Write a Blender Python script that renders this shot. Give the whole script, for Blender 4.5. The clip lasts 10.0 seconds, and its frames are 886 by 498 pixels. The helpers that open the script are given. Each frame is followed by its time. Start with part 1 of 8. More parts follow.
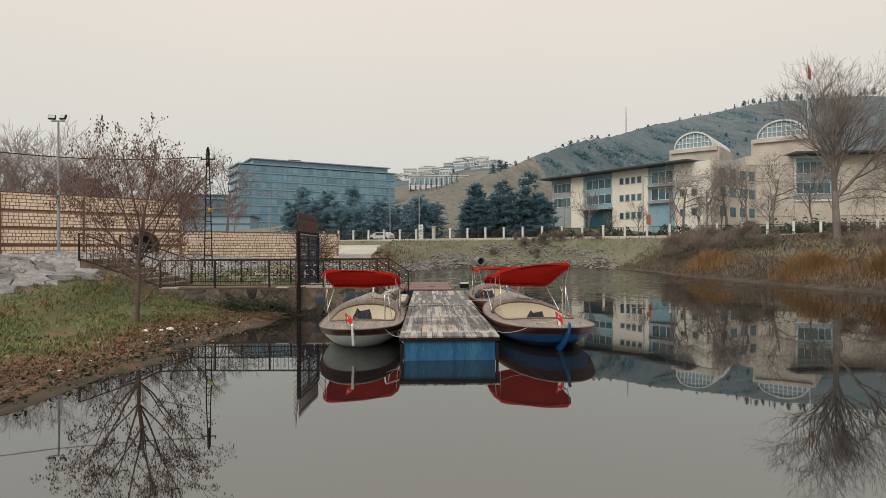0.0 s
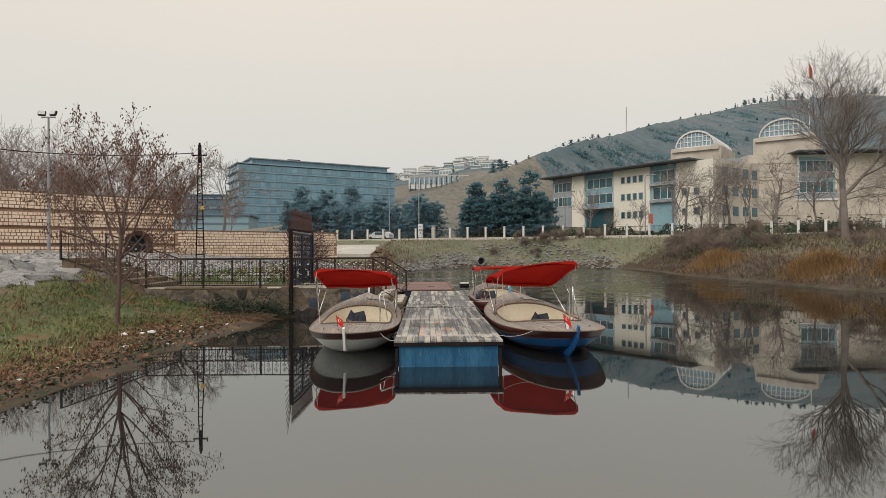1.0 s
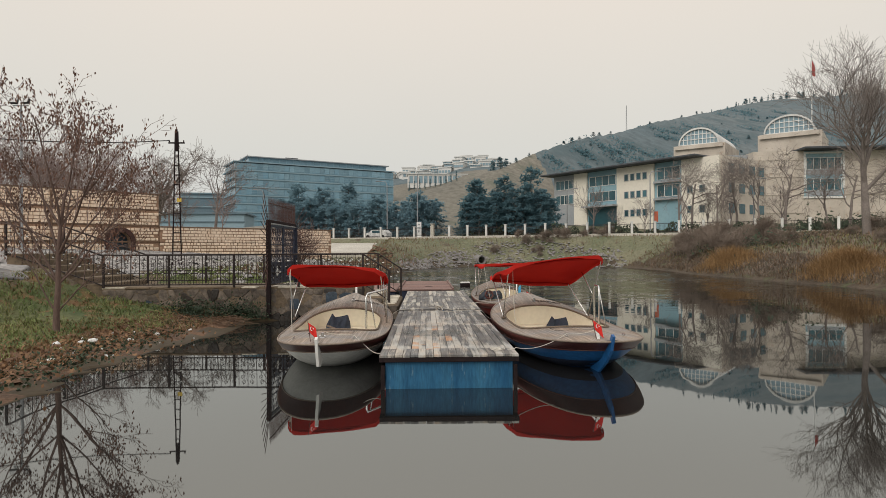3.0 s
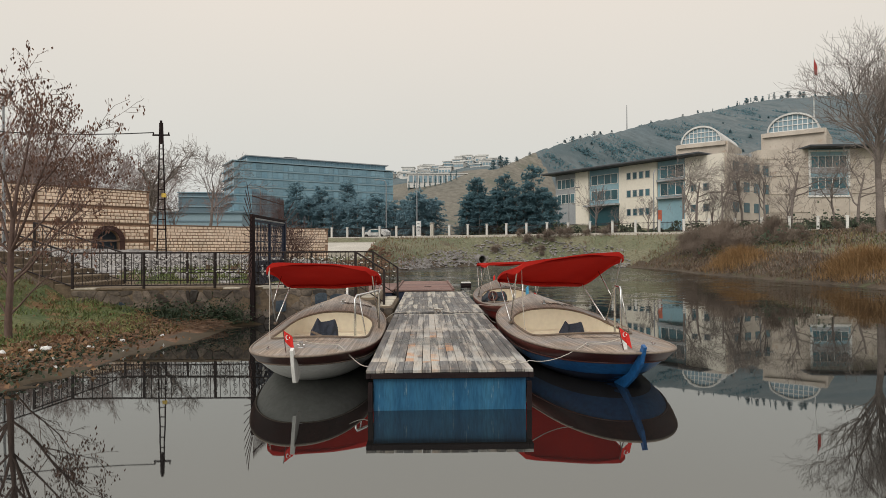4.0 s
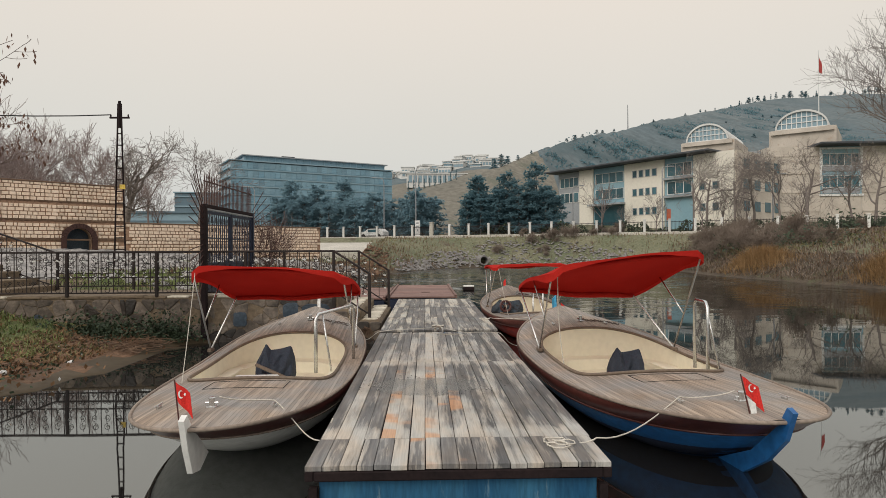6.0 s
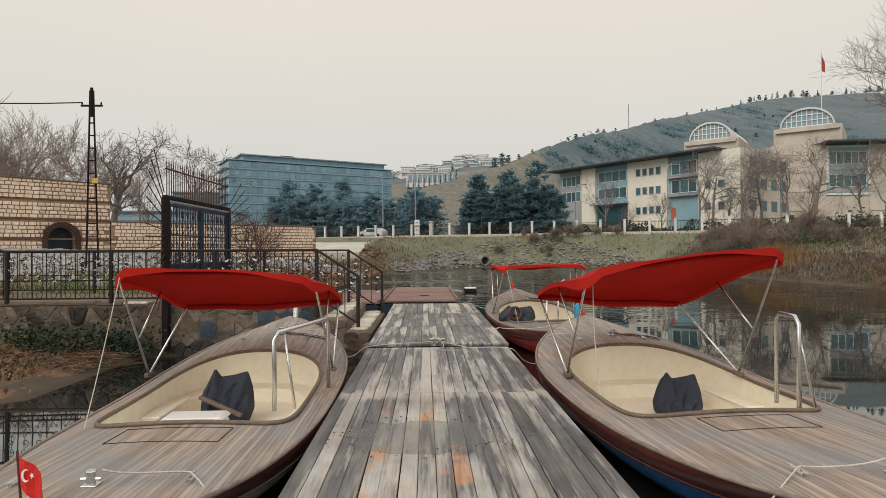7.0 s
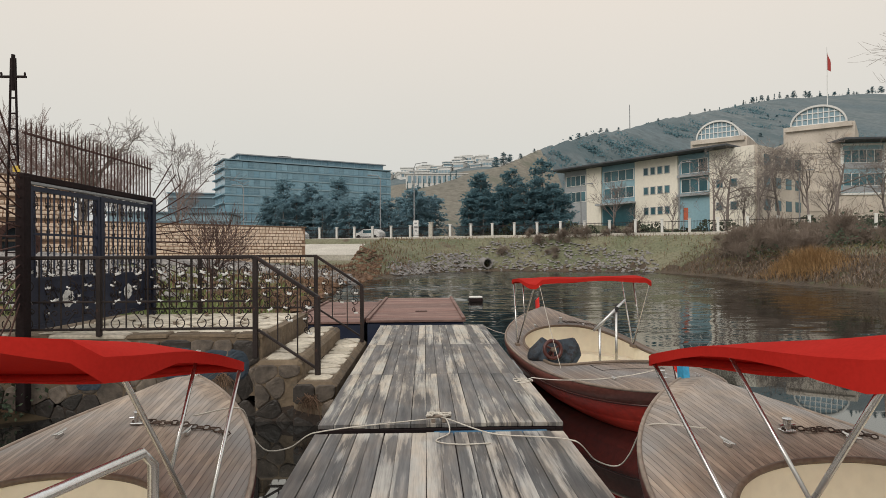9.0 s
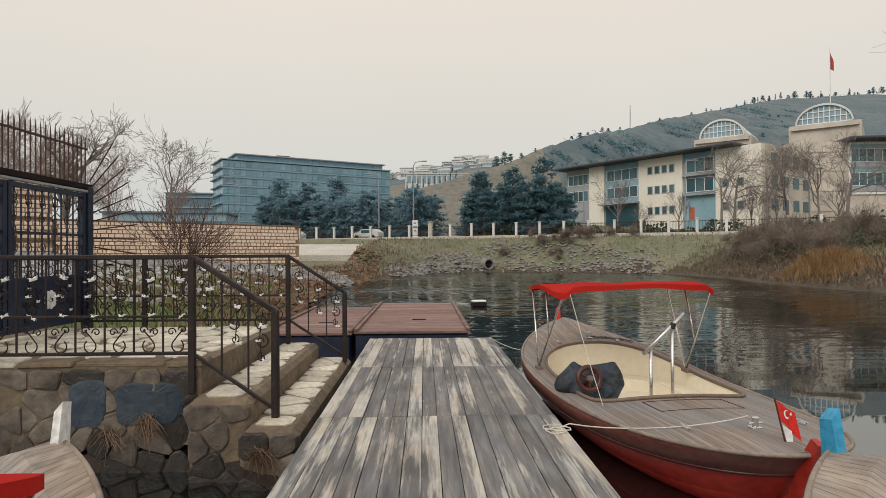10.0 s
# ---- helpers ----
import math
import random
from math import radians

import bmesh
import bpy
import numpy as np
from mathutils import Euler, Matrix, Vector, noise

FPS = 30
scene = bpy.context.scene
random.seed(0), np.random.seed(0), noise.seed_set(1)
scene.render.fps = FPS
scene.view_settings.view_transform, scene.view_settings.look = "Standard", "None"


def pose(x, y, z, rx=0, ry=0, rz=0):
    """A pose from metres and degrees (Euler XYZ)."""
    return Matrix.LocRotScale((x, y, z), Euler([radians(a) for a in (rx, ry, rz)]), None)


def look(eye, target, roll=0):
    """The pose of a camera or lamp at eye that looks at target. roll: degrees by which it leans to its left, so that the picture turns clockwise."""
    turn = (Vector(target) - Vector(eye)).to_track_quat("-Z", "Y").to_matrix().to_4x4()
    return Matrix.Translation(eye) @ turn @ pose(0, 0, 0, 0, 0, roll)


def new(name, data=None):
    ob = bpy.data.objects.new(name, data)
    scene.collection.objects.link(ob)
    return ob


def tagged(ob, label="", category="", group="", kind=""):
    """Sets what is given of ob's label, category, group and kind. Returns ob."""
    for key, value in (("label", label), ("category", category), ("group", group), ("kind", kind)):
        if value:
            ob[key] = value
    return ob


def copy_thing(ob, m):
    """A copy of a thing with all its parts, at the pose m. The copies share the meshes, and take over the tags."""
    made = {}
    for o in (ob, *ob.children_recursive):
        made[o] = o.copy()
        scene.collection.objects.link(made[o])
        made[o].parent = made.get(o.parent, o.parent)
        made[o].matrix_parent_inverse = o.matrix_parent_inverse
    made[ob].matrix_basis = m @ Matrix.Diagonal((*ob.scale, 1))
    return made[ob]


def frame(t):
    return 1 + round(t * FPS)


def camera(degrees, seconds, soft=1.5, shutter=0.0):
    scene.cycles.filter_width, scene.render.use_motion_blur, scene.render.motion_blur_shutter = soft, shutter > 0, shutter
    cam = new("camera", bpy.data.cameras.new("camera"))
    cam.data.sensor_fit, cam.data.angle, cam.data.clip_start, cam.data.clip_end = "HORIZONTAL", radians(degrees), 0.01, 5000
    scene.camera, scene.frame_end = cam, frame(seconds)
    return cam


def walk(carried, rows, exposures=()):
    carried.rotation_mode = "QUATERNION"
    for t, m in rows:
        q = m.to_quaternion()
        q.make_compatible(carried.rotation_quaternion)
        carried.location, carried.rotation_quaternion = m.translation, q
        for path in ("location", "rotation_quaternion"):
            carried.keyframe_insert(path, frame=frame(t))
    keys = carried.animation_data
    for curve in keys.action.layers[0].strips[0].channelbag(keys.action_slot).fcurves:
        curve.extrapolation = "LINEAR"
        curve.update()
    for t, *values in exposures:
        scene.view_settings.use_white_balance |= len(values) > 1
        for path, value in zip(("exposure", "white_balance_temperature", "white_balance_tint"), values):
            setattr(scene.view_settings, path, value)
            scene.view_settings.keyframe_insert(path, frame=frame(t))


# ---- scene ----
cam = camera(72.0, 10.0, soft=0.65)
PATH = [
    (0, (0.024, 0.165, 2.155), (0.077, 2.164, 2.163), -0.28),
    (0.5, (0.049, 0.610, 2.138), (0.102, 2.609, 2.146), -0.32),
    (1, (0.075, 1.140, 2.103), (0.128, 3.139, 2.111), -0.32),
    (1.5, (0.097, 1.710, 2.065), (0.151, 3.709, 2.074), -0.32),
    (2, (0.100, 2.292, 2.026), (0.154, 4.291, 2.034), -0.32),
    (2.5, (0.116, 2.948, 1.991), (0.171, 4.947, 1.998), -0.32),
    (4, (0.189, 5.121, 1.882), (0.245, 7.120, 1.889), -0.32),
    (4.5, (0.197, 5.938, 1.868), (0.253, 7.937, 1.876), -0.32),
    (5, (0.214, 6.766, 1.872), (0.271, 8.765, 1.880), -0.32),
    (5.5, (0.235, 7.630, 1.861), (0.292, 9.629, 1.870), -0.32),
    (7, (0.304, 10.304, 1.826), (0.361, 12.303, 1.836), -0.34),
    (7.5, (0.317, 11.277, 1.820), (0.374, 13.276, 1.831), -0.34),
    (8, (0.323, 12.250, 1.827), (0.381, 14.249, 1.839), -0.34),
    (8.5, (0.340, 13.228, 1.867), (0.398, 15.227, 1.880), -0.34),
    (9, (0.363, 14.190, 1.907), (0.421, 16.189, 1.922), -0.34),
    (9.5, (0.391, 15.186, 1.904), (0.450, 17.185, 1.919), -0.32),
    (10, (0.392, 16.140, 1.893), (0.451, 18.139, 1.910), -0.30),
]
walk(cam, [(t, look(eye, target, roll)) for t, eye, target, roll in PATH])

# ---- overcast winter sky and a weak, very wide sun ----
world = bpy.data.worlds.new("world")
scene.world = world
world.use_nodes = True
wn, wl = world.node_tree.nodes, world.node_tree.links
wn.clear()
w_out = wn.new("ShaderNodeOutputWorld")
w_bg = wn.new("ShaderNodeBackground")
w_ramp = wn.new("ShaderNodeValToRGB")
w_sep = wn.new("ShaderNodeSeparateXYZ")
w_co = wn.new("ShaderNodeTexCoord")
w_ns = wn.new("ShaderNodeTexNoise")
w_mx = wn.new("ShaderNodeMix")
wl.new(w_co.outputs["Generated"], w_sep.inputs[0])
wl.new(w_sep.outputs["Z"], w_ramp.inputs[0])
for e, (p, c) in zip([w_ramp.color_ramp.elements[0], w_ramp.color_ramp.elements[1], w_ramp.color_ramp.elements.new(0.16), w_ramp.color_ramp.elements.new(0.38)],
                     [(0.0, (0.585, 0.600, 0.590, 1)), (1.0, (0.86, 0.80, 0.72, 1)), (0.16, (0.680, 0.670, 0.625, 1)), (0.38, (0.790, 0.725, 0.650, 1))]):
    e.position, e.color = p, c
w_mx.data_type = "RGBA"
w_mx.blend_type = "MULTIPLY"
w_mx.inputs["Factor"].default_value = 0.05
w_ns.inputs["Scale"].default_value = 2.2
wl.new(w_co.outputs["Generated"], w_ns.inputs["Vector"])
wl.new(w_ramp.outputs[0], w_mx.inputs[6])
wl.new(w_ns.outputs["Fac"], w_mx.inputs[7])
wl.new(w_mx.outputs[2], w_bg.inputs["Color"])
w_bg.inputs["Strength"].default_value = 1.05
wl.new(w_bg.outputs[0], w_out.inputs[0])
sun = new("sun", bpy.data.lights.new("sun", "SUN"))
sun.data.energy, sun.data.angle, sun.data.color = 1.5, radians(40), (1.0, 0.94, 0.86)
sun.matrix_world = look((-30, -40, 38), (0, 0, 0))


# ---- materials ----
def nodes_of(name):
    m = bpy.data.materials.new(name)
    m.use_nodes = True
    nt = m.node_tree
    return m, nt.nodes, nt.links, nt.nodes["Principled BSDF"]


def ramp(n, stops):
    r = n.new("ShaderNodeValToRGB")
    els = r.color_ramp.elements
    while len(els) < len(stops):
        els.new(0.5)
    for e, (p, c) in zip(els, stops):
        e.position, e.color = p, (*c, 1)
    return r


def surface(name, a, b, rough=0.8, big=0.7, fine=18.0, bump=0.25, metal=0.0, stain=None, stain_at=0.62, spread=0.0, stretch=(1, 1, 1), depth=0.01, spec=0.4, grain=0.6, soft_edge=0.1):
    """Two colours mixed by large noise, fine grain over it, an optional stain, relief from the grain; spread: how far pieces differ."""
    m, n, l, p = nodes_of(name)
    co = n.new("ShaderNodeTexCoord")
    mp = n.new("ShaderNodeMapping")
    mp.inputs["Scale"].default_value = stretch
    info = n.new("ShaderNodeObjectInfo")
    off = n.new("ShaderNodeVectorMath")
    off.operation = "MULTIPLY_ADD"
    comb = n.new("ShaderNodeCombineXYZ")
    for k in range(3):
        l.new(info.outputs["Random"], comb.inputs[k])
    l.new(comb.outputs[0], off.inputs[0])
    off.inputs[1].default_value = (37.0, 53.0, 71.0) if spread else (0, 0, 0)
    l.new(co.outputs["Object"], off.inputs[2])
    l.new(off.outputs[0], mp.inputs["Vector"])
    n1, n2 = n.new("ShaderNodeTexNoise"), n.new("ShaderNodeTexNoise")
    n1.inputs["Scale"].default_value, n1.inputs["Detail"].default_value = big, 4
    n2.inputs["Scale"].default_value, n2.inputs["Detail"].default_value = fine, 5
    l.new(mp.outputs[0], n1.inputs["Vector"])
    l.new(mp.outputs[0], n2.inputs["Vector"])
    mid = tuple((x + y) / 2 for x, y in zip(a, b))
    r1 = ramp(n, [(0.32, a), (0.5, mid), (0.68, b)])
    l.new(n1.outputs["Fac"], r1.inputs[0])
    g = n.new("ShaderNodeMix")
    g.data_type, g.blend_type = "RGBA", "MULTIPLY"
    g.inputs["Factor"].default_value = grain
    r2 = ramp(n, [(0.3, (0.55, 0.55, 0.55)), (0.62, (1.15, 1.15, 1.15))])
    l.new(n2.outputs["Fac"], r2.inputs[0])
    l.new(r1.outputs[0], g.inputs[6])
    l.new(r2.outputs[0], g.inputs[7])
    out = g.outputs[2]
    if stain:
        n3 = n.new("ShaderNodeTexNoise")
        n3.inputs["Scale"].default_value, n3.inputs["Detail"].default_value, n3.inputs["Roughness"].default_value = big * 2.7, 6, 0.65
        sh = n.new("ShaderNodeVectorMath")
        sh.inputs[1].default_value = (11.3, 4.7, 8.1)
        l.new(mp.outputs[0], sh.inputs[0])
        l.new(sh.outputs[0], n3.inputs["Vector"])
        r3 = ramp(n, [(stain_at, (0, 0, 0)), (stain_at + soft_edge, (1, 1, 1))])
        l.new(n3.outputs["Fac"], r3.inputs[0])
        s = n.new("ShaderNodeMix")
        s.data_type = "RGBA"
        l.new(r3.outputs[0], s.inputs["Factor"])
        l.new(out, s.inputs[6])
        s.inputs[7].default_value = (*stain, 1)
        out = s.outputs[2]
    if spread:
        hs = n.new("ShaderNodeHueSaturation")
        mr = n.new("ShaderNodeMapRange")
        mr.inputs["To Min"].default_value, mr.inputs["To Max"].default_value = 1 - spread, 1 + spread
        l.new(info.outputs["Random"], mr.inputs["Value"])
        l.new(mr.outputs[0], hs.inputs["Value"])
        l.new(out, hs.inputs["Color"])
        out = hs.outputs[0]
    l.new(out, p.inputs["Base Color"])
    bp = n.new("ShaderNodeBump")
    bp.inputs["Strength"].default_value, bp.inputs["Distance"].default_value = bump, depth
    l.new(n2.outputs["Fac"], bp.inputs["Height"])
    l.new(bp.outputs[0], p.inputs["Normal"])
    rr = n.new("ShaderNodeMapRange")
    rr.inputs["To Min"].default_value, rr.inputs["To Max"].default_value = max(0.02, rough - 0.12), min(1, rough + 0.12)
    l.new(n1.outputs["Fac"], rr.inputs["Value"])
    l.new(rr.outputs[0], p.inputs["Roughness"])
    p.inputs["Metallic"].default_value = metal
    p.inputs["Specular IOR Level"].default_value = spec
    return m


def planked(name, a, b, pitch, groove, rough=0.75):
    """Narrow boat planks along local y with dark seams and grey weathering."""
    m, n, l, p = nodes_of(name)
    co = n.new("ShaderNodeTexCoord")
    sx = n.new("ShaderNodeSeparateXYZ")
    l.new(co.outputs["Object"], sx.inputs[0])
    dv = n.new("ShaderNodeMath")
    dv.operation = "DIVIDE"
    dv.inputs[1].default_value = pitch
    l.new(sx.outputs["X"], dv.inputs[0])
    fr, fl = n.new("ShaderNodeMath"), n.new("ShaderNodeMath")
    fr.operation, fl.operation = "FRACT", "FLOOR"
    l.new(dv.outputs[0], fr.inputs[0])
    l.new(dv.outputs[0], fl.inputs[0])
    wn1 = n.new("ShaderNodeTexWhiteNoise")
    wn1.noise_dimensions = "1D"
    l.new(fl.outputs[0], wn1.inputs["W"])
    mp = n.new("ShaderNodeMapping")
    mp.inputs["Scale"].default_value = (11, 0.7, 11)
    l.new(co.outputs["Object"], mp.inputs["Vector"])
    n1, n2 = n.new("ShaderNodeTexNoise"), n.new("ShaderNodeTexNoise")
    n1.inputs["Scale"].default_value, n1.inputs["Detail"].default_value = 3.0, 6
    n2.inputs["Scale"].default_value, n2.inputs["Detail"].default_value = 1.6, 4
    l.new(mp.outputs[0], n1.inputs["Vector"])
    l.new(co.outputs["Object"], n2.inputs["Vector"])
    r1 = ramp(n, [(0.3, a), (0.7, b)])
    l.new(n1.outputs["Fac"], r1.inputs[0])
    grey = tuple(0.6 * (sum(a) + sum(b)) / 6 + 0.09 for _ in range(3))
    s = n.new("ShaderNodeMix")
    s.data_type = "RGBA"
    rg = ramp(n, [(0.4, (0, 0, 0)), (0.66, (0.75, 0.75, 0.75))])
    l.new(n2.outputs["Fac"], rg.inputs[0])
    l.new(rg.outputs[0], s.inputs["Factor"])
    l.new(r1.outputs[0], s.inputs[6])
    s.inputs[7].default_value = (*grey, 1)
    hs = n.new("ShaderNodeHueSaturation")
    mr = n.new("ShaderNodeMapRange")
    mr.inputs["To Min"].default_value, mr.inputs["To Max"].default_value = 0.8, 1.2
    l.new(wn1.outputs["Value"], mr.inputs["Value"])
    l.new(mr.outputs[0], hs.inputs["Value"])
    l.new(s.outputs[2], hs.inputs["Color"])
    gr = ramp(n, [(0.0, (0, 0, 0)), (0.14, (1, 1, 1))])
    l.new(fr.outputs[0], gr.inputs[0])
    g = n.new("ShaderNodeMix")
    g.data_type = "RGBA"
    worn = n.new("ShaderNodeMapRange")
    for k, v in (("From Min", 0.42), ("From Max", 0.62), ("To Min", 0.0), ("To Max", 0.72)):
        worn.inputs[k].default_value = v
    l.new(n1.outputs["Fac"], worn.inputs["Value"])
    seam = n.new("ShaderNodeMath")
    seam.operation = "MAXIMUM"
    l.new(gr.outputs[0], seam.inputs[0])
    l.new(worn.outputs[0], seam.inputs[1])
    l.new(seam.outputs[0], g.inputs["Factor"])
    g.inputs[6].default_value = (*groove, 1)
    l.new(hs.outputs[0], g.inputs[7])
    l.new(g.outputs[2], p.inputs["Base Color"])
    bp = n.new("ShaderNodeBump")
    bp.inputs["Strength"].default_value, bp.inputs["Distance"].default_value = 0.5, 0.006
    l.new(gr.outputs[0], bp.inputs["Height"])
    l.new(bp.outputs[0], p.inputs["Normal"])
    p.inputs["Roughness"].default_value = rough
    return m


def board_material(name, orange, white=(0.50, 0.47, 0.41), at_ends=0.05, bare=0.0, tone_of=1.0):
    """Grey weathered pontoon board: grain along y, remains of white paint mostly towards its ends, sometimes an orange patch."""
    m, n, l, p = nodes_of(name)
    co, info = n.new("ShaderNodeTexCoord"), n.new("ShaderNodeObjectInfo")
    comb = n.new("ShaderNodeCombineXYZ")
    for k in range(3):
        l.new(info.outputs["Random"], comb.inputs[k])
    off = n.new("ShaderNodeVectorMath")
    off.operation = "MULTIPLY_ADD"
    off.inputs[1].default_value = (41.0, 67.0, 23.0)
    l.new(comb.outputs[0], off.inputs[0])
    l.new(co.outputs["Object"], off.inputs[2])

    def field(scale, detail, stretch, rough=0.55):
        mp = n.new("ShaderNodeMapping")
        mp.inputs["Scale"].default_value = stretch
        l.new(off.outputs[0], mp.inputs["Vector"])
        t = n.new("ShaderNodeTexNoise")
        t.inputs["Scale"].default_value, t.inputs["Detail"].default_value, t.inputs["Roughness"].default_value = scale, detail, rough
        l.new(mp.outputs[0], t.inputs["Vector"])
        return t.outputs["Fac"]

    streak, grain_, cloud, paint = field(5, 5, (4, 0.25, 1)), field(30, 4, (3, 0.12, 1)), field(1.4, 3, (0.6, 1, 1)), field(1.7, 4, (2.6, 0.21, 1), 0.55)
    geo = n.new("ShaderNodeNewGeometry")

    def deck_field(scale, detail, stretch, rough=0.55):
        mp = n.new("ShaderNodeMapping")
        mp.inputs["Scale"].default_value = stretch
        l.new(geo.outputs["Position"], mp.inputs["Vector"])
        t = n.new("ShaderNodeTexNoise")
        t.inputs["Scale"].default_value, t.inputs["Detail"].default_value, t.inputs["Roughness"].default_value = scale, detail, rough
        l.new(mp.outputs[0], t.inputs["Vector"])
        return t.outputs["Fac"]

    smear, wet = deck_field(2.1, 6, (2.6, 0.28, 1), 0.62), deck_field(1.15, 4, (1, 0.8, 1), 0.6)
    r1 = ramp(n, [(0.3, (0.082, 0.081, 0.083)), (0.55, (0.152, 0.146, 0.142)), (0.75, (0.255, 0.240, 0.224))])
    l.new(streak, r1.inputs[0])
    tone = n.new("ShaderNodeHueSaturation")
    mr = n.new("ShaderNodeMapRange")
    mr.inputs["To Min"].default_value, mr.inputs["To Max"].default_value = 0.86 * tone_of, 1.16 * tone_of
    l.new(info.outputs["Random"], mr.inputs["Value"])
    l.new(mr.outputs[0], tone.inputs["Value"])
    l.new(r1.outputs[0], tone.inputs["Color"])
    sy = n.new("ShaderNodeSeparateXYZ")
    l.new(co.outputs["Object"], sy.inputs[0])
    ab = n.new("ShaderNodeMath")
    ab.operation = "ABSOLUTE"
    l.new(sy.outputs["Y"], ab.inputs[0])
    ends = n.new("ShaderNodeMapRange")
    ends.interpolation_type = "SMOOTHSTEP"
    for k, v in (("From Min", 1.22), ("From Max", 1.50), ("To Min", 0.0), ("To Max", at_ends)):
        ends.inputs[k].default_value = v
    l.new(ab.outputs[0], ends.inputs["Value"])
    ad = n.new("ShaderNodeMath")
    both = n.new("ShaderNodeMix")
    both.inputs["Factor"].default_value = 0.16
    frayed = n.new("ShaderNodeMix")
    frayed.inputs["Factor"].default_value = 0.30
    l.new(paint, frayed.inputs[2])
    l.new(field(7, 5, (4.6, 0.26, 1), 0.65), frayed.inputs[3])
    l.new(frayed.outputs[0], both.inputs[2])
    l.new(smear, both.inputs[3])
    l.new(both.outputs[0], ad.inputs[0])
    l.new(ends.outputs[0], ad.inputs[1])
    ad2 = n.new("ShaderNodeMath")
    ad2.operation = "MULTIPLY_ADD"
    ad2.inputs[1].default_value = 0.12
    wn = n.new("ShaderNodeTexWhiteNoise")
    wn.noise_dimensions = "1D"
    l.new(info.outputs["Random"], wn.inputs["W"])
    l.new(wn.outputs["Value"], ad2.inputs[0])
    l.new(ad.outputs[0], ad2.inputs[2])
    r2 = ramp(n, [(0.568 + bare, (0, 0, 0)), (0.590 + bare, (0.42, 0.42, 0.42)), (0.638 + 0.5 * bare, (0.92, 0.92, 0.92))])
    l.new(ad2.outputs[0], r2.inputs[0])
    mix = n.new("ShaderNodeMix")
    mix.data_type = "RGBA"
    l.new(r2.outputs[0], mix.inputs["Factor"])
    l.new(tone.outputs[0], mix.inputs[6])
    mix.inputs[7].default_value = (*white, 1)
    out = mix.outputs[2]
    if orange:
        r3 = ramp(n, [(0.57, (0, 0, 0)), (0.64, (0.72, 0.72, 0.72))])
        l.new(cloud, r3.inputs[0])
        mo = n.new("ShaderNodeMix")
        mo.data_type = "RGBA"
        l.new(r3.outputs[0], mo.inputs["Factor"])
        l.new(out, mo.inputs[6])
        mo.inputs[7].default_value = (*orange, 1)
        out = mo.outputs[2]
    warm = n.new("ShaderNodeMix")
    warm.data_type, warm.blend_type = "RGBA", "MULTIPLY"
    warm.inputs["Factor"].default_value = 1.0
    r6 = ramp(n, [(0.40, (1.06, 0.99, 0.925)), (0.60, (0.97, 1.0, 1.03))])
    l.new(deck_field(2.6, 5, (2.0, 0.6, 1), 0.65), r6.inputs[0])
    l.new(out, warm.inputs[6])
    l.new(r6.outputs[0], warm.inputs[7])
    out = warm.outputs[2]
    darker = n.new("ShaderNodeMix")
    darker.data_type, darker.blend_type = "RGBA", "MULTIPLY"
    darker.inputs["Factor"].default_value = 1.0
    r5 = ramp(n, [(0.36, (0.72, 0.71, 0.71)), (0.56, (1.06, 1.06, 1.06))])
    l.new(wet, r5.inputs[0])
    l.new(out, darker.inputs[6])
    l.new(r5.outputs[0], darker.inputs[7])
    out = darker.outputs[2]
    dark = n.new("ShaderNodeMix")
    dark.data_type, dark.blend_type = "RGBA", "MULTIPLY"
    dark.inputs["Factor"].default_value = 0.38
    r4 = ramp(n, [(0.32, (0.5, 0.5, 0.5)), (0.6, (1.1, 1.1, 1.1))])
    l.new(grain_, r4.inputs[0])
    l.new(out, dark.inputs[6])
    l.new(r4.outputs[0], dark.inputs[7])
    l.new(dark.outputs[2], p.inputs["Base Color"])
    bp = n.new("ShaderNodeBump")
    bp.inputs["Strength"].default_value, bp.inputs["Distance"].default_value = 0.5, 0.004
    l.new(grain_, bp.inputs["Height"])
    l.new(bp.outputs[0], p.inputs["Normal"])
    rr = n.new("ShaderNodeMapRange")
    rr.inputs["To Min"].default_value, rr.inputs["To Max"].default_value = 0.45, 0.95
    l.new(cloud, rr.inputs["Value"])
    l.new(rr.outputs[0], p.inputs["Roughness"])
    return m


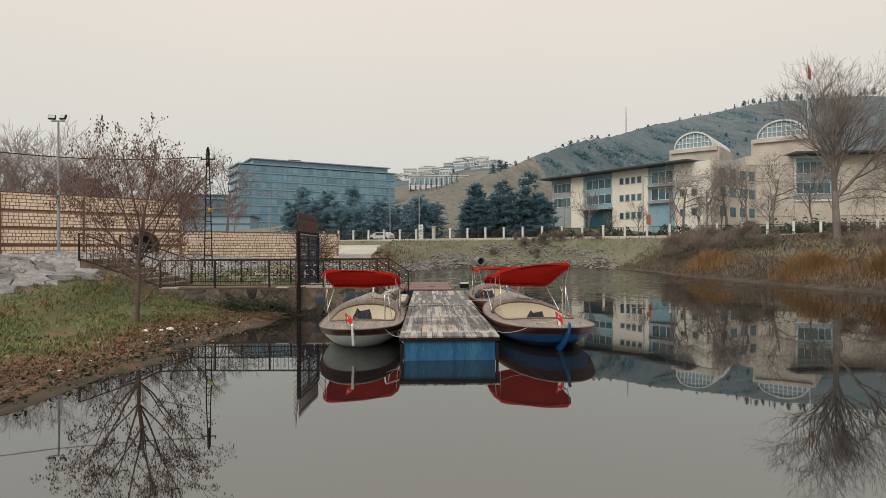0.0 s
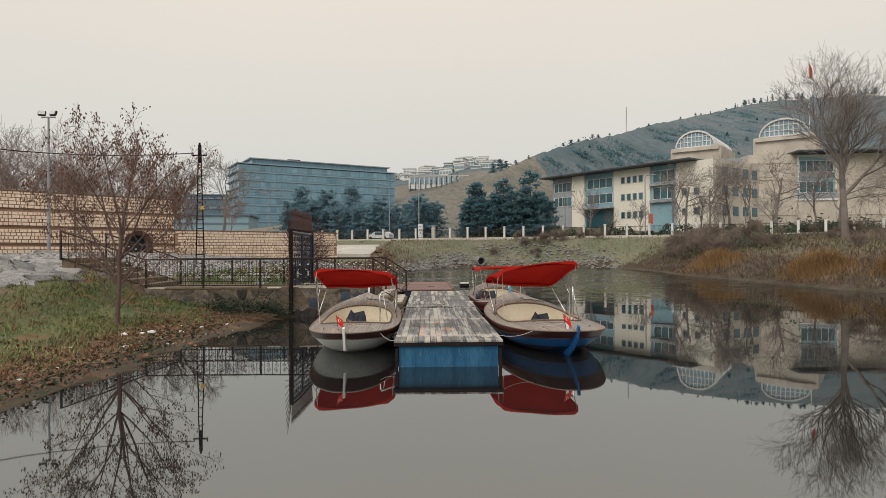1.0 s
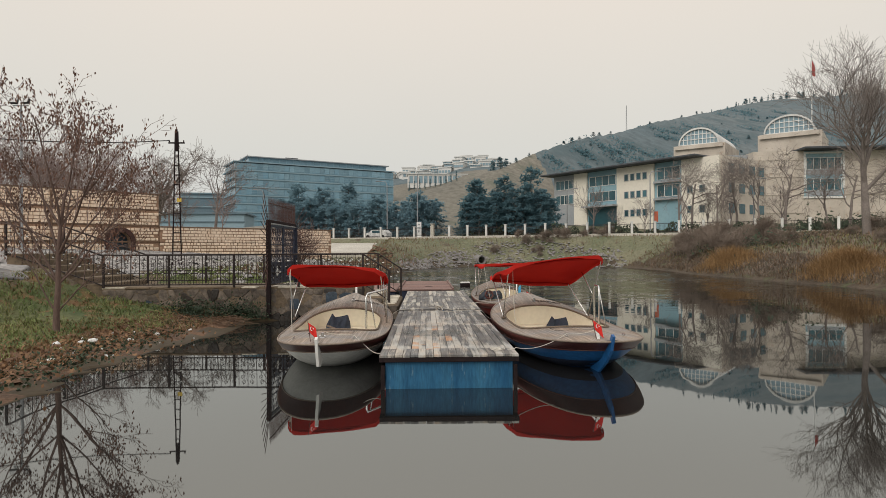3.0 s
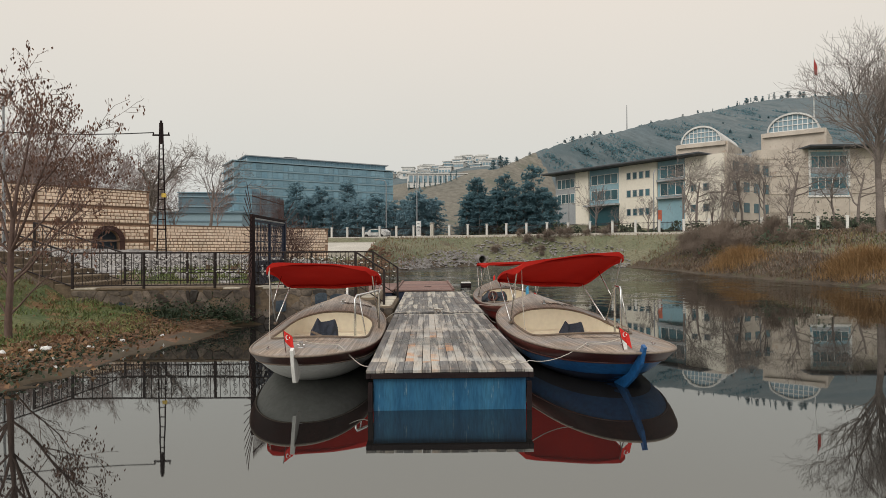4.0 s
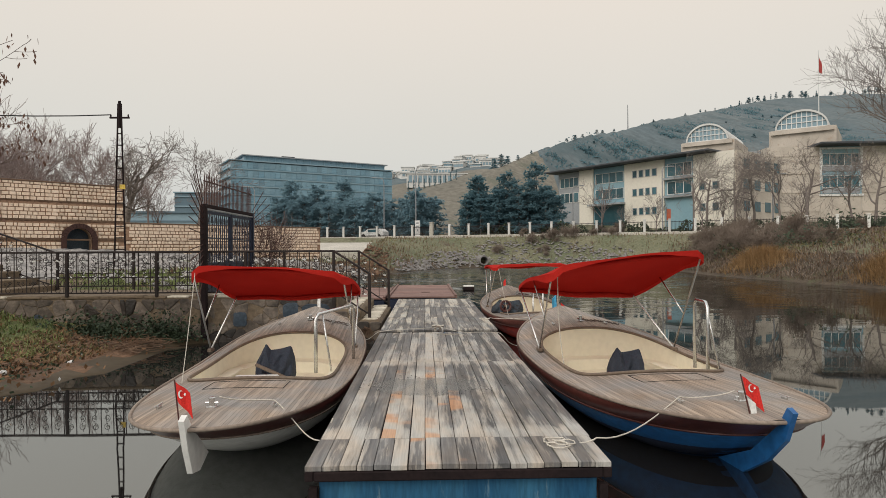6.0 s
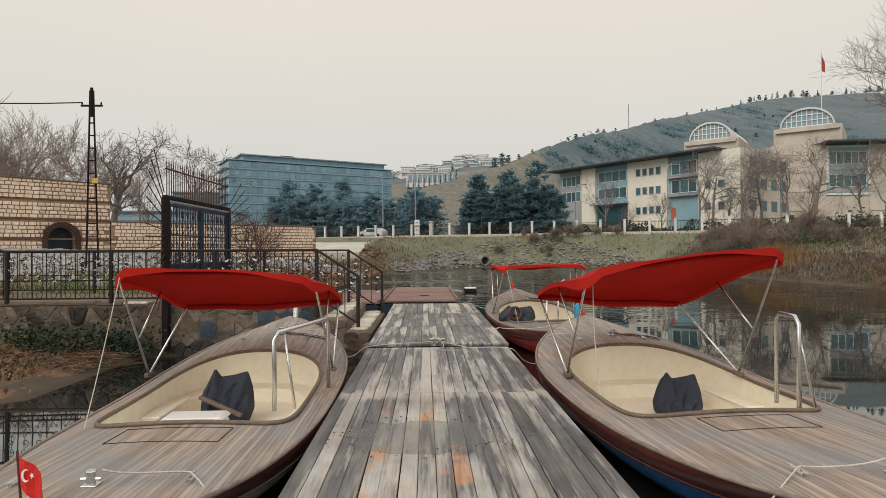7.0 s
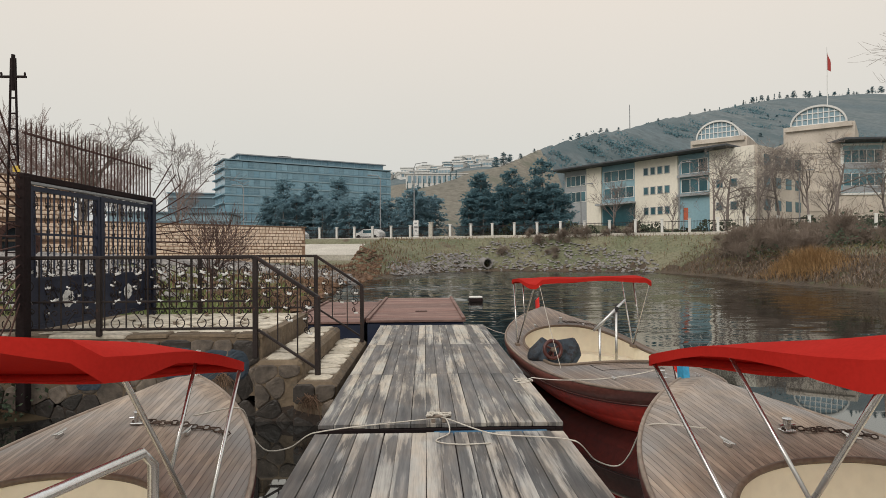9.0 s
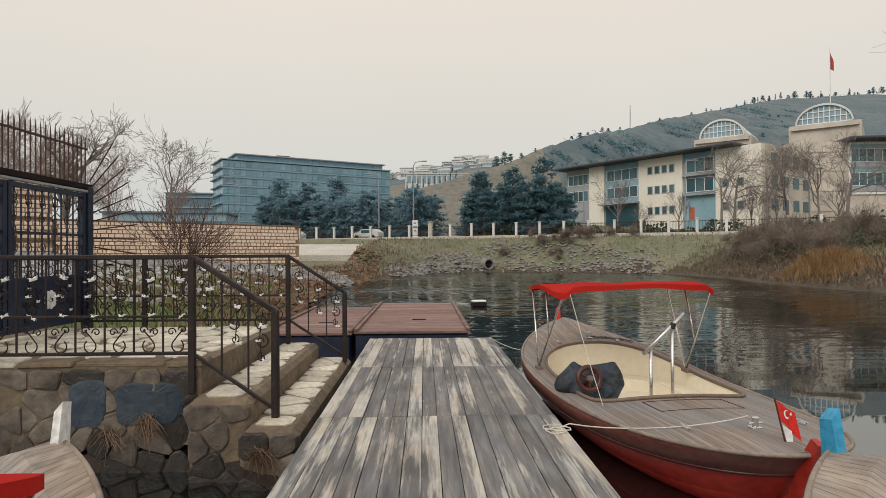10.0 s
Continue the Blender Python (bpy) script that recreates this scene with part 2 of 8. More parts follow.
def water_material():
    """Murky river: a calm mirror near the boats, wind ripples further up the river."""
    m, n, l, p = nodes_of("river_water")
    co = n.new("ShaderNodeTexCoord")
    sep = n.new("ShaderNodeSeparateXYZ")
    l.new(co.outputs["Object"], sep.inputs[0])

    def mapped(scale, detail, stretch):
        mp = n.new("ShaderNodeMapping")
        mp.inputs["Scale"].default_value = stretch
        l.new(co.outputs["Object"], mp.inputs["Vector"])
        t = n.new("ShaderNodeTexNoise")
        t.inputs["Scale"].default_value, t.inputs["Detail"].default_value = scale, detail
        l.new(mp.outputs[0], t.inputs["Vector"])
        return t

    swell, ripple, patch = mapped(0.30, 2, (0.6, 1.4, 1)), mapped(2.4, 3, (0.45, 1.6, 1)), mapped(0.06, 3, (1, 1.6, 1))
    reach = n.new("ShaderNodeMapRange")
    reach.interpolation_type = "SMOOTHSTEP"
    for k, v in (("From Min", 21.0), ("From Max", 46.0), ("To Min", 0.004), ("To Max", 0.55)):
        reach.inputs[k].default_value = v
    l.new(sep.outputs["Y"], reach.inputs["Value"])
    pr = ramp(n, [(0.40, (0.25, 0.25, 0.25)), (0.62, (1, 1, 1))])
    l.new(patch.outputs["Fac"], pr.inputs[0])
    amount = n.new("ShaderNodeMath")
    amount.operation = "MULTIPLY"
    l.new(reach.outputs[0], amount.inputs[0])
    l.new(pr.outputs[0], amount.inputs[1])

    def tilt(noise_node, factor):
        c = n.new("ShaderNodeVectorMath")
        c.operation = "SUBTRACT"
        c.inputs[1].default_value = (0.5, 0.5, 0.5)
        l.new(noise_node.outputs["Color"], c.inputs[0])
        k = n.new("ShaderNodeVectorMath")
        k.operation = "SCALE"
        l.new(c.outputs[0], k.inputs[0])
        if isinstance(factor, float):
            k.inputs["Scale"].default_value = factor
        else:
            l.new(factor, k.inputs["Scale"])
        return k.outputs[0]

    # Far normals lean towards the camera so the water there mirrors brighter sky.
    lean = n.new("ShaderNodeMapRange")
    for k, v in (("From Min", 36.0), ("From Max", 66.0), ("To Min", 0.0), ("To Max", -0.05)):
        lean.inputs[k].default_value = v
    l.new(sep.outputs["Y"], lean.inputs["Value"])
    ly = n.new("ShaderNodeCombineXYZ")
    l.new(lean.outputs[0], ly.inputs["Y"])
    base = n.new("ShaderNodeVectorMath")
    l.new(tilt(swell, 0.016), base.inputs[0])
    l.new(ly.outputs[0], base.inputs[1])
    ad = n.new("ShaderNodeVectorMath")
    l.new(base.outputs[0], ad.inputs[0])
    l.new(tilt(ripple, amount.outputs[0]), ad.inputs[1])
    flat = n.new("ShaderNodeVectorMath")
    flat.operation = "MULTIPLY_ADD"
    flat.inputs[1].default_value, flat.inputs[2].default_value = (1, 1, 0), (0, 0, 1)
    l.new(ad.outputs[0], flat.inputs[0])
    unit = n.new("ShaderNodeVectorMath")
    unit.operation = "NORMALIZE"
    l.new(flat.outputs[0], unit.inputs[0])
    l.new(unit.outputs[0], p.inputs["Normal"])
    r = ramp(n, [(0.3, (0.009, 0.009, 0.009)), (0.7, (0.016, 0.015, 0.014))])
    l.new(patch.outputs["Fac"], r.inputs[0])
    l.new(r.outputs[0], p.inputs["Base Color"])
    p.inputs["Roughness"].default_value, p.inputs["IOR"].default_value = 0.02, 3.2
    p.inputs["Specular Tint"].default_value = (0.945, 1.0, 0.995, 1)
    return m


def canvas_material():
    """Red canvas that lets some light through."""
    m = surface("red_canvas", (0.50, 0.024, 0.018), (0.60, 0.036, 0.027), 0.95, 1.3, 60, 0.25, depth=0.003, grain=0.2, spec=0.06)
    n, l = m.node_tree.nodes, m.node_tree.links
    p, out = n["Principled BSDF"], n["Material Output"]
    tr, mx = n.new("ShaderNodeBsdfTranslucent"), n.new("ShaderNodeMixShader")
    tr.inputs["Color"].default_value = (0.46, 0.020, 0.014, 1)
    mx.inputs[0].default_value = 0.32
    l.new(p.outputs[0], mx.inputs[1])
    l.new(tr.outputs[0], mx.inputs[2])
    l.new(mx.outputs[0], out.inputs["Surface"])
    return m


WATER = water_material()
GRASS = surface("bank_grass", (0.075, 0.105, 0.036), (0.145, 0.138, 0.062), 0.95, 0.5, 9, 0.8, depth=0.06, stain=(0.19, 0.105, 0.05), stain_at=0.54)
MUD = surface("shallows_mud", (0.062, 0.047, 0.030), (0.092, 0.070, 0.045), 0.5, 0.8, 10, 0.2, depth=0.01, grain=0.3, spec=0.12)
DIRT = surface("wet_bank_soil", (0.100, 0.060, 0.038), (0.205, 0.115, 0.066), 0.85, 0.8, 14, 0.8, depth=0.05, stain=(0.16, 0.14, 0.12), stain_at=0.66)
SCRUB = surface("far_bank_scrub", (0.122, 0.138, 0.080), (0.200, 0.186, 0.124), 0.95, 0.25, 4, 0.8, depth=0.15, stain=(0.105, 0.080, 0.055), stain_at=0.58)
BROWN_BANK = surface("brown_bank_soil", (0.058, 0.043, 0.030), (0.104, 0.078, 0.054), 0.95, 0.4, 5, 0.8, depth=0.12, stain=(0.085, 0.090, 0.045), stain_at=0.55)
# Distance haze is mixed into this blue-grey base colour.
HILL = surface("hazed_hillside_scrub", (0.086, 0.122, 0.138), (0.132, 0.158, 0.164), 0.95, 0.02, 0.35, 0.4, depth=0.6, stain=(0.074, 0.106, 0.116), stain_at=0.52)
BOARD = board_material("weathered_board", None)
WORN_BOARD = board_material("worn_brown_board", None, (0.46, 0.43, 0.385), 0.08, -0.035)
# A copy of the board at 0.78 of its tone.
DARK_BOARD = board_material("darkened_board", None, (0.42, 0.40, 0.365), 0.05, 0.0, 0.78)
RUST_BOARD = board_material("orange_stained_board", (0.52, 0.27, 0.135), (0.46, 0.43, 0.385), 0.08, -0.035)
MEADOW = surface("brown_hill_meadow", (0.150, 0.142, 0.118), (0.205, 0.188, 0.155), 0.95, 0.05, 0.9, 0.6, depth=0.3, stain=(0.125, 0.128, 0.100), stain_at=0.56)
RAFT_BOARD = surface("red_stained_board", (0.135, 0.066, 0.054), (0.255, 0.155, 0.130), 0.7, 1.2, 18, 0.5, stain=(0.33, 0.25, 0.215), stain_at=0.58, spread=0.22, stretch=(0.35, 2.2, 1), depth=0.006)
BLUE_PANEL = surface("stained_blue_paint", (0.014, 0.078, 0.165), (0.036, 0.140, 0.245), 0.6, 2.6, 24, 0.3, stain=(0.17, 0.26, 0.31), stain_at=0.62, stretch=(2.2, 1.0, 0.30), spec=0.2)
DARK_STEEL = surface("dark_rusted_steel", (0.013, 0.009, 0.010), (0.026, 0.017, 0.017), 0.85, 3, 30, 0.3, stain=(0.085, 0.04, 0.026), stain_at=0.68, spec=0.15)
NAVY = surface("navy_gate_paint", (0.010, 0.015, 0.038), (0.022, 0.030, 0.055), 0.45, 3, 40, 0.15)
BLACK_IRON = surface("black_rail_paint", (0.016, 0.012, 0.012), (0.036, 0.026, 0.024), 0.6, 3, 40, 0.15, spec=0.25, stain=(0.075, 0.035, 0.025), stain_at=0.60)
RUST_IRON = surface("rusty_iron", (0.052, 0.024, 0.021), (0.088, 0.042, 0.034), 0.8, 3, 30, 0.3)
WHITE_PAINT = surface("white_paint", (0.66, 0.66, 0.64), (0.78, 0.78, 0.76), 0.5, 3, 25, 0.1)
STEEL = surface("brushed_steel", (0.58, 0.58, 0.57), (0.66, 0.66, 0.65), 0.26, 1.5, 40, 0.02, metal=0.9, grain=0.15)
RED_CLOTH = canvas_material()
BLUE_TARP = surface("blue_grey_tarpaulin", (0.020, 0.026, 0.036), (0.042, 0.058, 0.075), 0.7, 4, 30, 0.4, stain=(0.02, 0.018, 0.02), stain_at=0.52)
PLASTIC = surface("smooth_white_plastic", (0.74, 0.73, 0.70), (0.80, 0.79, 0.76), 0.4, 1.5, 10, 0.0, grain=0.08)
NAVY_CLOTH = surface("navy_canvas", (0.018, 0.023, 0.037), (0.036, 0.045, 0.066), 0.8, 3, 50, 0.3)
CREAM = surface("cream_gelcoat", (0.83, 0.77, 0.605), (0.865, 0.815, 0.665), 0.45, 0.8, 12, 0.03, grain=0.12)
HULL_WHITE = surface("white_hull_paint", (0.70, 0.69, 0.66), (0.80, 0.79, 0.76), 0.4, 1.6, 14, 0.1, stain=(0.50, 0.47, 0.42), stain_at=0.67, grain=0.25)
HULL_BLUE = surface("blue_hull_paint", (0.010, 0.085, 0.26), (0.020, 0.13, 0.34), 0.4, 1.6, 14, 0.1, stain=(0.08, 0.16, 0.24), stain_at=0.66)
HULL_RED = surface("red_hull_paint", (0.30, 0.020, 0.014), (0.42, 0.035, 0.022), 0.4, 1.6, 14, 0.1, stain=(0.22, 0.05, 0.04), stain_at=0.66)
LIGHT_BLUE = surface("light_blue_paint", (0.03, 0.26, 0.46), (0.05, 0.32, 0.52), 0.45, 3, 25, 0.1)
RED_WOOD = surface("red_brown_varnished_wood", (0.105, 0.036, 0.030), (0.185, 0.070, 0.055), 0.45, 1.5, 30, 0.2, stretch=(1, 0.3, 1), stain=(0.13, 0.085, 0.07), stain_at=0.60)
MAROON = surface("maroon_varnished_wood", (0.055, 0.016, 0.015), (0.105, 0.034, 0.027), 0.35, 1.5, 30, 0.15, stretch=(1, 0.3, 1))
RIM_WOOD = surface("grey_rim_wood", (0.20, 0.155, 0.125), (0.32, 0.26, 0.21), 0.7, 2, 30, 0.3, stretch=(1, 0.4, 1))
COAMING = surface("brown_coaming", (0.13, 0.095, 0.070), (0.20, 0.15, 0.11), 0.6, 2, 30, 0.3)
DECK_TAN = planked("tan_planked_deck", (0.215, 0.160, 0.120), (0.415, 0.325, 0.250), 0.034, (0.085, 0.064, 0.052))
DECK_GREY = planked("grey_planked_deck", (0.18, 0.135, 0.108), (0.275, 0.215, 0.172), 0.034, (0.055, 0.042, 0.036))
ROPE = surface("pale_rope", (0.50, 0.46, 0.40), (0.64, 0.60, 0.53), 0.9, 8, 90, 0.4)
CHAIN = surface("rusty_chain", (0.07, 0.05, 0.04), (0.13, 0.09, 0.07), 0.6, 8, 60, 0.2, metal=0.5)
DULL_RED = surface("dull_flag_red", (0.36, 0.055, 0.05), (0.44, 0.07, 0.06), 0.8, 3, 60, 0.1)
FLAG_RED = surface("flag_red", (0.58, 0.020, 0.016), (0.66, 0.030, 0.022), 0.8, 3, 60, 0.1)
DARK_MORTAR = surface("dark_brown_mortar", (0.030, 0.022, 0.018), (0.060, 0.043, 0.033), 0.95, 1.2, 12, 0.9, depth=0.03, stain=(0.035, 0.03, 0.027), stain_at=0.58)
MORTAR = surface("rough_mortar", (0.115, 0.085, 0.058), (0.205, 0.155, 0.104), 0.95, 1.2, 12, 0.9, depth=0.03, stain=(0.10, 0.085, 0.07), stain_at=0.58)
DARK_STONE = surface("dark_brown_stone", (0.018, 0.015, 0.013), (0.042, 0.033, 0.027), 0.5, 1.8, 14, 0.9, depth=0.02, spread=0.3)
RUBBLE = surface("rubble_stone", (0.075, 0.062, 0.052), (0.185, 0.150, 0.120), 0.9, 4.5, 14, 0.9, depth=0.02, spread=0.35, stain=(0.075, 0.065, 0.06), stain_at=0.60)
BLUE_STONE = surface("blue_grey_stone", (0.030, 0.046, 0.066), (0.066, 0.084, 0.104), 0.85, 2, 14, 0.8, depth=0.02, spread=0.2)
PAVING = surface("pale_paving_stone", (0.46, 0.41, 0.325), (0.62, 0.565, 0.47), 0.85, 1.6, 16, 0.5, spread=0.2, stain=(0.28, 0.22, 0.16), stain_at=0.62)
RIPRAP = surface("grey_riprap", (0.155, 0.148, 0.146), (0.285, 0.268, 0.255), 0.9, 1.5, 10, 0.8, depth=0.03, spread=0.42, stain=(0.13, 0.13, 0.12), stain_at=0.60)
CREAM_STONE = surface("cream_ashlar", (0.74, 0.575, 0.440), (0.86, 0.705, 0.565), 0.9, 1.4, 9, 0.7, depth=0.02, spread=0.16, grain=0.35)
JOINT = surface("brown_joint", (0.33, 0.210, 0.142), (0.44, 0.290, 0.202), 0.95, 1, 9, 0.5)
BAND = surface("dark_brown_band", (0.145, 0.090, 0.060), (0.20, 0.13, 0.088), 0.9, 1, 9, 0.5)
CONCRETE = surface("pale_concrete", (0.42, 0.39, 0.34), (0.56, 0.53, 0.47), 0.9, 0.3, 6, 0.3, stain=(0.32, 0.29, 0.25), stain_at=0.62)
ASPHALT = surface("asphalt", (0.07, 0.07, 0.072), (0.11, 0.11, 0.11), 0.9, 0.2, 8, 0.3)
BARK = surface("grey_brown_bark", (0.098, 0.062, 0.050), (0.165, 0.112, 0.094), 0.95, 3, 25, 0.8, stretch=(1, 1, 0.3))
BUSH_TWIG = surface("dark_red_twig", (0.085, 0.052, 0.046), (0.14, 0.088, 0.078), 0.95, 1, 10, 0.3)
TWIG = surface("reddish_twig", (0.155, 0.108, 0.094), (0.23, 0.165, 0.144), 0.95, 1, 10, 0.3)
# Two twig colours of distant trees, lightened to hold the haze.
PALE_TWIG = surface("hazed_pale_twig", (0.17, 0.145, 0.13), (0.25, 0.215, 0.195), 0.95, 1, 10, 0.3)
FAR_TWIG = surface("hazed_brown_twig", (0.165, 0.138, 0.128), (0.245, 0.208, 0.195), 0.95, 1, 10, 0.3)
# Wall colours with distance haze mixed in, for far blocks and glazing.
BLUE_HAZE = surface("hazed_dim_wall", (0.115, 0.175, 0.215), (0.150, 0.215, 0.255), 0.9, 0.1, 2, 0.1, grain=0.15)
HAZE_WALL = surface("hazed_pale_wall", (0.22, 0.32, 0.38), (0.27, 0.37, 0.42), 0.9, 0.1, 2, 0.1, grain=0.15)
SHRUB = surface("shrub_twig", (0.160, 0.125, 0.100), (0.235, 0.188, 0.154), 0.95, 1, 10, 0.3)
DRY_LEAF = surface("dry_brown_leaf", (0.115, 0.060, 0.044), (0.215, 0.120, 0.085), 0.9, 2, 10, 0.2)
def needle_material(name, a, b, through_colour):
    """Pine needles that let part of the light through."""
    m = surface(name, a, b, 0.95, 0.3, 3, 0.3)
    n, l = m.node_tree.nodes, m.node_tree.links
    tr, mx = n.new("ShaderNodeBsdfTranslucent"), n.new("ShaderNodeMixShader")
    tr.inputs["Color"].default_value = (*through_colour, 1)
    mx.inputs[0].default_value = 0.6
    l.new(n["Principled BSDF"].outputs[0], mx.inputs[1])
    l.new(tr.outputs[0], mx.inputs[2])
    l.new(mx.outputs[0], n["Material Output"].inputs["Surface"])
    return m


# Needle colours carry distance haze; the farther row is paler and bluer.
PINE = needle_material("hazed_green_pine", (0.118, 0.225, 0.262), (0.158, 0.268, 0.302), (0.175, 0.300, 0.345))
HAZED_PINE = needle_material("hazed_far_pine", (0.200, 0.325, 0.385), (0.250, 0.375, 0.425), (0.27, 0.41, 0.47))
PINE_BARK = surface("pine_bark", (0.12, 0.125, 0.125), (0.18, 0.18, 0.175), 0.95, 1, 8, 0.4)
# Reddish twigs behind the wall, their colour lifted for haze.
RED_TWIG = surface("hazed_reddish_twig", (0.215, 0.162, 0.150), (0.295, 0.228, 0.212), 0.95, 1, 10, 0.3)
MOSS_BLADE = surface("olive_grass_blade", (0.135, 0.152, 0.060), (0.250, 0.215, 0.100), 0.9, 0.6, 5, 0.1)
BLADE = surface("grass_blade", (0.115, 0.175, 0.056), (0.255, 0.275, 0.105), 0.9, 0.6, 5, 0.1)
DEAD = surface("dead_weed", (0.115, 0.066, 0.042), (0.22, 0.145, 0.095), 0.9, 0.8, 5, 0.1)
RUST_WEED = surface("rust_brown_weed", (0.150, 0.080, 0.042), (0.270, 0.160, 0.085), 0.9, 0.8, 5, 0.1)
TAN_GRASS = surface("tan_dry_grass", (0.100, 0.070, 0.044), (0.175, 0.128, 0.080), 0.9, 0.5, 5, 0.1)
REED = surface("yellow_reed", (0.225, 0.132, 0.055), (0.345, 0.215, 0.100), 0.9, 0.5, 5, 0.1)
IVY = surface("dark_ivy", (0.018, 0.034, 0.018), (0.045, 0.065, 0.030), 0.7, 2, 10, 0.2)
# Both facade colours are cooled slightly to include distance haze.
CREAM_WALL = surface("cream_facade", (0.70, 0.66, 0.575), (0.78, 0.74, 0.65), 0.9, 0.15, 2.5, 0.2, grain=0.15)
STONE_WALL = surface("tan_stone_facade", (0.44, 0.39, 0.335), (0.60, 0.54, 0.47), 0.9, 0.3, 4, 0.3, grain=0.2, stain=(0.42, 0.34, 0.27), stain_at=0.58)
BLUE_WALL = surface("teal_cladding", (0.20, 0.345, 0.415), (0.26, 0.405, 0.465), 0.6, 0.2, 3, 0.1, grain=0.2)
GREY_WALL = surface("grey_cladding", (0.27, 0.29, 0.31), (0.34, 0.36, 0.375), 0.6, 0.2, 3, 0.1, grain=0.2)
ROOF_DARK = surface("dark_roof_edge", (0.045, 0.050, 0.058), (0.07, 0.076, 0.085), 0.7, 0.2, 3, 0.1, grain=0.2)
PANE = surface("dark_window_pane", (0.030, 0.085, 0.105), (0.060, 0.135, 0.160), 0.12, 0.3, 2, 0.0, spread=0.4, spec=0.35, grain=0.2)
# Teal of the far glass block and its slabs, haze included in the colour.
TEAL_GLASS = surface("hazed_teal_glass", (0.130, 0.255, 0.340), (0.210, 0.345, 0.425), 0.22, 0.12, 1.2, 0.0, spread=0.22, spec=0.5, grain=0.2)
SLAB = surface("hazed_teal_slab", (0.190, 0.325, 0.405), (0.240, 0.380, 0.455), 0.7, 0.2, 2, 0.1, grain=0.2)
FAR_WALL = surface("weathered_white_wall", (0.58, 0.58, 0.565), (0.68, 0.675, 0.65), 0.9, 0.05, 0.6, 0.1, spread=0.1, grain=0.2)
LAMP_GREY = surface("grey_lamp_metal", (0.24, 0.25, 0.26), (0.32, 0.33, 0.34), 0.5, 2, 20, 0.1)
LENS = surface("lamp_lens", (0.5, 0.5, 0.5), (0.6, 0.6, 0.6), 0.2, 2, 20, 0.0)
PUDDLE = surface("standing_water", (0.15, 0.14, 0.125), (0.19, 0.178, 0.16), 0.10, 2, 6, 0.0, grain=0.3)
PUDDLE.node_tree.nodes["Principled BSDF"].inputs["Alpha"].default_value = 0.32
RUBBER = surface("black_rubber", (0.015, 0.015, 0.016), (0.03, 0.03, 0.03), 0.8, 3, 20, 0.2)
YELLOW = surface("yellow_plate", (0.55, 0.38, 0.06), (0.62, 0.44, 0.08), 0.6, 3, 20, 0.1)
ORANGE = surface("red_orange_sign", (0.45, 0.10, 0.05), (0.52, 0.13, 0.06), 0.6, 3, 20, 0.1)


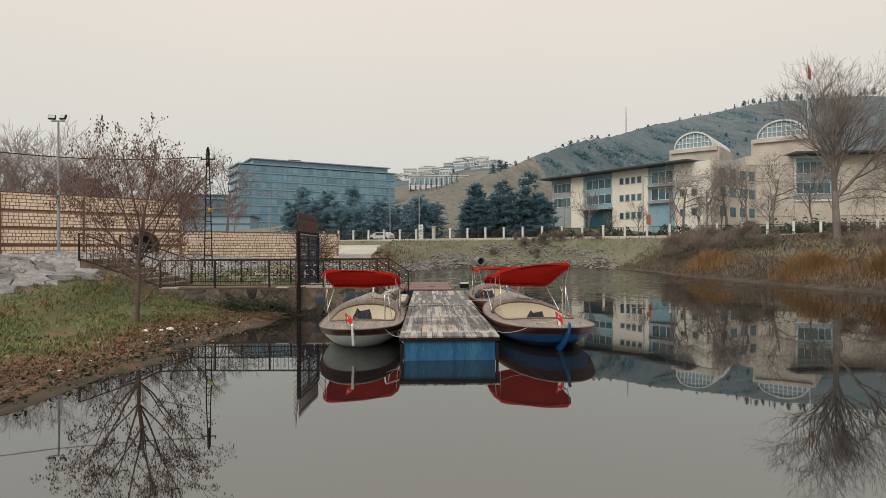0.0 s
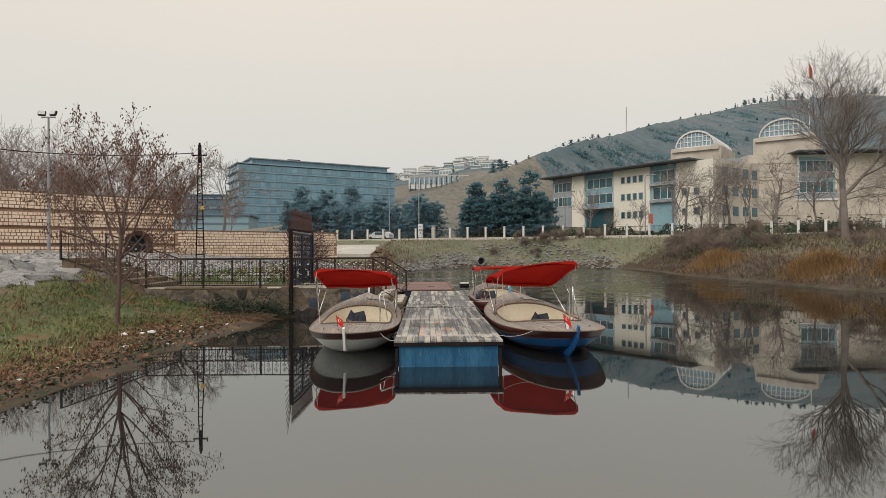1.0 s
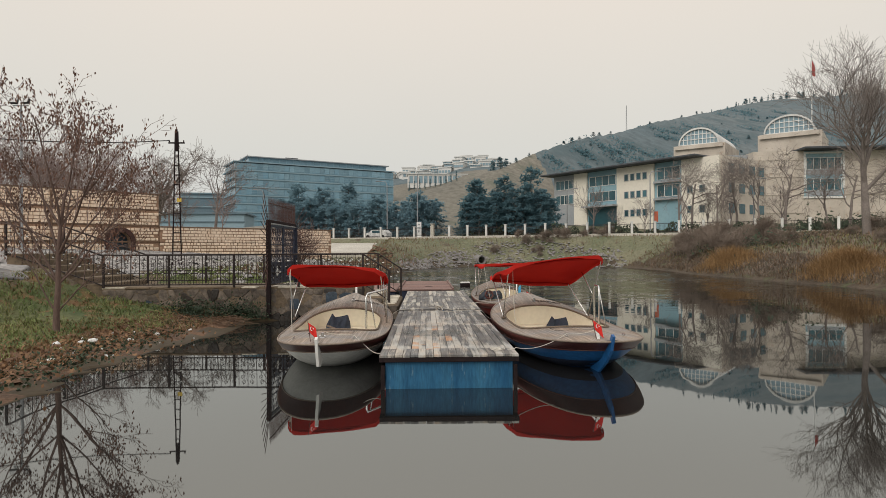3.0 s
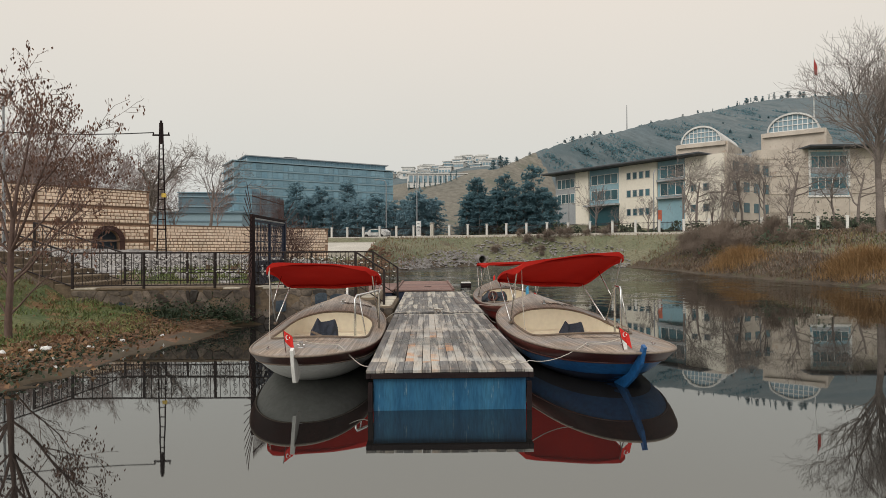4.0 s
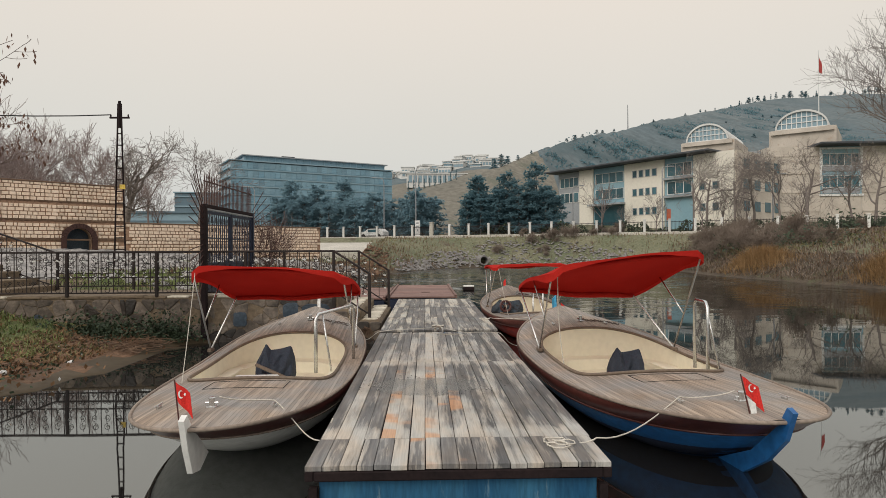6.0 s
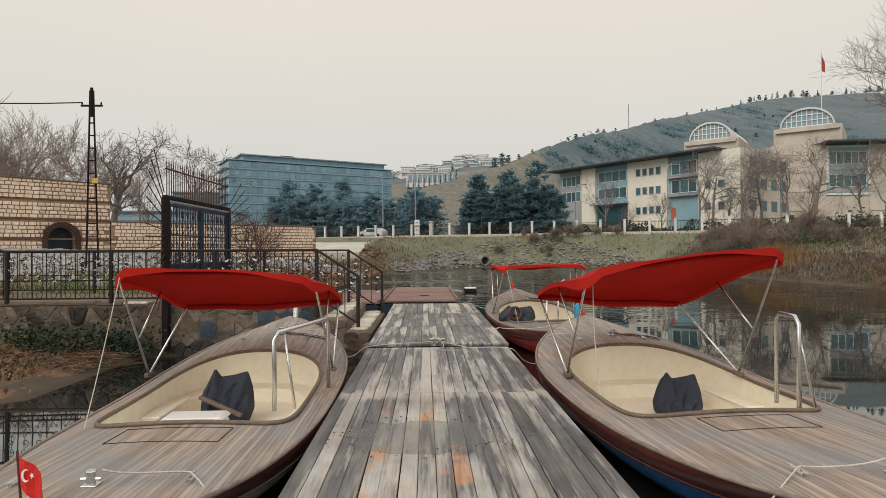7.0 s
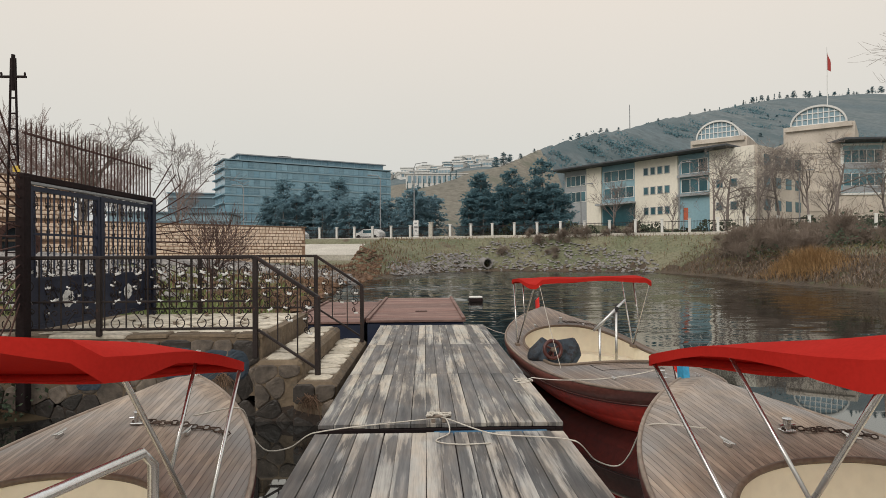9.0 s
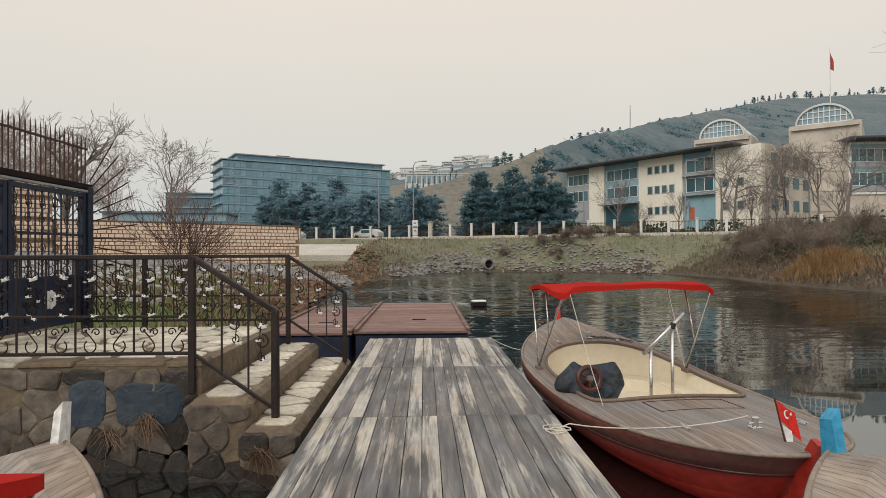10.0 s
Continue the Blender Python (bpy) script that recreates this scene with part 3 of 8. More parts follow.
# ---- mesh helpers ----
class Shape:
    """Collects vertices and faces for one mesh."""

    def __init__(self):
        self.v, self.f, self.s = [], [], []

    def add(self, verts, faces, slot=0):
        k = len(self.v)
        self.v += [tuple(p) for p in verts]
        self.f += [tuple(i + k for i in q) for q in faces]
        self.s += [slot] * len(faces)
        return self

    def box(self, c, size, m=None, slot=0, bevel=0.0):
        x, y, z = (k / 2 for k in size)
        if bevel:
            b = min(bevel, x * 0.8, y * 0.8, z * 0.8)
            pts, fs = [], []
            for zz, i in ((-z, b), (-z + b, 0), (z - b, 0), (z, b)):
                xi, yi = x - i, y - i
                pts += [(-xi, -yi + (b if not i else 0), zz), (-xi + (b if not i else 0), -yi, zz), (xi - (b if not i else 0), -yi, zz), (xi, -yi + (b if not i else 0), zz),
                        (xi, yi - (b if not i else 0), zz), (xi - (b if not i else 0), yi, zz), (-xi + (b if not i else 0), yi, zz), (-xi, yi - (b if not i else 0), zz)]
            for k in range(3):
                for j in range(8):
                    fs.append((k * 8 + j, k * 8 + (j + 1) % 8, k * 8 + 8 + (j + 1) % 8, k * 8 + 8 + j))
            fs += [tuple(range(7, -1, -1)), tuple(range(24, 32))]
        else:
            pts = [(-x, -y, -z), (x, -y, -z), (x, y, -z), (-x, y, -z), (-x, -y, z), (x, -y, z), (x, y, z), (-x, y, z)]
            fs = [(3, 2, 1, 0), (4, 5, 6, 7), (0, 1, 5, 4), (1, 2, 6, 5), (2, 3, 7, 6), (3, 0, 4, 7)]
        m = Matrix.Translation(c) @ m.to_4x4() if m else Matrix.Translation(c)
        return self.add([m @ Vector(p) for p in pts], fs, slot)

    def tube(self, pts, r, n=6, closed=False, slot=0, caps=True):
        pts = [Vector(p) for p in pts]
        rs = r if isinstance(r, (list, tuple)) else [r] * len(pts)
        k = len(pts)
        rings, side = [], None
        for i, p in enumerate(pts):
            a = pts[(i - 1) % k] if closed or i else p
            b = pts[(i + 1) % k] if closed or i < k - 1 else p
            d = (b - a)
            d = d.normalized() if d.length > 1e-9 else Vector((0, 0, 1))
            if side is None or abs(side.dot(d)) > 0.98:
                side = d.cross(Vector((0, 0, 1)) if abs(d.z) < 0.9 else Vector((1, 0, 0)))
            side = (side - d * side.dot(d)).normalized()
            up = d.cross(side)
            rings.append([p + (side * math.cos(2 * math.pi * j / n) + up * math.sin(2 * math.pi * j / n)) * rs[i] for j in range(n)])
        vs = [q for ring in rings for q in ring]
        fs = []
        for i in range(k if closed else k - 1):
            a, b = i * n, ((i + 1) % k) * n
            fs += [(a + j, a + (j + 1) % n, b + (j + 1) % n, b + j) for j in range(n)]
        if caps and not closed:
            fs += [tuple(range(n - 1, -1, -1)), tuple((k - 1) * n + j for j in range(n))]
        return self.add(vs, fs, slot)

    def loft(self, rows, flip=False):
        """Closed loops of equal length joined in turn."""
        n = len(rows[0])
        fs = []
        for i in range(len(rows) - 1):
            for j in range(n):
                a, b, c, d = i * n + j, i * n + (j + 1) % n, (i + 1) * n + (j + 1) % n, (i + 1) * n + j
                fs.append((a, d, c, b) if flip else (a, b, c, d))
        return self.add([p for row in rows for p in row], fs)

    def slab(self, outline, lo, hi, slot=0):
        """A flat plate: outline in x, y, between two heights."""
        n = len(outline)
        vs = [(x, y, lo) for x, y in outline] + [(x, y, hi) for x, y in outline]
        fs = [tuple(range(n - 1, -1, -1)), tuple(range(n, 2 * n))] + [(i, (i + 1) % n, n + (i + 1) % n, n + i) for i in range(n)]
        return self.add(vs, fs, slot)

    def data(self, name, mats, smooth=False):
        me = bpy.data.meshes.new(name)
        me.from_pydata(self.v, [], self.f)
        for k in (mats if isinstance(mats, (list, tuple)) else [mats]):
            me.materials.append(k)
        if any(self.s):
            me.polygons.foreach_set("material_index", self.s)
        if smooth:
            me.polygons.foreach_set("use_smooth", [True] * len(me.polygons))
        me.update()
        return me


def part(name, shape, material, parent=None, label="", smooth=False, m=None, kind=""):
    """One mesh object under a thing or part; shape is a Shape or ready mesh data."""
    me = shape.data(name, material, smooth) if isinstance(shape, Shape) else shape
    ob = new(name, me)
    if parent:
        ob.parent = parent
    if m is not None:
        ob.matrix_basis = m
    return tagged(ob, label, kind=kind)


def thing(name, label, category, group="", m=None, kind=""):
    ob = new(name)
    ob.empty_display_size = 0.2
    if m is not None:
        ob.matrix_basis = m
    return tagged(ob, label, category, group, kind)


def smooth_step(a, b, x):
    t = np.clip((x - a) / (b - a), 0, 1)
    return t * t * (3 - 2 * t)




def lattice_noise(x, y, s, seed=0):
    """Cheap smooth noise on arrays, about -1 to 1."""
    x, y = x / s, y / s
    return (np.sin(x * 1.7 + 1.3 * np.sin(y * 1.1 + seed)) + np.sin(y * 1.9 + 1.7 * np.sin(x * 0.9 + seed * 2.1)) + 0.6 * np.sin(3.1 * x + 2.7 * y + seed)) / 2.6


# ---- the ground: one sheet with the river bed, the banks, the road level and the hill ----
SHORE = [(-7.0, -60), (-6.6, 4), (-6.4, 9), (-5.9, 12), (-6.0, 15.3), (-5.4, 19), (-4.9, 21.4), (-2.4, 23), (-2.2, 25.6), (-3.2, 28), (-4.0, 36), (-4.8, 54),
         (-2.6, 66), (1.5, 78), (7.2, 82), (16, 78), (23, 73), (23.5, 62), (22, 53), (22.6, 30), (24, 10), (27, -60)]
# crest of the long spur that climbs away to the right: x, y, height
CREST = [(-400, 90, 4), (-60, 118, 6), (-40, 128, 7), (-15, 140, 10.2), (0, 150, 16.4), (8, 155, 18.9), (20, 161.6, 23.4), (27.6, 171, 27.6), (39, 185, 33.2), (51.6, 200.7, 38.6), (74.7, 229.3, 47.2), (109, 271.7, 60.2),
         (158.6, 333, 78.4), (205, 394, 96), (265, 465, 117), (450, 600, 158), (1000, 760, 190)]
CREST_FOOT = [(-400, 60), (-60, 112), (-20, 119), (0, 122), (20, 132), (40, 152), (60, 166), (100, 172), (300, 190), (1000, 220)]
RIDGE_X = [-400, -150, -60, -16, 55, 126, 209, 268, 338, 450, 900]
RIDGE_Z = [8, 20, 43, 58, 67, 83, 101, 109, 114, 119, 112]


def shore_distance(x, y):
    """Metres from the waterline: positive on land, negative in the water."""
    best = np.full(x.shape, 1e9)
    inside = np.zeros(x.shape, bool)
    for (ax, ay), (bx, by) in zip(SHORE, SHORE[1:] + SHORE[:1]):
        dx, dy = bx - ax, by - ay
        t = np.clip(((x - ax) * dx + (y - ay) * dy) / (dx * dx + dy * dy), 0, 1)
        best = np.minimum(best, np.hypot(x - ax - t * dx, y - ay - t * dy))
        if dy:
            cross = ((ay > y) != (by > y)) & (x < dx * (y - ay) / dy + ax)
            inside ^= cross
    return np.where(inside, -best, best)


WATER_LEVEL = -0.07


def land(x, y):
    x, y = np.asarray(x, float), np.asarray(y, float)
    d = shore_distance(x, y) + 0.22 * lattice_noise(x, y, 0.9, 1) + 0.12 * lattice_noise(x, y, 0.35, 4)
    far = smooth_step(60, 74, y)
    right = smooth_step(10, 19, x) * (1 - far)
    back = smooth_step(23.5, 27, y) * (1 - far) * (1 - smooth_step(10, 19, x))
    near = 1 - far - right - back
    high = 1.85 * near + 2.25 * back + 3.75 * far + 3.7 * right
    slope = 0.20 * near + 0.26 * back + 0.70 * far + 0.42 * right
    up = high * (near + back) * (1 - np.exp(-slope * np.maximum(d, 0) / high)) + high * (far + right) * np.tanh(slope * np.maximum(d, 0) / high)
    up = up + np.clip(d, 0, 1) * (0.05 * lattice_noise(x, y, 0.8, 2) + 0.03 * lattice_noise(x, y, 0.25, 3))
    mound = 0.085 * np.maximum(d, 0) + 0.30 * smooth_step(2.2, 5.5, d) + 0.75 * smooth_step(5.5, 13, d)
    rough_ = np.clip(d, 0, 1) * (0.05 * lattice_noise(x, y, 0.8, 2) + 0.03 * lattice_noise(x, y, 0.25, 3))
    meadow = near * (x < 0) * (1 - smooth_step(21.2, 21.8, y))
    up = up * (1 - meadow) + meadow * (np.minimum(mound, 1.85) + rough_)
    z = np.where(d > 0, up, np.maximum(d * 0.6, -0.9))
    # A mud shelf just above the water stands in for brown shallows.
    shelf = (near > 0.5) & (y < 21.3) & (x < 0)
    z = np.where(shelf & (d > -0.50) & (z < WATER_LEVEL + 0.014), WATER_LEVEL + 0.014, z)
    z = z + 2.6 * smooth_step(98, 122, y + 0.35 * (x - 20)) * smooth_step(8, 22, x) + 1.5 * smooth_step(110, 140, y)
    hill = np.interp(x, RIDGE_X, RIDGE_Z) - 6
    z = z + hill * smooth_step(150, 455, y + 0.25 * lattice_noise(x, y, 60, 5) * 40) * (1 - 0.6 * smooth_step(470, 900, y))
    z = z * (1 - 0.35 * smooth_step(30, 90, x) * smooth_step(200, 300, y))
    z = z + smooth_step(150, 250, y) * 1.2 * lattice_noise(x, y, 33, 6)
    c_x, c_y, c_z = zip(*CREST)
    top_y, top_z = np.interp(x, c_x, c_y), np.interp(x, c_x, c_z)
    foot = np.interp(x, *zip(*CREST_FOOT))
    rise = np.clip((y - foot) / np.maximum(top_y - foot, 4), 0, 1)
    fall = 1 - 0.35 * smooth_step(0, 220, y - top_y)
    spur = (top_z - 5.4) * np.where(y < top_y, rise ** 0.92, fall) + 5.4 + np.clip(rise, 0, 1) * (0.40 * lattice_noise(x, y, 23, 7) + 0.07 * lattice_noise(x, y, 7, 3))
    z = np.where((y > foot) & (x > -120), np.maximum(z, spur), z)
    side = (x - 36.0) * 0.4211 + (y - 74.8) * 0.907
    berm = smooth_step(-4.5, -0.7, side) * (1 - smooth_step(9, 11, side)) * smooth_step(62, 70, y) * (1 - smooth_step(64, 68, x))
    z = z * (1 - berm) + berm * np.where(side < 0.2, np.maximum(z, 3.72), 3.72)
    z = z + 0.62 * smooth_step(9.2, 10.8, -x) * smooth_step(14, 20.5, y) * (1 - smooth_step(21.75, 21.85, y)) * (1 - smooth_step(13, 20, -x))
    ramp_zone = smooth_step(-19.5, -17.5, x) * (1 - smooth_step(-6.4, -5.6, x)) * smooth_step(60, 66, y) * (1 - smooth_step(85, 87, y))
    z = z * (1 - ramp_zone) + ramp_zone * np.minimum(z, np.maximum(1.35 + (y - 78) * 0.18, 0.8))
    under = smooth_step(-9.8, -9.4, x) * (1 - smooth_step(-1.6, -1.3, x)) * smooth_step(21.6, 21.9, y) * (1 - smooth_step(24.4, 24.7, y))
    return z * (1 - under) + under * np.minimum(z, 0.3)


def axis(stops):
    out = []
    for a, b, step in stops:
        out += list(np.arange(a, b, step))
    return np.array(out + [stops[-1][1]])


gx = axis([(-900, -150, 75), (-150, -44, 6), (-44, -16, 1.4), (-16, -1, 0.3), (-1, 20, 1.5), (20, 48, 0.8), (48, 110, 3), (110, 420, 9), (420, 1000, 80)])
gy = axis([(-300, -30, 45), (-30, 4, 2), (4, 38, 0.3), (38, 70, 1.0), (70, 100, 0.7), (100, 180, 3), (180, 640, 8), (640, 1500, 110)])
X, Y = np.meshgrid(gx, gy)
Z = land(X, Y)
nx, ny = len(gx), len(gy)
idx = np.arange(nx * ny).reshape(ny, nx)
quads = np.stack([idx[:-1, :-1], idx[:-1, 1:], idx[1:, 1:], idx[1:, :-1]], -1).reshape(-1, 4)
cx, cy = (0.25 * (A[:-1, :-1] + A[:-1, 1:] + A[1:, 1:] + A[1:, :-1]).ravel() for A in (X, Y))
cd = shore_distance(cx, cy) + 0.5 * lattice_noise(cx, cy, 0.6, 8)
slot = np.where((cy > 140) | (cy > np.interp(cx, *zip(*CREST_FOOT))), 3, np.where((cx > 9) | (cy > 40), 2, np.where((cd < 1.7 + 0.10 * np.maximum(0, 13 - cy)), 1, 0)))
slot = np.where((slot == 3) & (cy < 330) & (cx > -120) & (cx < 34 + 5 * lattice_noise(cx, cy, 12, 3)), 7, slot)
slot = np.where((slot == 2) & (cx > 18) & (cy < 70) & (cd < 4.5), 4, slot)
slot = np.where((slot == 2) & (cd < 0.6), 4, slot)
slot = np.where((slot == 1) & (cd < 0.05), 6, slot)
slot = np.where((slot == 0) & (cx < -10.2 - 0.24 * (21.5 - cy) + 0.5 * lattice_noise(cx, cy, 0.7, 9)) & (cy > 11), 5, slot)
me = bpy.data.meshes.new("ground")
me.from_pydata(np.stack([X.ravel(), Y.ravel(), Z.ravel()], -1).tolist(), [], quads.tolist())
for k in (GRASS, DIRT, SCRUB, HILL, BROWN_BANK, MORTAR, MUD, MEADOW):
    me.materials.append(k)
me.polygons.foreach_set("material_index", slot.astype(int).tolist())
me.polygons.foreach_set("use_smooth", [True] * len(me.polygons))
ground = tagged(new("ground", me), "grassy river banks, flat land and a scrub-covered hill", "ground", kind="structure")

sh = Shape()
sh.add([(-60, -90, WATER_LEVEL), (70, -90, WATER_LEVEL), (70, 100, WATER_LEVEL), (-60, 100, WATER_LEVEL)], [(0, 1, 2, 3)])
water = tagged(part("water", sh, WATER), "calm murky grey-brown river water", "water", kind="structure")


def gz(x, y):
    return float(land(np.array([x]), np.array([y]))[0])


# ---- road beyond the river, its kerb wall and post fence ----
FDIR = Vector((-42.0, 19.5, 0)).normalized()
F0 = Vector((36.0, 74.8, 0)) - FDIR * 2.76 * 11
FNOR = Vector((FDIR.y, -FDIR.x, 0)) * (1 if FDIR.y * 0 - FDIR.x > 0 else -1)
FROT = Matrix.Rotation(math.atan2(FDIR.y, FDIR.x), 3, "Z")
FLEN = 130.0
sh = Shape()
a, b = F0 + FNOR * 0.6, F0 + FDIR * FLEN + FNOR * 0.6
c, d = b + FNOR * 9, a + FNOR * 9
sh.add([(*p.xy, z) for z in (3.3, 3.92) for p in (a, b, c, d)], [(3, 2, 1, 0), (4, 5, 6, 7), (0, 1, 5, 4), (1, 2, 6, 5), (2, 3, 7, 6), (3, 0, 4, 7)])
road = tagged(part("road", sh, ASPHALT), "grey asphalt riverside road", "road", kind="structure")
sh = Shape()
sh.box(F0 + FDIR * FLEN / 2 + Vector((0, 0, 3.45)), (FLEN, 0.5, 1.2), FROT, bevel=0.04)
kerb_wall = tagged(part("kerb_wall", sh, CONCRETE), "long pale concrete kerb wall along the road", "kerb wall", kind="structure")

fence = thing("fence", "pale concrete posts with dark metal bars along the road", "fence", m=Matrix.Translation(F0 + Vector((0, 0, 4.05))) @ FROT.to_4x4())
sh = Shape().box((0, 0, 0.70), (0.27, 0.27, 1.40), bevel=0.03)
sh.box((0, 0, 1.45), (0.36, 0.36, 0.10), bevel=0.03)
POST = sh.data("post", FAR_WALL)
sh = Shape()
for z in (0.15, 1.15):
    sh.box((1.38, 0, z), (2.42, 0.05, 0.05))
RAILS = sh.data("rail", BLACK_IRON)
sh = Shape()
for k in range(17):
    sh.box((0.22 + k * 0.145, 0, 0.68), (0.025, 0.025, 1.15))
BARS = sh.data("bar_grille", BLACK_IRON)
for k in range(int(FLEN / 2.76)):
    part("post", POST, None, fence, m=Matrix.Translation((2.76 * k, 0, 0)))
    part("rail", RAILS, None, fence, m=Matrix.Translation((2.76 * k, 0, 0)))
    part("bar_grille", BARS, None, fence, m=Matrix.Translation((2.76 * k, 0, 0)), kind="stuff")

# sloping concrete apron below the road
sh = Shape()
sh.add([(-17.5, 77.5, 1.2), (-7.0, 77.5, 1.2), (-5.8, 86.5, 2.6), (-18.5, 86.5, 2.6), (-17.5, 77.5, 1.85), (-7.0, 77.5, 1.85), (-5.8, 86.5, 3.2), (-18.5, 86.5, 3.2)],
       [(3, 2, 1, 0), (4, 5, 6, 7), (0, 1, 5, 4), (1, 2, 6, 5), (2, 3, 7, 6), (3, 0, 4, 7)])
apron = tagged(part("concrete_apron", sh, CONCRETE), "sloping pale concrete apron on the far bank", "ramp", kind="structure")

# outfall pipe in the far bank
pipe = thing("outfall_pipe", "dark concrete drain pipe end in the far bank", "drain pipe", m=pose(7.3, 81.6, 0.80, 0, 0, 12))
sh = Shape()
for r0, r1 in ((0.60, 0.46),):
    n = 24
    vs, fs = [], []
    for y in (0, 5.5):
        for r in (r0, r1):
            vs += [(r * math.cos(2 * math.pi * j / n), y, r * math.sin(2 * math.pi * j / n)) for j in range(n)]
    for j in range(n):
        k = (j + 1) % n
        fs += [(j, k, n + k, n + j), (j, 2 * n + j, 2 * n + k, k), (n + j, n + k, 3 * n + k, 3 * n + j)]
    fs.append(tuple(3 * n + j for j in range(n)))
    sh.add(vs, fs)
part("pipe_ring", sh, RIPRAP, pipe, smooth=False)


# ---- the diagonal stone walls on the near bank ----
def ashlar_wall(name, a, b, lo, hi, label, course, width, as_parts, bands=(), opening=None, seed=1):
    """A mortar core with stone blocks proud of it, dark bands and a dark cap. opening: (distance along, half width, spring height)."""
    r = random.Random(seed)
    a, b = Vector((*a, 0)), Vector((*b, 0))
    length = (b - a).length
    ang = math.atan2((b - a).y, (b - a).x)
    wall = tagged(new(name), label, "stone wall", kind="structure")
    wall.matrix_basis = Matrix.Translation((a.x, a.y, 0)) @ Matrix.Rotation(ang, 4, "Z")
    core = Shape()
    if opening:
        u, w, s = opening
        core.box((u / 2 - w / 2, 0.3, (lo + hi) / 2), (u - w, 0.5, hi - lo))
        core.box(((u + w + length) / 2, 0.3, (lo + hi) / 2), (length - u - w, 0.5, hi - lo))
        n = 12
        arch = [(u - w * math.cos(math.pi * k / n), s + w * math.sin(math.pi * k / n)) for k in range(n + 1)]
        top = [(x, hi) for x, _ in arch]
        vs = [(x, y, z) for y in (0.05, 0.55) for x, z in arch + top]
        k0, k1 = 2 * (n + 1), n + 1
        fs = []
        for k in range(n):
            fs += [(k, k + 1, k1 + k + 1, k1 + k), (k0 + k, k0 + k1 + k, k0 + k1 + k + 1, k0 + k + 1), (k, k0 + k, k0 + k + 1, k + 1)]
        core.add(vs, fs)
    else:
        core.box((length / 2, 0.3, (lo + hi) / 2), (length, 0.5, hi - lo))
    part("wall_core", core, JOINT, wall)
    cap = Shape().box((length / 2, 0.28, hi + 0.05), (length + 0.1, 0.72, 0.1), bevel=0.02)
    part("wall_cap", cap, BAND, wall)
    for z in bands:
        part("band", Shape().box((length / 2, 0.02, z), (length, 0.09, 0.11), bevel=0.01), BAND, wall)
    stock = []
    for k in range(7):
        w = width * (0.62 + 0.13 * k)
        stock.append((w, Shape().box((0, 0, 0), (w - 0.052, 0.12, course - 0.05), bevel=0.025).data("stone", CREAM_STONE)))
    rest, z, count = Shape(), lo, 0
    while z + course * 0.6 < hi:
        zc = z + course / 2
        if any(abs(zc - q) < course * 0.45 for q in bands):
            z += 0.11
            continue
        u0 = -r.random() * width * 0.5
        while u0 < length:
            w, data = r.choice(stock)
            c = u0 + w / 2
            u0 += w
            if c - w / 2 < -0.02 or c + w / 2 > length + 0.02:
                continue
            if opening and abs(c - opening[0]) < opening[1] + w / 2 + 0.12 and zc < opening[2] + math.sqrt(max(0, (opening[1] + 0.3) ** 2 - min(abs(c - opening[0]), opening[1]) ** 2)):
                continue
            if as_parts(c) and count < 300:
                part("stone", data, None, wall, m=pose(c, 0.02 - 0.02 * r.random(), zc, r.uniform(-1, 1), 0, r.uniform(-1.5, 1.5)))
                count += 1
            else:
                rest.box((c, 0.02 - 0.02 * r.random(), zc), (w - 0.052, 0.12, course - 0.05))
        z += course
    if rest.v:
        part("stones", rest, CREAM_STONE, wall, kind="stuff")
    return wall


wall_high = ashlar_wall("wall_high", (-42.0, 27.5), (-19.9, 50.0), 1.2, 6.25, "tall cream stone retaining wall with dark bands", 0.235, 0.31, lambda u: u > 27.5,
                        bands=(2.75, 3.95, 5.15), opening=(28.8, 0.72, 2.75), seed=3)
wall_low = ashlar_wall("wall_low", (-19.86, 50.04), (-8.5, 59.6), 1.3, 3.85, "low cream stone wall with a dark cap", 0.235, 0.32, lambda u: True, bands=(2.72,), seed=5)
niche = Shape()
n = 14
for k in range(n):
    t0, t1 = math.pi * k / n, math.pi * (k + 0.92) / n
    r0, r1 = 0.74, 1.04
    vs = [(28.8 - r * math.cos(t), y, 2.75 + r * math.sin(t)) for y in (-0.12, 0.1) for r in (r0, r1) for t in (t0, t1)]
    niche.add(vs, [(0, 1, 3, 2), (4, 6, 7, 5), (2, 3, 7, 6), (0, 4, 5, 1), (0, 2, 6, 4), (1, 5, 7, 3)])
for x in (27.91, 29.69):
    niche.box((x, -0.01, 2.2), (0.3, 0.22, 1.1))
part("brick_arch", niche, RUST_IRON, wall_high, "brown brick arch round an opening")
part("opening_back", Shape().box((28.8, 0.75, 2.6), (2.0, 0.3, 2.6)), BLUE_STONE, wall_high)
for u in (8.0, 14.5, 19.5, 24.5):
    part("drain_strip", Shape().tube([(u, -0.1, 1.4), (u, -0.1, 6.2)], 0.07), BAND, wall_high)


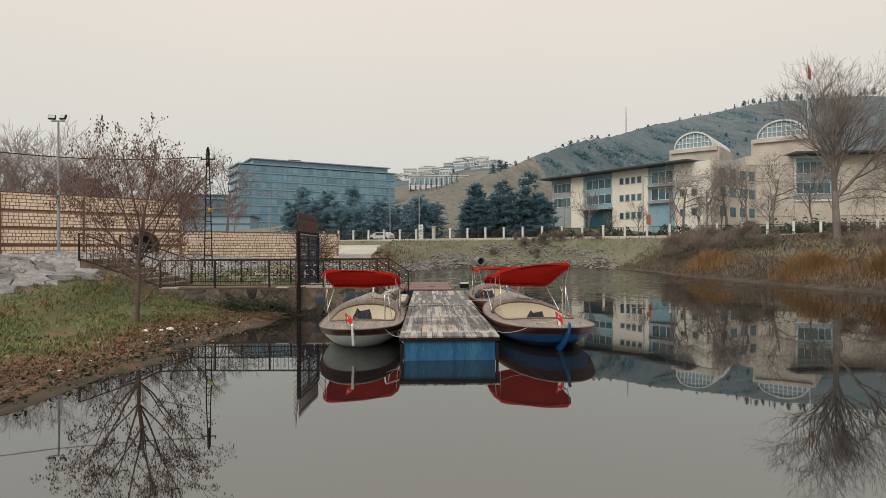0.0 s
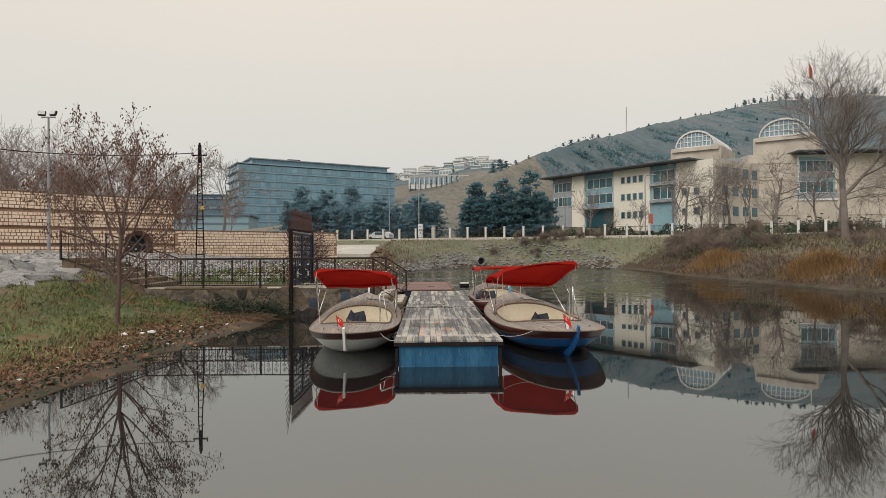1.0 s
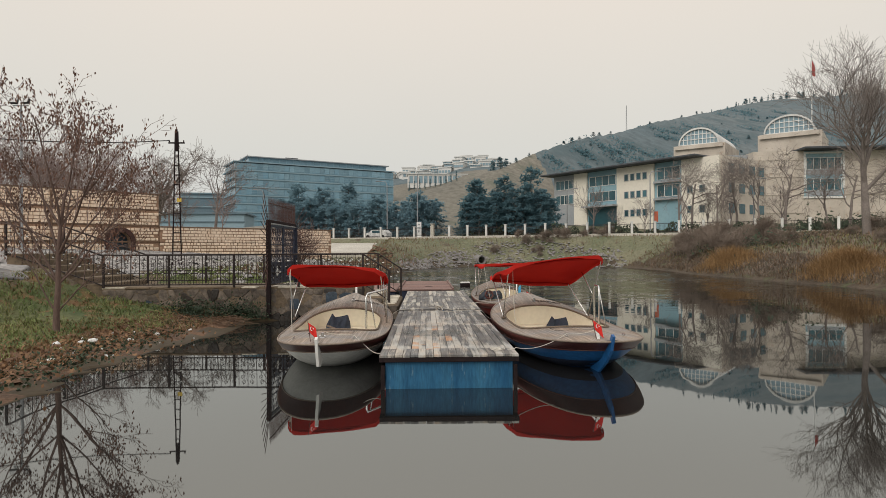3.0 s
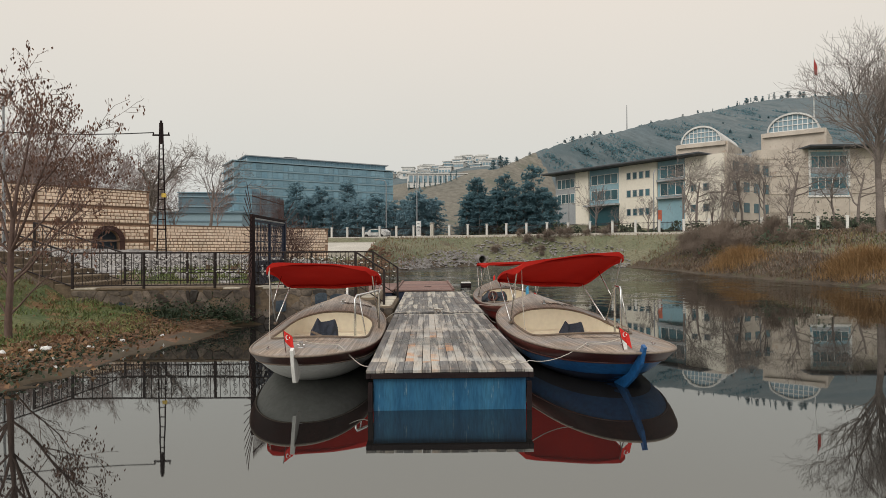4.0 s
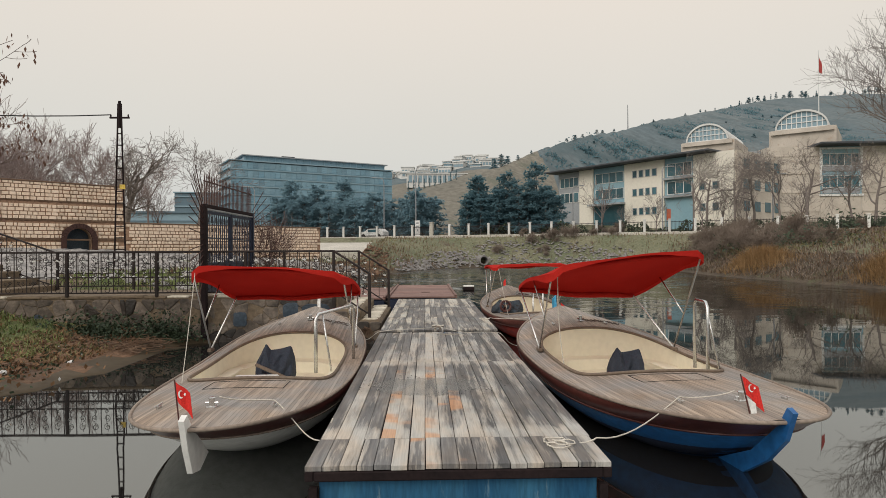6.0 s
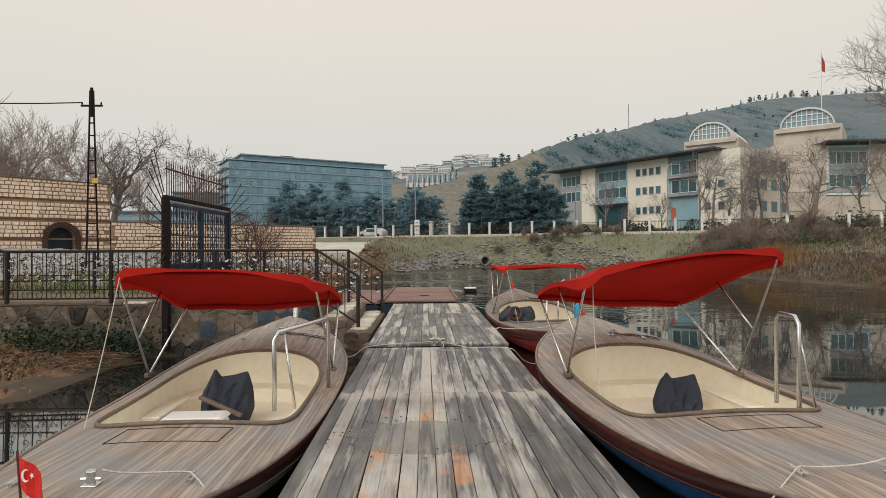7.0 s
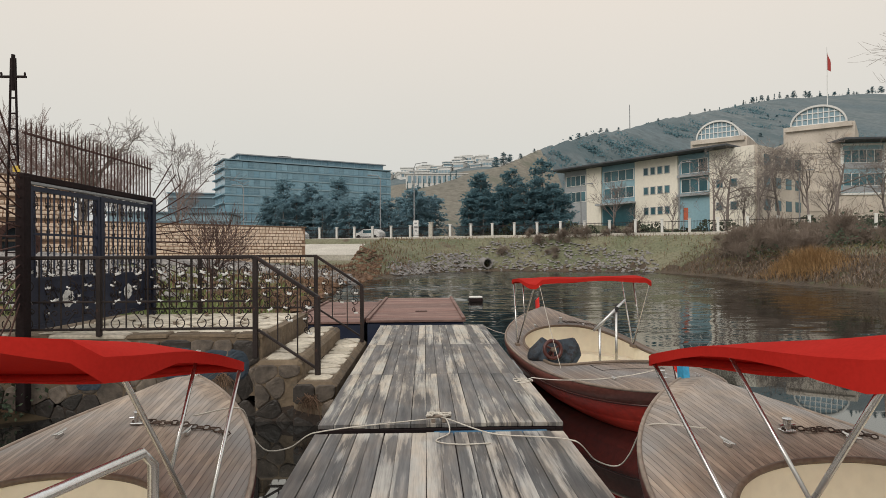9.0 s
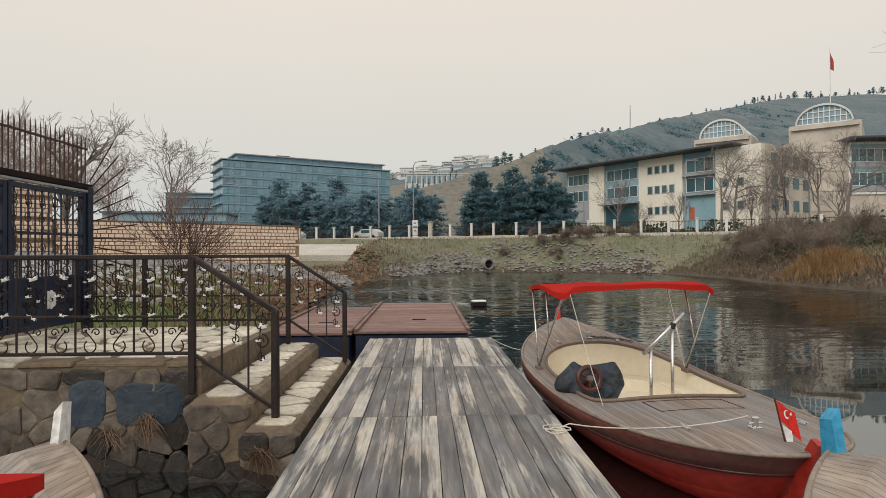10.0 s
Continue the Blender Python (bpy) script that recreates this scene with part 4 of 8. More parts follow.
# ---- landing stage of stone with steps ----
landing = tagged(new("landing_stage"), "stone landing stage with rubble face, pale paving and steps", "landing stage", kind="structure")
part("core", Shape().box((-5.5, 23.235, 0.535), (7.7, 2.93, 0.73)), MORTAR, landing)
# The masonry is darker up to a wavy line just above the water.
for x0, x1, y0 in ((-9.35, -1.655, 21.768), (-1.665, -1.125, 21.491), (-1.175, -0.685, 21.291)):
    wave = [(x, 0.055 + 0.035 * math.sin(4.1 * x) + 0.025 * math.sin(9.7 * x + 1)) for x in np.linspace(x1, x0, max(6, int((x1 - x0) / 0.08)))]
    ol = [(x0, -0.5), (x1, -0.5)] + wave
    k = len(ol)
    part("wet_footing", Shape().add([(x, y, z) for y in (y0, y0 + 0.3) for x, z in ol], [tuple(range(k)), tuple(range(2 * k - 1, k - 1, -1))] + [(j, k + j, k + (j + 1) % k, (j + 1) % k) for j in range(k)]), DARK_MORTAR, landing, "dark masonry at the waterline")
core = Shape().box((-1.40, 23.2, -0.06), (0.55, 3.4, 1.40), bevel=0.05)
part("upper_step", core, MORTAR, landing)
core = Shape().box((-0.93, 23.15, -0.18), (0.5, 3.7, 1.20), bevel=0.06)
part("lower_step", core, MORTAR, landing)
r = random.Random(29)
x = -9.36
while x < -1.66:
    w = min(r.uniform(0.35, 0.95), -1.62 - x)
    if w < 0.12:
        break
    st = Shape().box((0, 0, 0), (w - 0.004, r.uniform(0.24, 0.27), r.uniform(0.055, 0.075)), bevel=0.02)
    st.v = [(a, b * r.uniform(0.95, 1.03), c * r.uniform(0.85, 1.1)) for a, b, c in st.v]
    part("coping_stone", st, MORTAR if r.random() < 0.8 else PAVING, landing, m=pose(x + w / 2, 21.885 + r.uniform(-0.012, 0.01), 0.905 + r.uniform(-0.005, 0.005), 0, r.uniform(-0.8, 0.8), r.uniform(-1, 1)))
    x += w


def cells(x0, x1, y0, y1, sx, sy, seed, jitter=0.42):
    """Irregular stones that fill a rectangle: the nearest-point regions of a jittered grid."""
    r = random.Random(seed)
    ni, nj = max(1, round((x1 - x0) / sx)), max(1, round((y1 - y0) / sy))
    sx, sy = (x1 - x0) / ni, (y1 - y0) / nj
    pts = [(x0 + (i + 0.5 + (0.5 if j % 2 else 0) * 0.6 + r.uniform(-jitter, jitter)) * sx, y0 + (j + 0.5 + r.uniform(-jitter, jitter)) * sy) for i in range(ni) for j in range(nj)]
    out = []
    for px, py in pts:
        poly = [(x0, y0), (x1, y0), (x1, y1), (x0, y1)]
        for qx, qy in pts:
            if (qx, qy) == (px, py) or abs(qx - px) > 3 * sx or abs(qy - py) > 3 * sy:
                continue
            mx_, my_, nx_, ny_ = (px + qx) / 2, (py + qy) / 2, qx - px, qy - py
            new_poly = []
            for k, a_ in enumerate(poly):
                b_ = poly[(k + 1) % len(poly)]
                da, db = (a_[0] - mx_) * nx_ + (a_[1] - my_) * ny_, (b_[0] - mx_) * nx_ + (b_[1] - my_) * ny_
                if da <= 0:
                    new_poly.append(a_)
                if da * db < 0:
                    t = da / (da - db)
                    new_poly.append((a_[0] + (b_[0] - a_[0]) * t, a_[1] + (b_[1] - a_[1]) * t))
            poly = new_poly
            if len(poly) < 3:
                break
        if len(poly) >= 3:
            c = (sum(p[0] for p in poly) / len(poly), sum(p[1] for p in poly) / len(poly))
            out.append((c, [(p[0] - c[0], p[1] - c[1]) for p in poly]))
    return out


def cell_stone(r, poly, gap, depth):
    """A stone with worn edges from one outline, its face towards local z."""
    size = max(math.hypot(*p) for p in poly)
    soft = []
    for j, (x, y) in enumerate(poly):
        (xa, ya), (xb, yb) = poly[j - 1], poly[(j + 1) % len(poly)]
        soft += [(x + (xa - x) * 0.17, y + (ya - y) * 0.17), (x + (xb - x) * 0.17, y + (yb - y) * 0.17)]
    poly = soft
    k = len(poly)
    rings = []
    for f, z in ((1 - gap / size, -0.1), (1 - gap / size, depth * 0.45), (1 - gap / size - 0.10, depth * 0.9), (0.6, depth * r.uniform(0.9, 1.15))):
        rings += [(x * f * r.uniform(0.97, 1.03), y * f * r.uniform(0.97, 1.03), z + depth * 0.15 * r.uniform(-1, 1)) for x, y in poly]
    fs = [(a * k + j, a * k + (j + 1) % k, (a + 1) * k + (j + 1) % k, (a + 1) * k + j) for a in range(3) for j in range(k)]
    return Shape().add(rings, fs + [tuple(range(3 * k, 4 * k))])


def flagstones(x0, x1, y0, y1, z, size, seed):
    """Irregular flat paving stones, each a part."""
    r = random.Random(seed)
    for c, poly in cells(x0, x1, y0, y1, size * 1.15, size, seed):
        part("flagstone", cell_stone(r, poly, r.uniform(0.035, 0.085), 0.020), PAVING, landing, m=Matrix.Translation((c[0], c[1], z + r.uniform(-0.002, 0.003))))


flagstones(-4.6, -1.75, 22.0, 24.6, 0.902, 0.36, 4)
flagstones(-1.62, -1.20, 21.55, 24.8, 0.642, 0.36, 5)
flagstones(-1.14, -0.72, 21.4, 24.9, 0.422, 0.36, 6)


def stone_face(x0, x1, z0, z1, y, sx, sz, seed, jitter=0.50):
    """Rubble masonry on an upright face towards -y, each stone a part."""
    r = random.Random(seed)
    for c, poly in cells(x0, x1, z0, z1, sx, sz, seed, jitter):
        big = max(math.hypot(*p) for p in poly)
        if r.random() < 0.13:
            continue
        # Stones near the waterline, and a few at random, take the darkest stone.
        mt = DARK_STONE if c[1] < 0.11 + 0.04 * math.sin(c[0] * 3) or r.random() < 0.08 else (BLUE_STONE if r.random() < 0.06 and big > 0.14 else RUBBLE)
        part("stone", cell_stone(r, poly, r.uniform(0.002, 0.014), r.uniform(0.008, 0.026)), mt, landing, m=pose(c[0], y, c[1], 90 + r.uniform(-3, 3), 0, r.uniform(-4, 4)))


r_blue = random.Random(77)
stone_face(-9.35, -1.68, -0.20, 0.87, 21.772, 0.34, 0.18, 8)
stone_face(-1.67, -1.13, -0.20, 0.60, 21.495, 0.28, 0.17, 9, 0.22)
stone_face(-1.18, -0.68, -0.20, 0.40, 21.295, 0.25, 0.19, 10, 0.2)
for k, (x, z, w, h) in enumerate(((-2.66, 0.55, 0.34, 0.44), (-2.13, 0.55, 0.62, 0.42), (-3.75, 0.42, 0.30, 0.34))):
    q = [(w / 2 * (abs(math.cos(t)) ** 0.45) * (1 if math.cos(t) > 0 else -1) * (1 + 0.05 * math.sin(3 * t + k)), h / 2 * (abs(math.sin(t)) ** 0.5) * (1 if math.sin(t) > 0 else -1) * (1 + 0.06 * math.sin(2 * t + k))) for t in np.linspace(0, 2 * math.pi, 19)[:-1]]
    part("stone", cell_stone(r_blue, q, 0.004, 0.024), BLUE_STONE, landing, "smooth dark blue-grey stone", m=pose(x, 21.765, z, 90, 0, 0))
# stairs that climb from the stage to the bank
for k in range(6):
    part("stair", Shape().box((-9.58 - 0.46 * k, 23.25, 0.55 + 0.09 * k), (0.46, 2.9, 1.0 + 0.18 * k), bevel=0.02), MORTAR, landing)


# ---- floating pontoon in two sections ----
def pontoon(x0, x1, y0, y1, z, rows, n, label, seed, stained=(), plain=BOARD):
    """A plank deck on a steel frame and tank; rows: shares of its length between the joints, n: boards across."""
    r = random.Random(seed)
    p = thing("pontoon", label, "pontoon", "pontoons", m=Matrix.Translation((x0, y0, 0)))
    w, l = x1 - x0, y1 - y0
    fr = Shape()
    for q in (0.03, w - 0.03):
        fr.box((q, l / 2, z - 0.075), (0.06, l, 0.07), bevel=0.008)
    for q in (0.03, l - 0.03):
        fr.box((w / 2, q, z - 0.077), (w - 0.12, 0.06, 0.066), bevel=0.008)
    for a, b in ((0.05, 0.05), (w - 0.05, 0.05), (0.05, l - 0.05), (w - 0.05, l - 0.05)):
        fr.box((a, b, z - 0.41), (0.055, 0.055, 0.5))
    part("frame", fr, DARK_STEEL, p)
    fl = Shape().box((w / 2, l / 2, 0.06), (w - 0.2, l - 0.2, z + 0.28), bevel=0.02)
    part("float_tank", fl, DARK_STEEL, p)
    part("front_panel", Shape().box((w / 2, 0.085, 0.12), (w - 0.17, 0.03, 0.44), bevel=0.006), BLUE_PANEL, p, "stained blue painted panel")
    part("back_panel", Shape().box((w / 2, l - 0.085, 0.12), (w - 0.17, 0.03, 0.44), bevel=0.006), BLUE_PANEL, p)
    bw = w / n
    y = 0.0
    for j, f in enumerate(rows):
        ln = l * f
        kinds = {mt: [Shape().box((0, 0, 0), (bw - g, ln - 0.008, 0.036), bevel=0.003).data("board", mt) for g in (0.002, 0.004, 0.007)] for mt in ((plain, RUST_BOARD, DARK_BOARD) if stained else (plain,))}
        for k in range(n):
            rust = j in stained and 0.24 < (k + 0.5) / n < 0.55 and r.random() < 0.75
            # Boards right of the middle, past the first row, mostly take the darker copy.
            darker = stained and j and (k + 0.5) / n > 0.58 and r.random() < 0.72
            part("board", r.choice(kinds[RUST_BOARD if rust else DARK_BOARD if darker else plain]), None, p, m=pose(bw * (k + 0.5) + r.uniform(-0.002, 0.002), y + ln / 2 + r.uniform(-0.004, 0.004), z - 0.021 + r.uniform(-0.003, 0.003), 0, r.uniform(-0.4, 0.4), r.uniform(-0.12, 0.12)))
        y += ln
    return p


DECK = 0.44
front_pontoon = pontoon(-0.55, 1.50, 12.55, 19.22, DECK, (0.088, 0.482, 0.43), 18, "weathered grey plank pontoon with a stained blue front", 1, {0, 1}, WORN_BOARD)
part("end_beam", Shape().box((1.45, 6.70, DECK - 0.035), (0.95, 0.075, 0.05), bevel=0.008), BLUE_PANEL, front_pontoon, "scuffed blue painted beam")
pontoon(-0.56, 1.54, 19.42, 26.65, DECK + 0.015, (0.30, 0.33, 0.37), 16, "weathered grey plank pontoon moored behind another", 2)

r = random.Random(3)
pts = [(0.30 + 0.62 * r.uniform(0.75, 1.1) * math.cos(t), 14.95 + 0.42 * r.uniform(0.7, 1.15) * math.sin(t)) for t in np.linspace(0, 2 * math.pi, 23)[:-1]]
tagged(part("puddle", Shape().slab(pts, DECK - 0.006, DECK - 0.0002), PUDDLE), "thin dark rain puddle on the pontoon boards", "puddle", kind="stuff")
bits = Shape()
for _ in range(90):
    t, q = r.random() * 6.283, r.uniform(0.85, 1.35)
    c = Vector((0.30 + 0.62 * q * math.cos(t), 14.95 + 0.42 * q * math.sin(t), DECK + 0.006))
    a = r.random() * 3.14
    u, v = Vector((math.cos(a), math.sin(a), 0)) * r.uniform(0.006, 0.022), Vector((-math.sin(a), math.cos(a), 0)) * 0.006
    bits.add([c - u, c + v + Vector((0, 0, 0.004)), c + u, c - v], [(0, 1, 2, 3)])
tagged(part("leaf_crumbs", bits, RUBBER), "dark leaf crumbs round the puddle on the pontoon", "litter", kind="stuff")


def raft(x0, x1, y0, y1, z, label, seed):
    r = random.Random(seed)
    p = thing("raft", label, "raft", "rafts", m=Matrix.Translation((x0, y0, 0)))
    w, l = x1 - x0, y1 - y0
    part("hull_tank", Shape().box((w / 2, l / 2, 0.0), (w - 0.06, l - 0.06, 2 * z - 0.14), bevel=0.03), NAVY, p)
    n = max(4, round(l / 0.42))
    data = Shape().box((0, 0, 0), (w, l / n - 0.012, 0.05), bevel=0.006).data("board", RAFT_BOARD)
    for k in range(n):
        part("board", data, None, p, m=pose(w / 2, l / n * (k + 0.5), z - 0.03 + r.uniform(-0.004, 0.004), 0, 0, r.uniform(-0.2, 0.2)))
    tr = Shape()
    for q in (0.04, w - 0.04):
        tr.box((q, l / 2, z + 0.02), (0.08, l, 0.05), bevel=0.01)
    part("edge_beam", tr, RAFT_BOARD, p)
    part("hatch", Shape().box((w * 0.55, l * 0.30, z + 0.002), (0.30, 0.12, 0.012), bevel=0.004), DARK_STEEL, p)
    return p


raft(-0.95, 1.24, 27.6, 34.2, 0.46, "red-brown plank raft on a dark blue float", 3)
raft(-2.75, -1.02, 27.9, 33.6, 0.40, "faded red-brown plank raft beside another raft", 4)
fl = thing("mooring_float", "small pale floating block on the water", "float", m=pose(2.4, 39.0, WATER_LEVEL, 0, 0, 12))
part("block", Shape().box((0, 0, 0.08), (0.55, 0.34, 0.2), bevel=0.05), DARK_STEEL, fl)
part("top_plate", Shape().box((0, 0, 0.20), (0.5, 0.3, 0.07), bevel=0.015), HULL_WHITE, fl)


# ---- the boats ----
def half_beam(u, beam):
    if u < 0.55:
        w = (0.55 - u) / 0.55
        return beam / 2 * max(0.0, 1 - w ** 2.77) ** 0.458
    w = (u - 0.55) / 0.45
    return beam / 2 * max(0.0, 1 - w ** 2.7) ** 0.885


def sheer(u):
    return 0.40 + 0.10 * max(0, 1 - u / 0.4) ** 2 + 0.42 * max(0, (u - 0.4) / 0.6) ** 2


def boat(label, stern, bow, hull, rudder_mat, stem_mat, deck, canopy, bases, hoop, cockpit, flag_badge, beam=2.06, guys=(0,), flag_x=-0.05, hem=0.018, rake=1.5):
    """A double-ended open launch with a planked deck, a cockpit, a rudder and a folding sun canopy. Points are given in the world."""
    s, b = Vector((*stern, 0)), Vector((*bow, 0))
    length = (b - s).length
    place = Matrix.Translation(s) @ Matrix.Rotation(math.atan2((b - s).y, (b - s).x) - math.pi / 2, 4, "Z")
    inv = place.inverted()
    th = thing("boat", label, "boat", "moored boats", m=place)
    us = [0.5 - 0.5 * math.cos(math.pi * k / 56) for k in range(57)]
    nq = 9

    def hull_point(u, q, side, out=0.0):
        ang = q * math.pi / 2
        hb = half_beam(u, beam)
        x = (hb + out) * max(0.0, math.cos(ang)) ** 0.72 if hb > 1e-4 else 0
        z = sheer(u) - (sheer(u) + 0.17) * math.sin(ang) ** 1.2
        y = length * u + rake * q * max(0, 1 - u / 0.4) - 0.65 * q * max(0, (u - 0.78) / 0.22)
        return (side * x, y, z)

    sh = Shape()
    vs = [hull_point(u, 0.19 + 0.81 * q / nq, sd) for sd in (-1, 1) for u in us for q in range(nq + 1)]
    fs = []
    m1 = nq + 1
    for k, sd in enumerate((-1, 1)):
        o = k * len(us) * m1
        for i in range(len(us) - 1):
            for j in range(nq):
                f = (o + i * m1 + j, o + (i + 1) * m1 + j, o + (i + 1) * m1 + j + 1, o + i * m1 + j + 1)
                fs.append(f if sd > 0 else f[::-1])
    sh.add(vs, fs)
    part("hull", sh, hull, th, smooth=True)

    def outline(q, out):
        pts = [hull_point(u, q, 1, out) for u in us] + [hull_point(u, q, -1, out) for u in us[-2:0:-1]]
        return pts

    sh = Shape()
    # On the blue hull a navy band stands in for contact shade at the waterline.
    stripe = NAVY if hull is HULL_BLUE else hull
    sh.loft([outline(0.45, 0.001), outline(0.47, 0.010), outline(0.56, 0.012), outline(0.66, 0.012)], flip=True)
    part("boot_stripe", sh, stripe, th, smooth=True)

    # dark wooden strake under the rim, a thin moulding below it
    sh = Shape()
    rows = [outline(0.0, 0.012), outline(0.05, 0.028), outline(0.12, 0.028), outline(0.20, 0.022), outline(0.21, 0.002)]
    n = len(rows[0])
    sh.loft(rows, flip=True)
    part("strake", sh, RED_WOOD if hull is HULL_RED else MAROON, th, smooth=True)
    part("moulding", Shape().tube(outline(0.21, 0.02), 0.012, 5, closed=True), RIM_WOOD if hull is HULL_WHITE else MAROON, th, smooth=True)
    part("rim", Shape().tube([(x, y, z + 0.012) for x, y, z in outline(0.0, 0.006)], 0.017, 6, closed=True), RIM_WOOD, th, smooth=True)

    # deck with its opening, in rings about the cockpit's middle
    ya, yf, w = cockpit
    yc = (ya + yf) / 2
    dense = [(half_beam(u, beam), length * u) for u in np.linspace(0, 1, 400)]
    ang = [math.atan2(y - yc, x) for x, y in dense]
    rad = [math.hypot(x, y - yc) for x, y in dense]
    K = 120
    angs = sorted({-math.pi / 2 + math.pi * k / K for k in range(K + 1)} | {math.pi / 2 - 0.02, math.pi / 2 - 0.008, -math.pi / 2 + 0.02})

    def inner(a):
        ex, half = (2.9, yf - yc) if a > 0 else (8.0, yc - ya)
        c, t = abs(math.cos(a)), abs(math.sin(a))
        return ((c / w) ** ex + (t / half) ** ex) ** (-1 / ex)

    def deck_z(x, y):
        u = min(1, max(0, y / length))
        hb = max(half_beam(u, beam), 1e-3)
        return sheer(u) + 0.012 + (0.06 + 0.09 * smooth_step(0.5, 0.85, u)) * max(0, 1 - (x / hb) ** 2) * min(1, hb / 0.3)

    loop = angs + [math.pi - a for a in angs[-2:0:-1]]
    n = len(loop)

    def ring(t, lift=0.0):
        out = []
        for a in loop:
            aa = a if a <= math.pi / 2 else math.pi - a
            r0, r1 = float(np.interp(aa, ang, rad)), inner(aa)
            rr = r0 * 0.998 + (r1 - r0) * t
            x, y = math.cos(aa) * rr * (1 if a <= math.pi / 2 else -1), yc + math.sin(aa) * rr
            out.append((x, y, deck_z(x, y) + lift))
        return out

    sh = Shape()
    rings = [ring(t) for t in (0, 0.2, 0.4, 0.6, 0.8, 1.0)]
    sh.loft(rings)
    part("deck", sh, deck, th)
    edge = ring(1.0)
    part("coaming", Shape().tube([(x, y, z + 0.015) for x, y, z in edge], 0.020, 6, closed=True), COAMING, th, smooth=True)
    sh = Shape()

    def inset(f, z):
        return [(x * f, yc + (y - yc) * f, z) for x, y, _ in edge]

    lo = [inset(1.0, 0.0), inset(0.97, 0.0)]
    lo[0] = [(x, y, z) for x, y, z in edge]
    stack = [lo[0], inset(0.985, 0.26), inset(0.78, 0.25), inset(0.77, 0.10)]
    sh.loft(stack)
    sh.f.append(tuple(range(3 * n, 4 * n)))
    sh.s.append(0)
    part("cockpit_liner", sh, CREAM, th)
    for sx in (-1, 1):
        part("locker_lid", Shape().box((sx * w * 0.86, yc + 0.1, 0.262), (w * 0.22, 0.8, 0.03), bevel=0.01), CREAM, th)
    hatch = Shape()
    for k in range(16):
        x = -0.40 + 0.05 * k
        for y in (ya - 0.10, ya - 0.48):
            hatch.box((x + 0.025, y, deck_z(x + 0.025, y) + 0.002), (0.051, 0.005, 0.006))
    for k in range(8):
        y = ya - 0.48 + 0.0475 * k
        for x in (-0.40, 0.40):
            hatch.box((x, y + 0.024, deck_z(x, y + 0.024) + 0.002), (0.005, 0.049, 0.006))
    part("hatch", hatch, RUBBER, th, "flush hatch outlined by dark seams")

    # rudder and stem head
    sh = Shape()
    prof = [(0.50 * rake + 0.25, -0.09), (0.40 * rake, -0.09), (0.16 * rake, 0.14), (0.02, 0.36), (-0.08, 0.60), (-0.01, 0.63), (0.10, 0.46), (0.30 * rake, 0.16)]
    if hull is HULL_WHITE:
        prof = [(0.46, 0.20), (0.26, 0.12), (0.10, 0.15), (0.0, 0.36), (-0.08, 0.60), (-0.01, 0.63), (0.10, 0.50), (0.30, 0.34)]
    k = len(prof)
    sh.add([(x, y, z) for x in (-0.022, 0.022) for y, z in prof], [tuple(range(k)), tuple(range(2 * k - 1, k - 1, -1))] + [(j, k + j, k + (j + 1) % k, (j + 1) % k) for j in range(k)])
    part("rudder", sh, rudder_mat, th)
    zb = sheer(1.0)
    sh = Shape()
    sh.add([(x, length + y, zb + z) for x in (-0.024, 0.024) for y, z in ((-0.12, -0.2), (0.03, -0.2), (0.06, 0.20 + 1.2 * x), (-0.03, 0.22 + 1.2 * x))],
           [(0, 1, 2, 3), (7, 6, 5, 4), (0, 4, 5, 1), (1, 5, 6, 2), (2, 6, 7, 3), (3, 7, 4, 0)])
    part("stem_head", sh, stem_mat, th)

    # bitts, cleats and a chain on the foredeck
    for x, y in ((0.0, 0.62), (0.05, length - 1.25)):
        z = deck_z(x, y)
        sh = Shape().box((x, y, z + 0.006), (0.085, 0.075, 0.012), bevel=0.004)
        sh.tube([(x, y, z), (x, y, z + 0.075)], 0.025, 12)
        sh.tube([(x, y, z + 0.075), (x, y, z + 0.082), (x, y, z + 0.088)], [0.029, 0.031, 0.024], 12)
        sh.tube([(x - 0.055, y, z + 0.04), (x + 0.055, y, z + 0.04)], 0.008, 6)
        part("bitt", sh, STEEL, th)
    for x, y in ((-0.5, 0.75), (0.5, 0.75), (-0.42, length - 1.35), (0.42, length - 1.35)):
        z = deck_z(x, y)
        sh = Shape().box((x, y, z + 0.010), (0.026, 0.07, 0.028), bevel=0.004).tube([(x, y - 0.085, z + 0.034), (x, y - 0.05, z + 0.028), (x, y + 0.05, z + 0.028), (x, y + 0.085, z + 0.034)], [0.005, 0.009, 0.009, 0.005], 6)
        part("cleat", sh, STEEL, th)
    sh = Shape()
    y = length - 1.25
    for k in range(18):
        x = 0.04 + k * 0.036
        c = Vector((x, y + 0.02 * math.sin(k), deck_z(x, y) + 0.016))
        tilt = 0.012 if k % 2 else 0.003
        sh.tube([c + Vector((0.027 * math.cos(t), 0.014 * math.sin(t), tilt * math.sin(t))) for t in np.linspace(0, 2 * math.pi, 7)[:-1]], 0.006, 4, closed=True)
    part("chain", sh, CHAIN, th)

    # canopy: a cloth between an aft and a forward bow, each bow a bent tube on two pivots
    ap, as_, fp, fs_ = (inv @ Vector(q) for q in canopy)
    bp, bs = (inv @ Vector(q) for q in bases)
    nu, nv = 14, 10

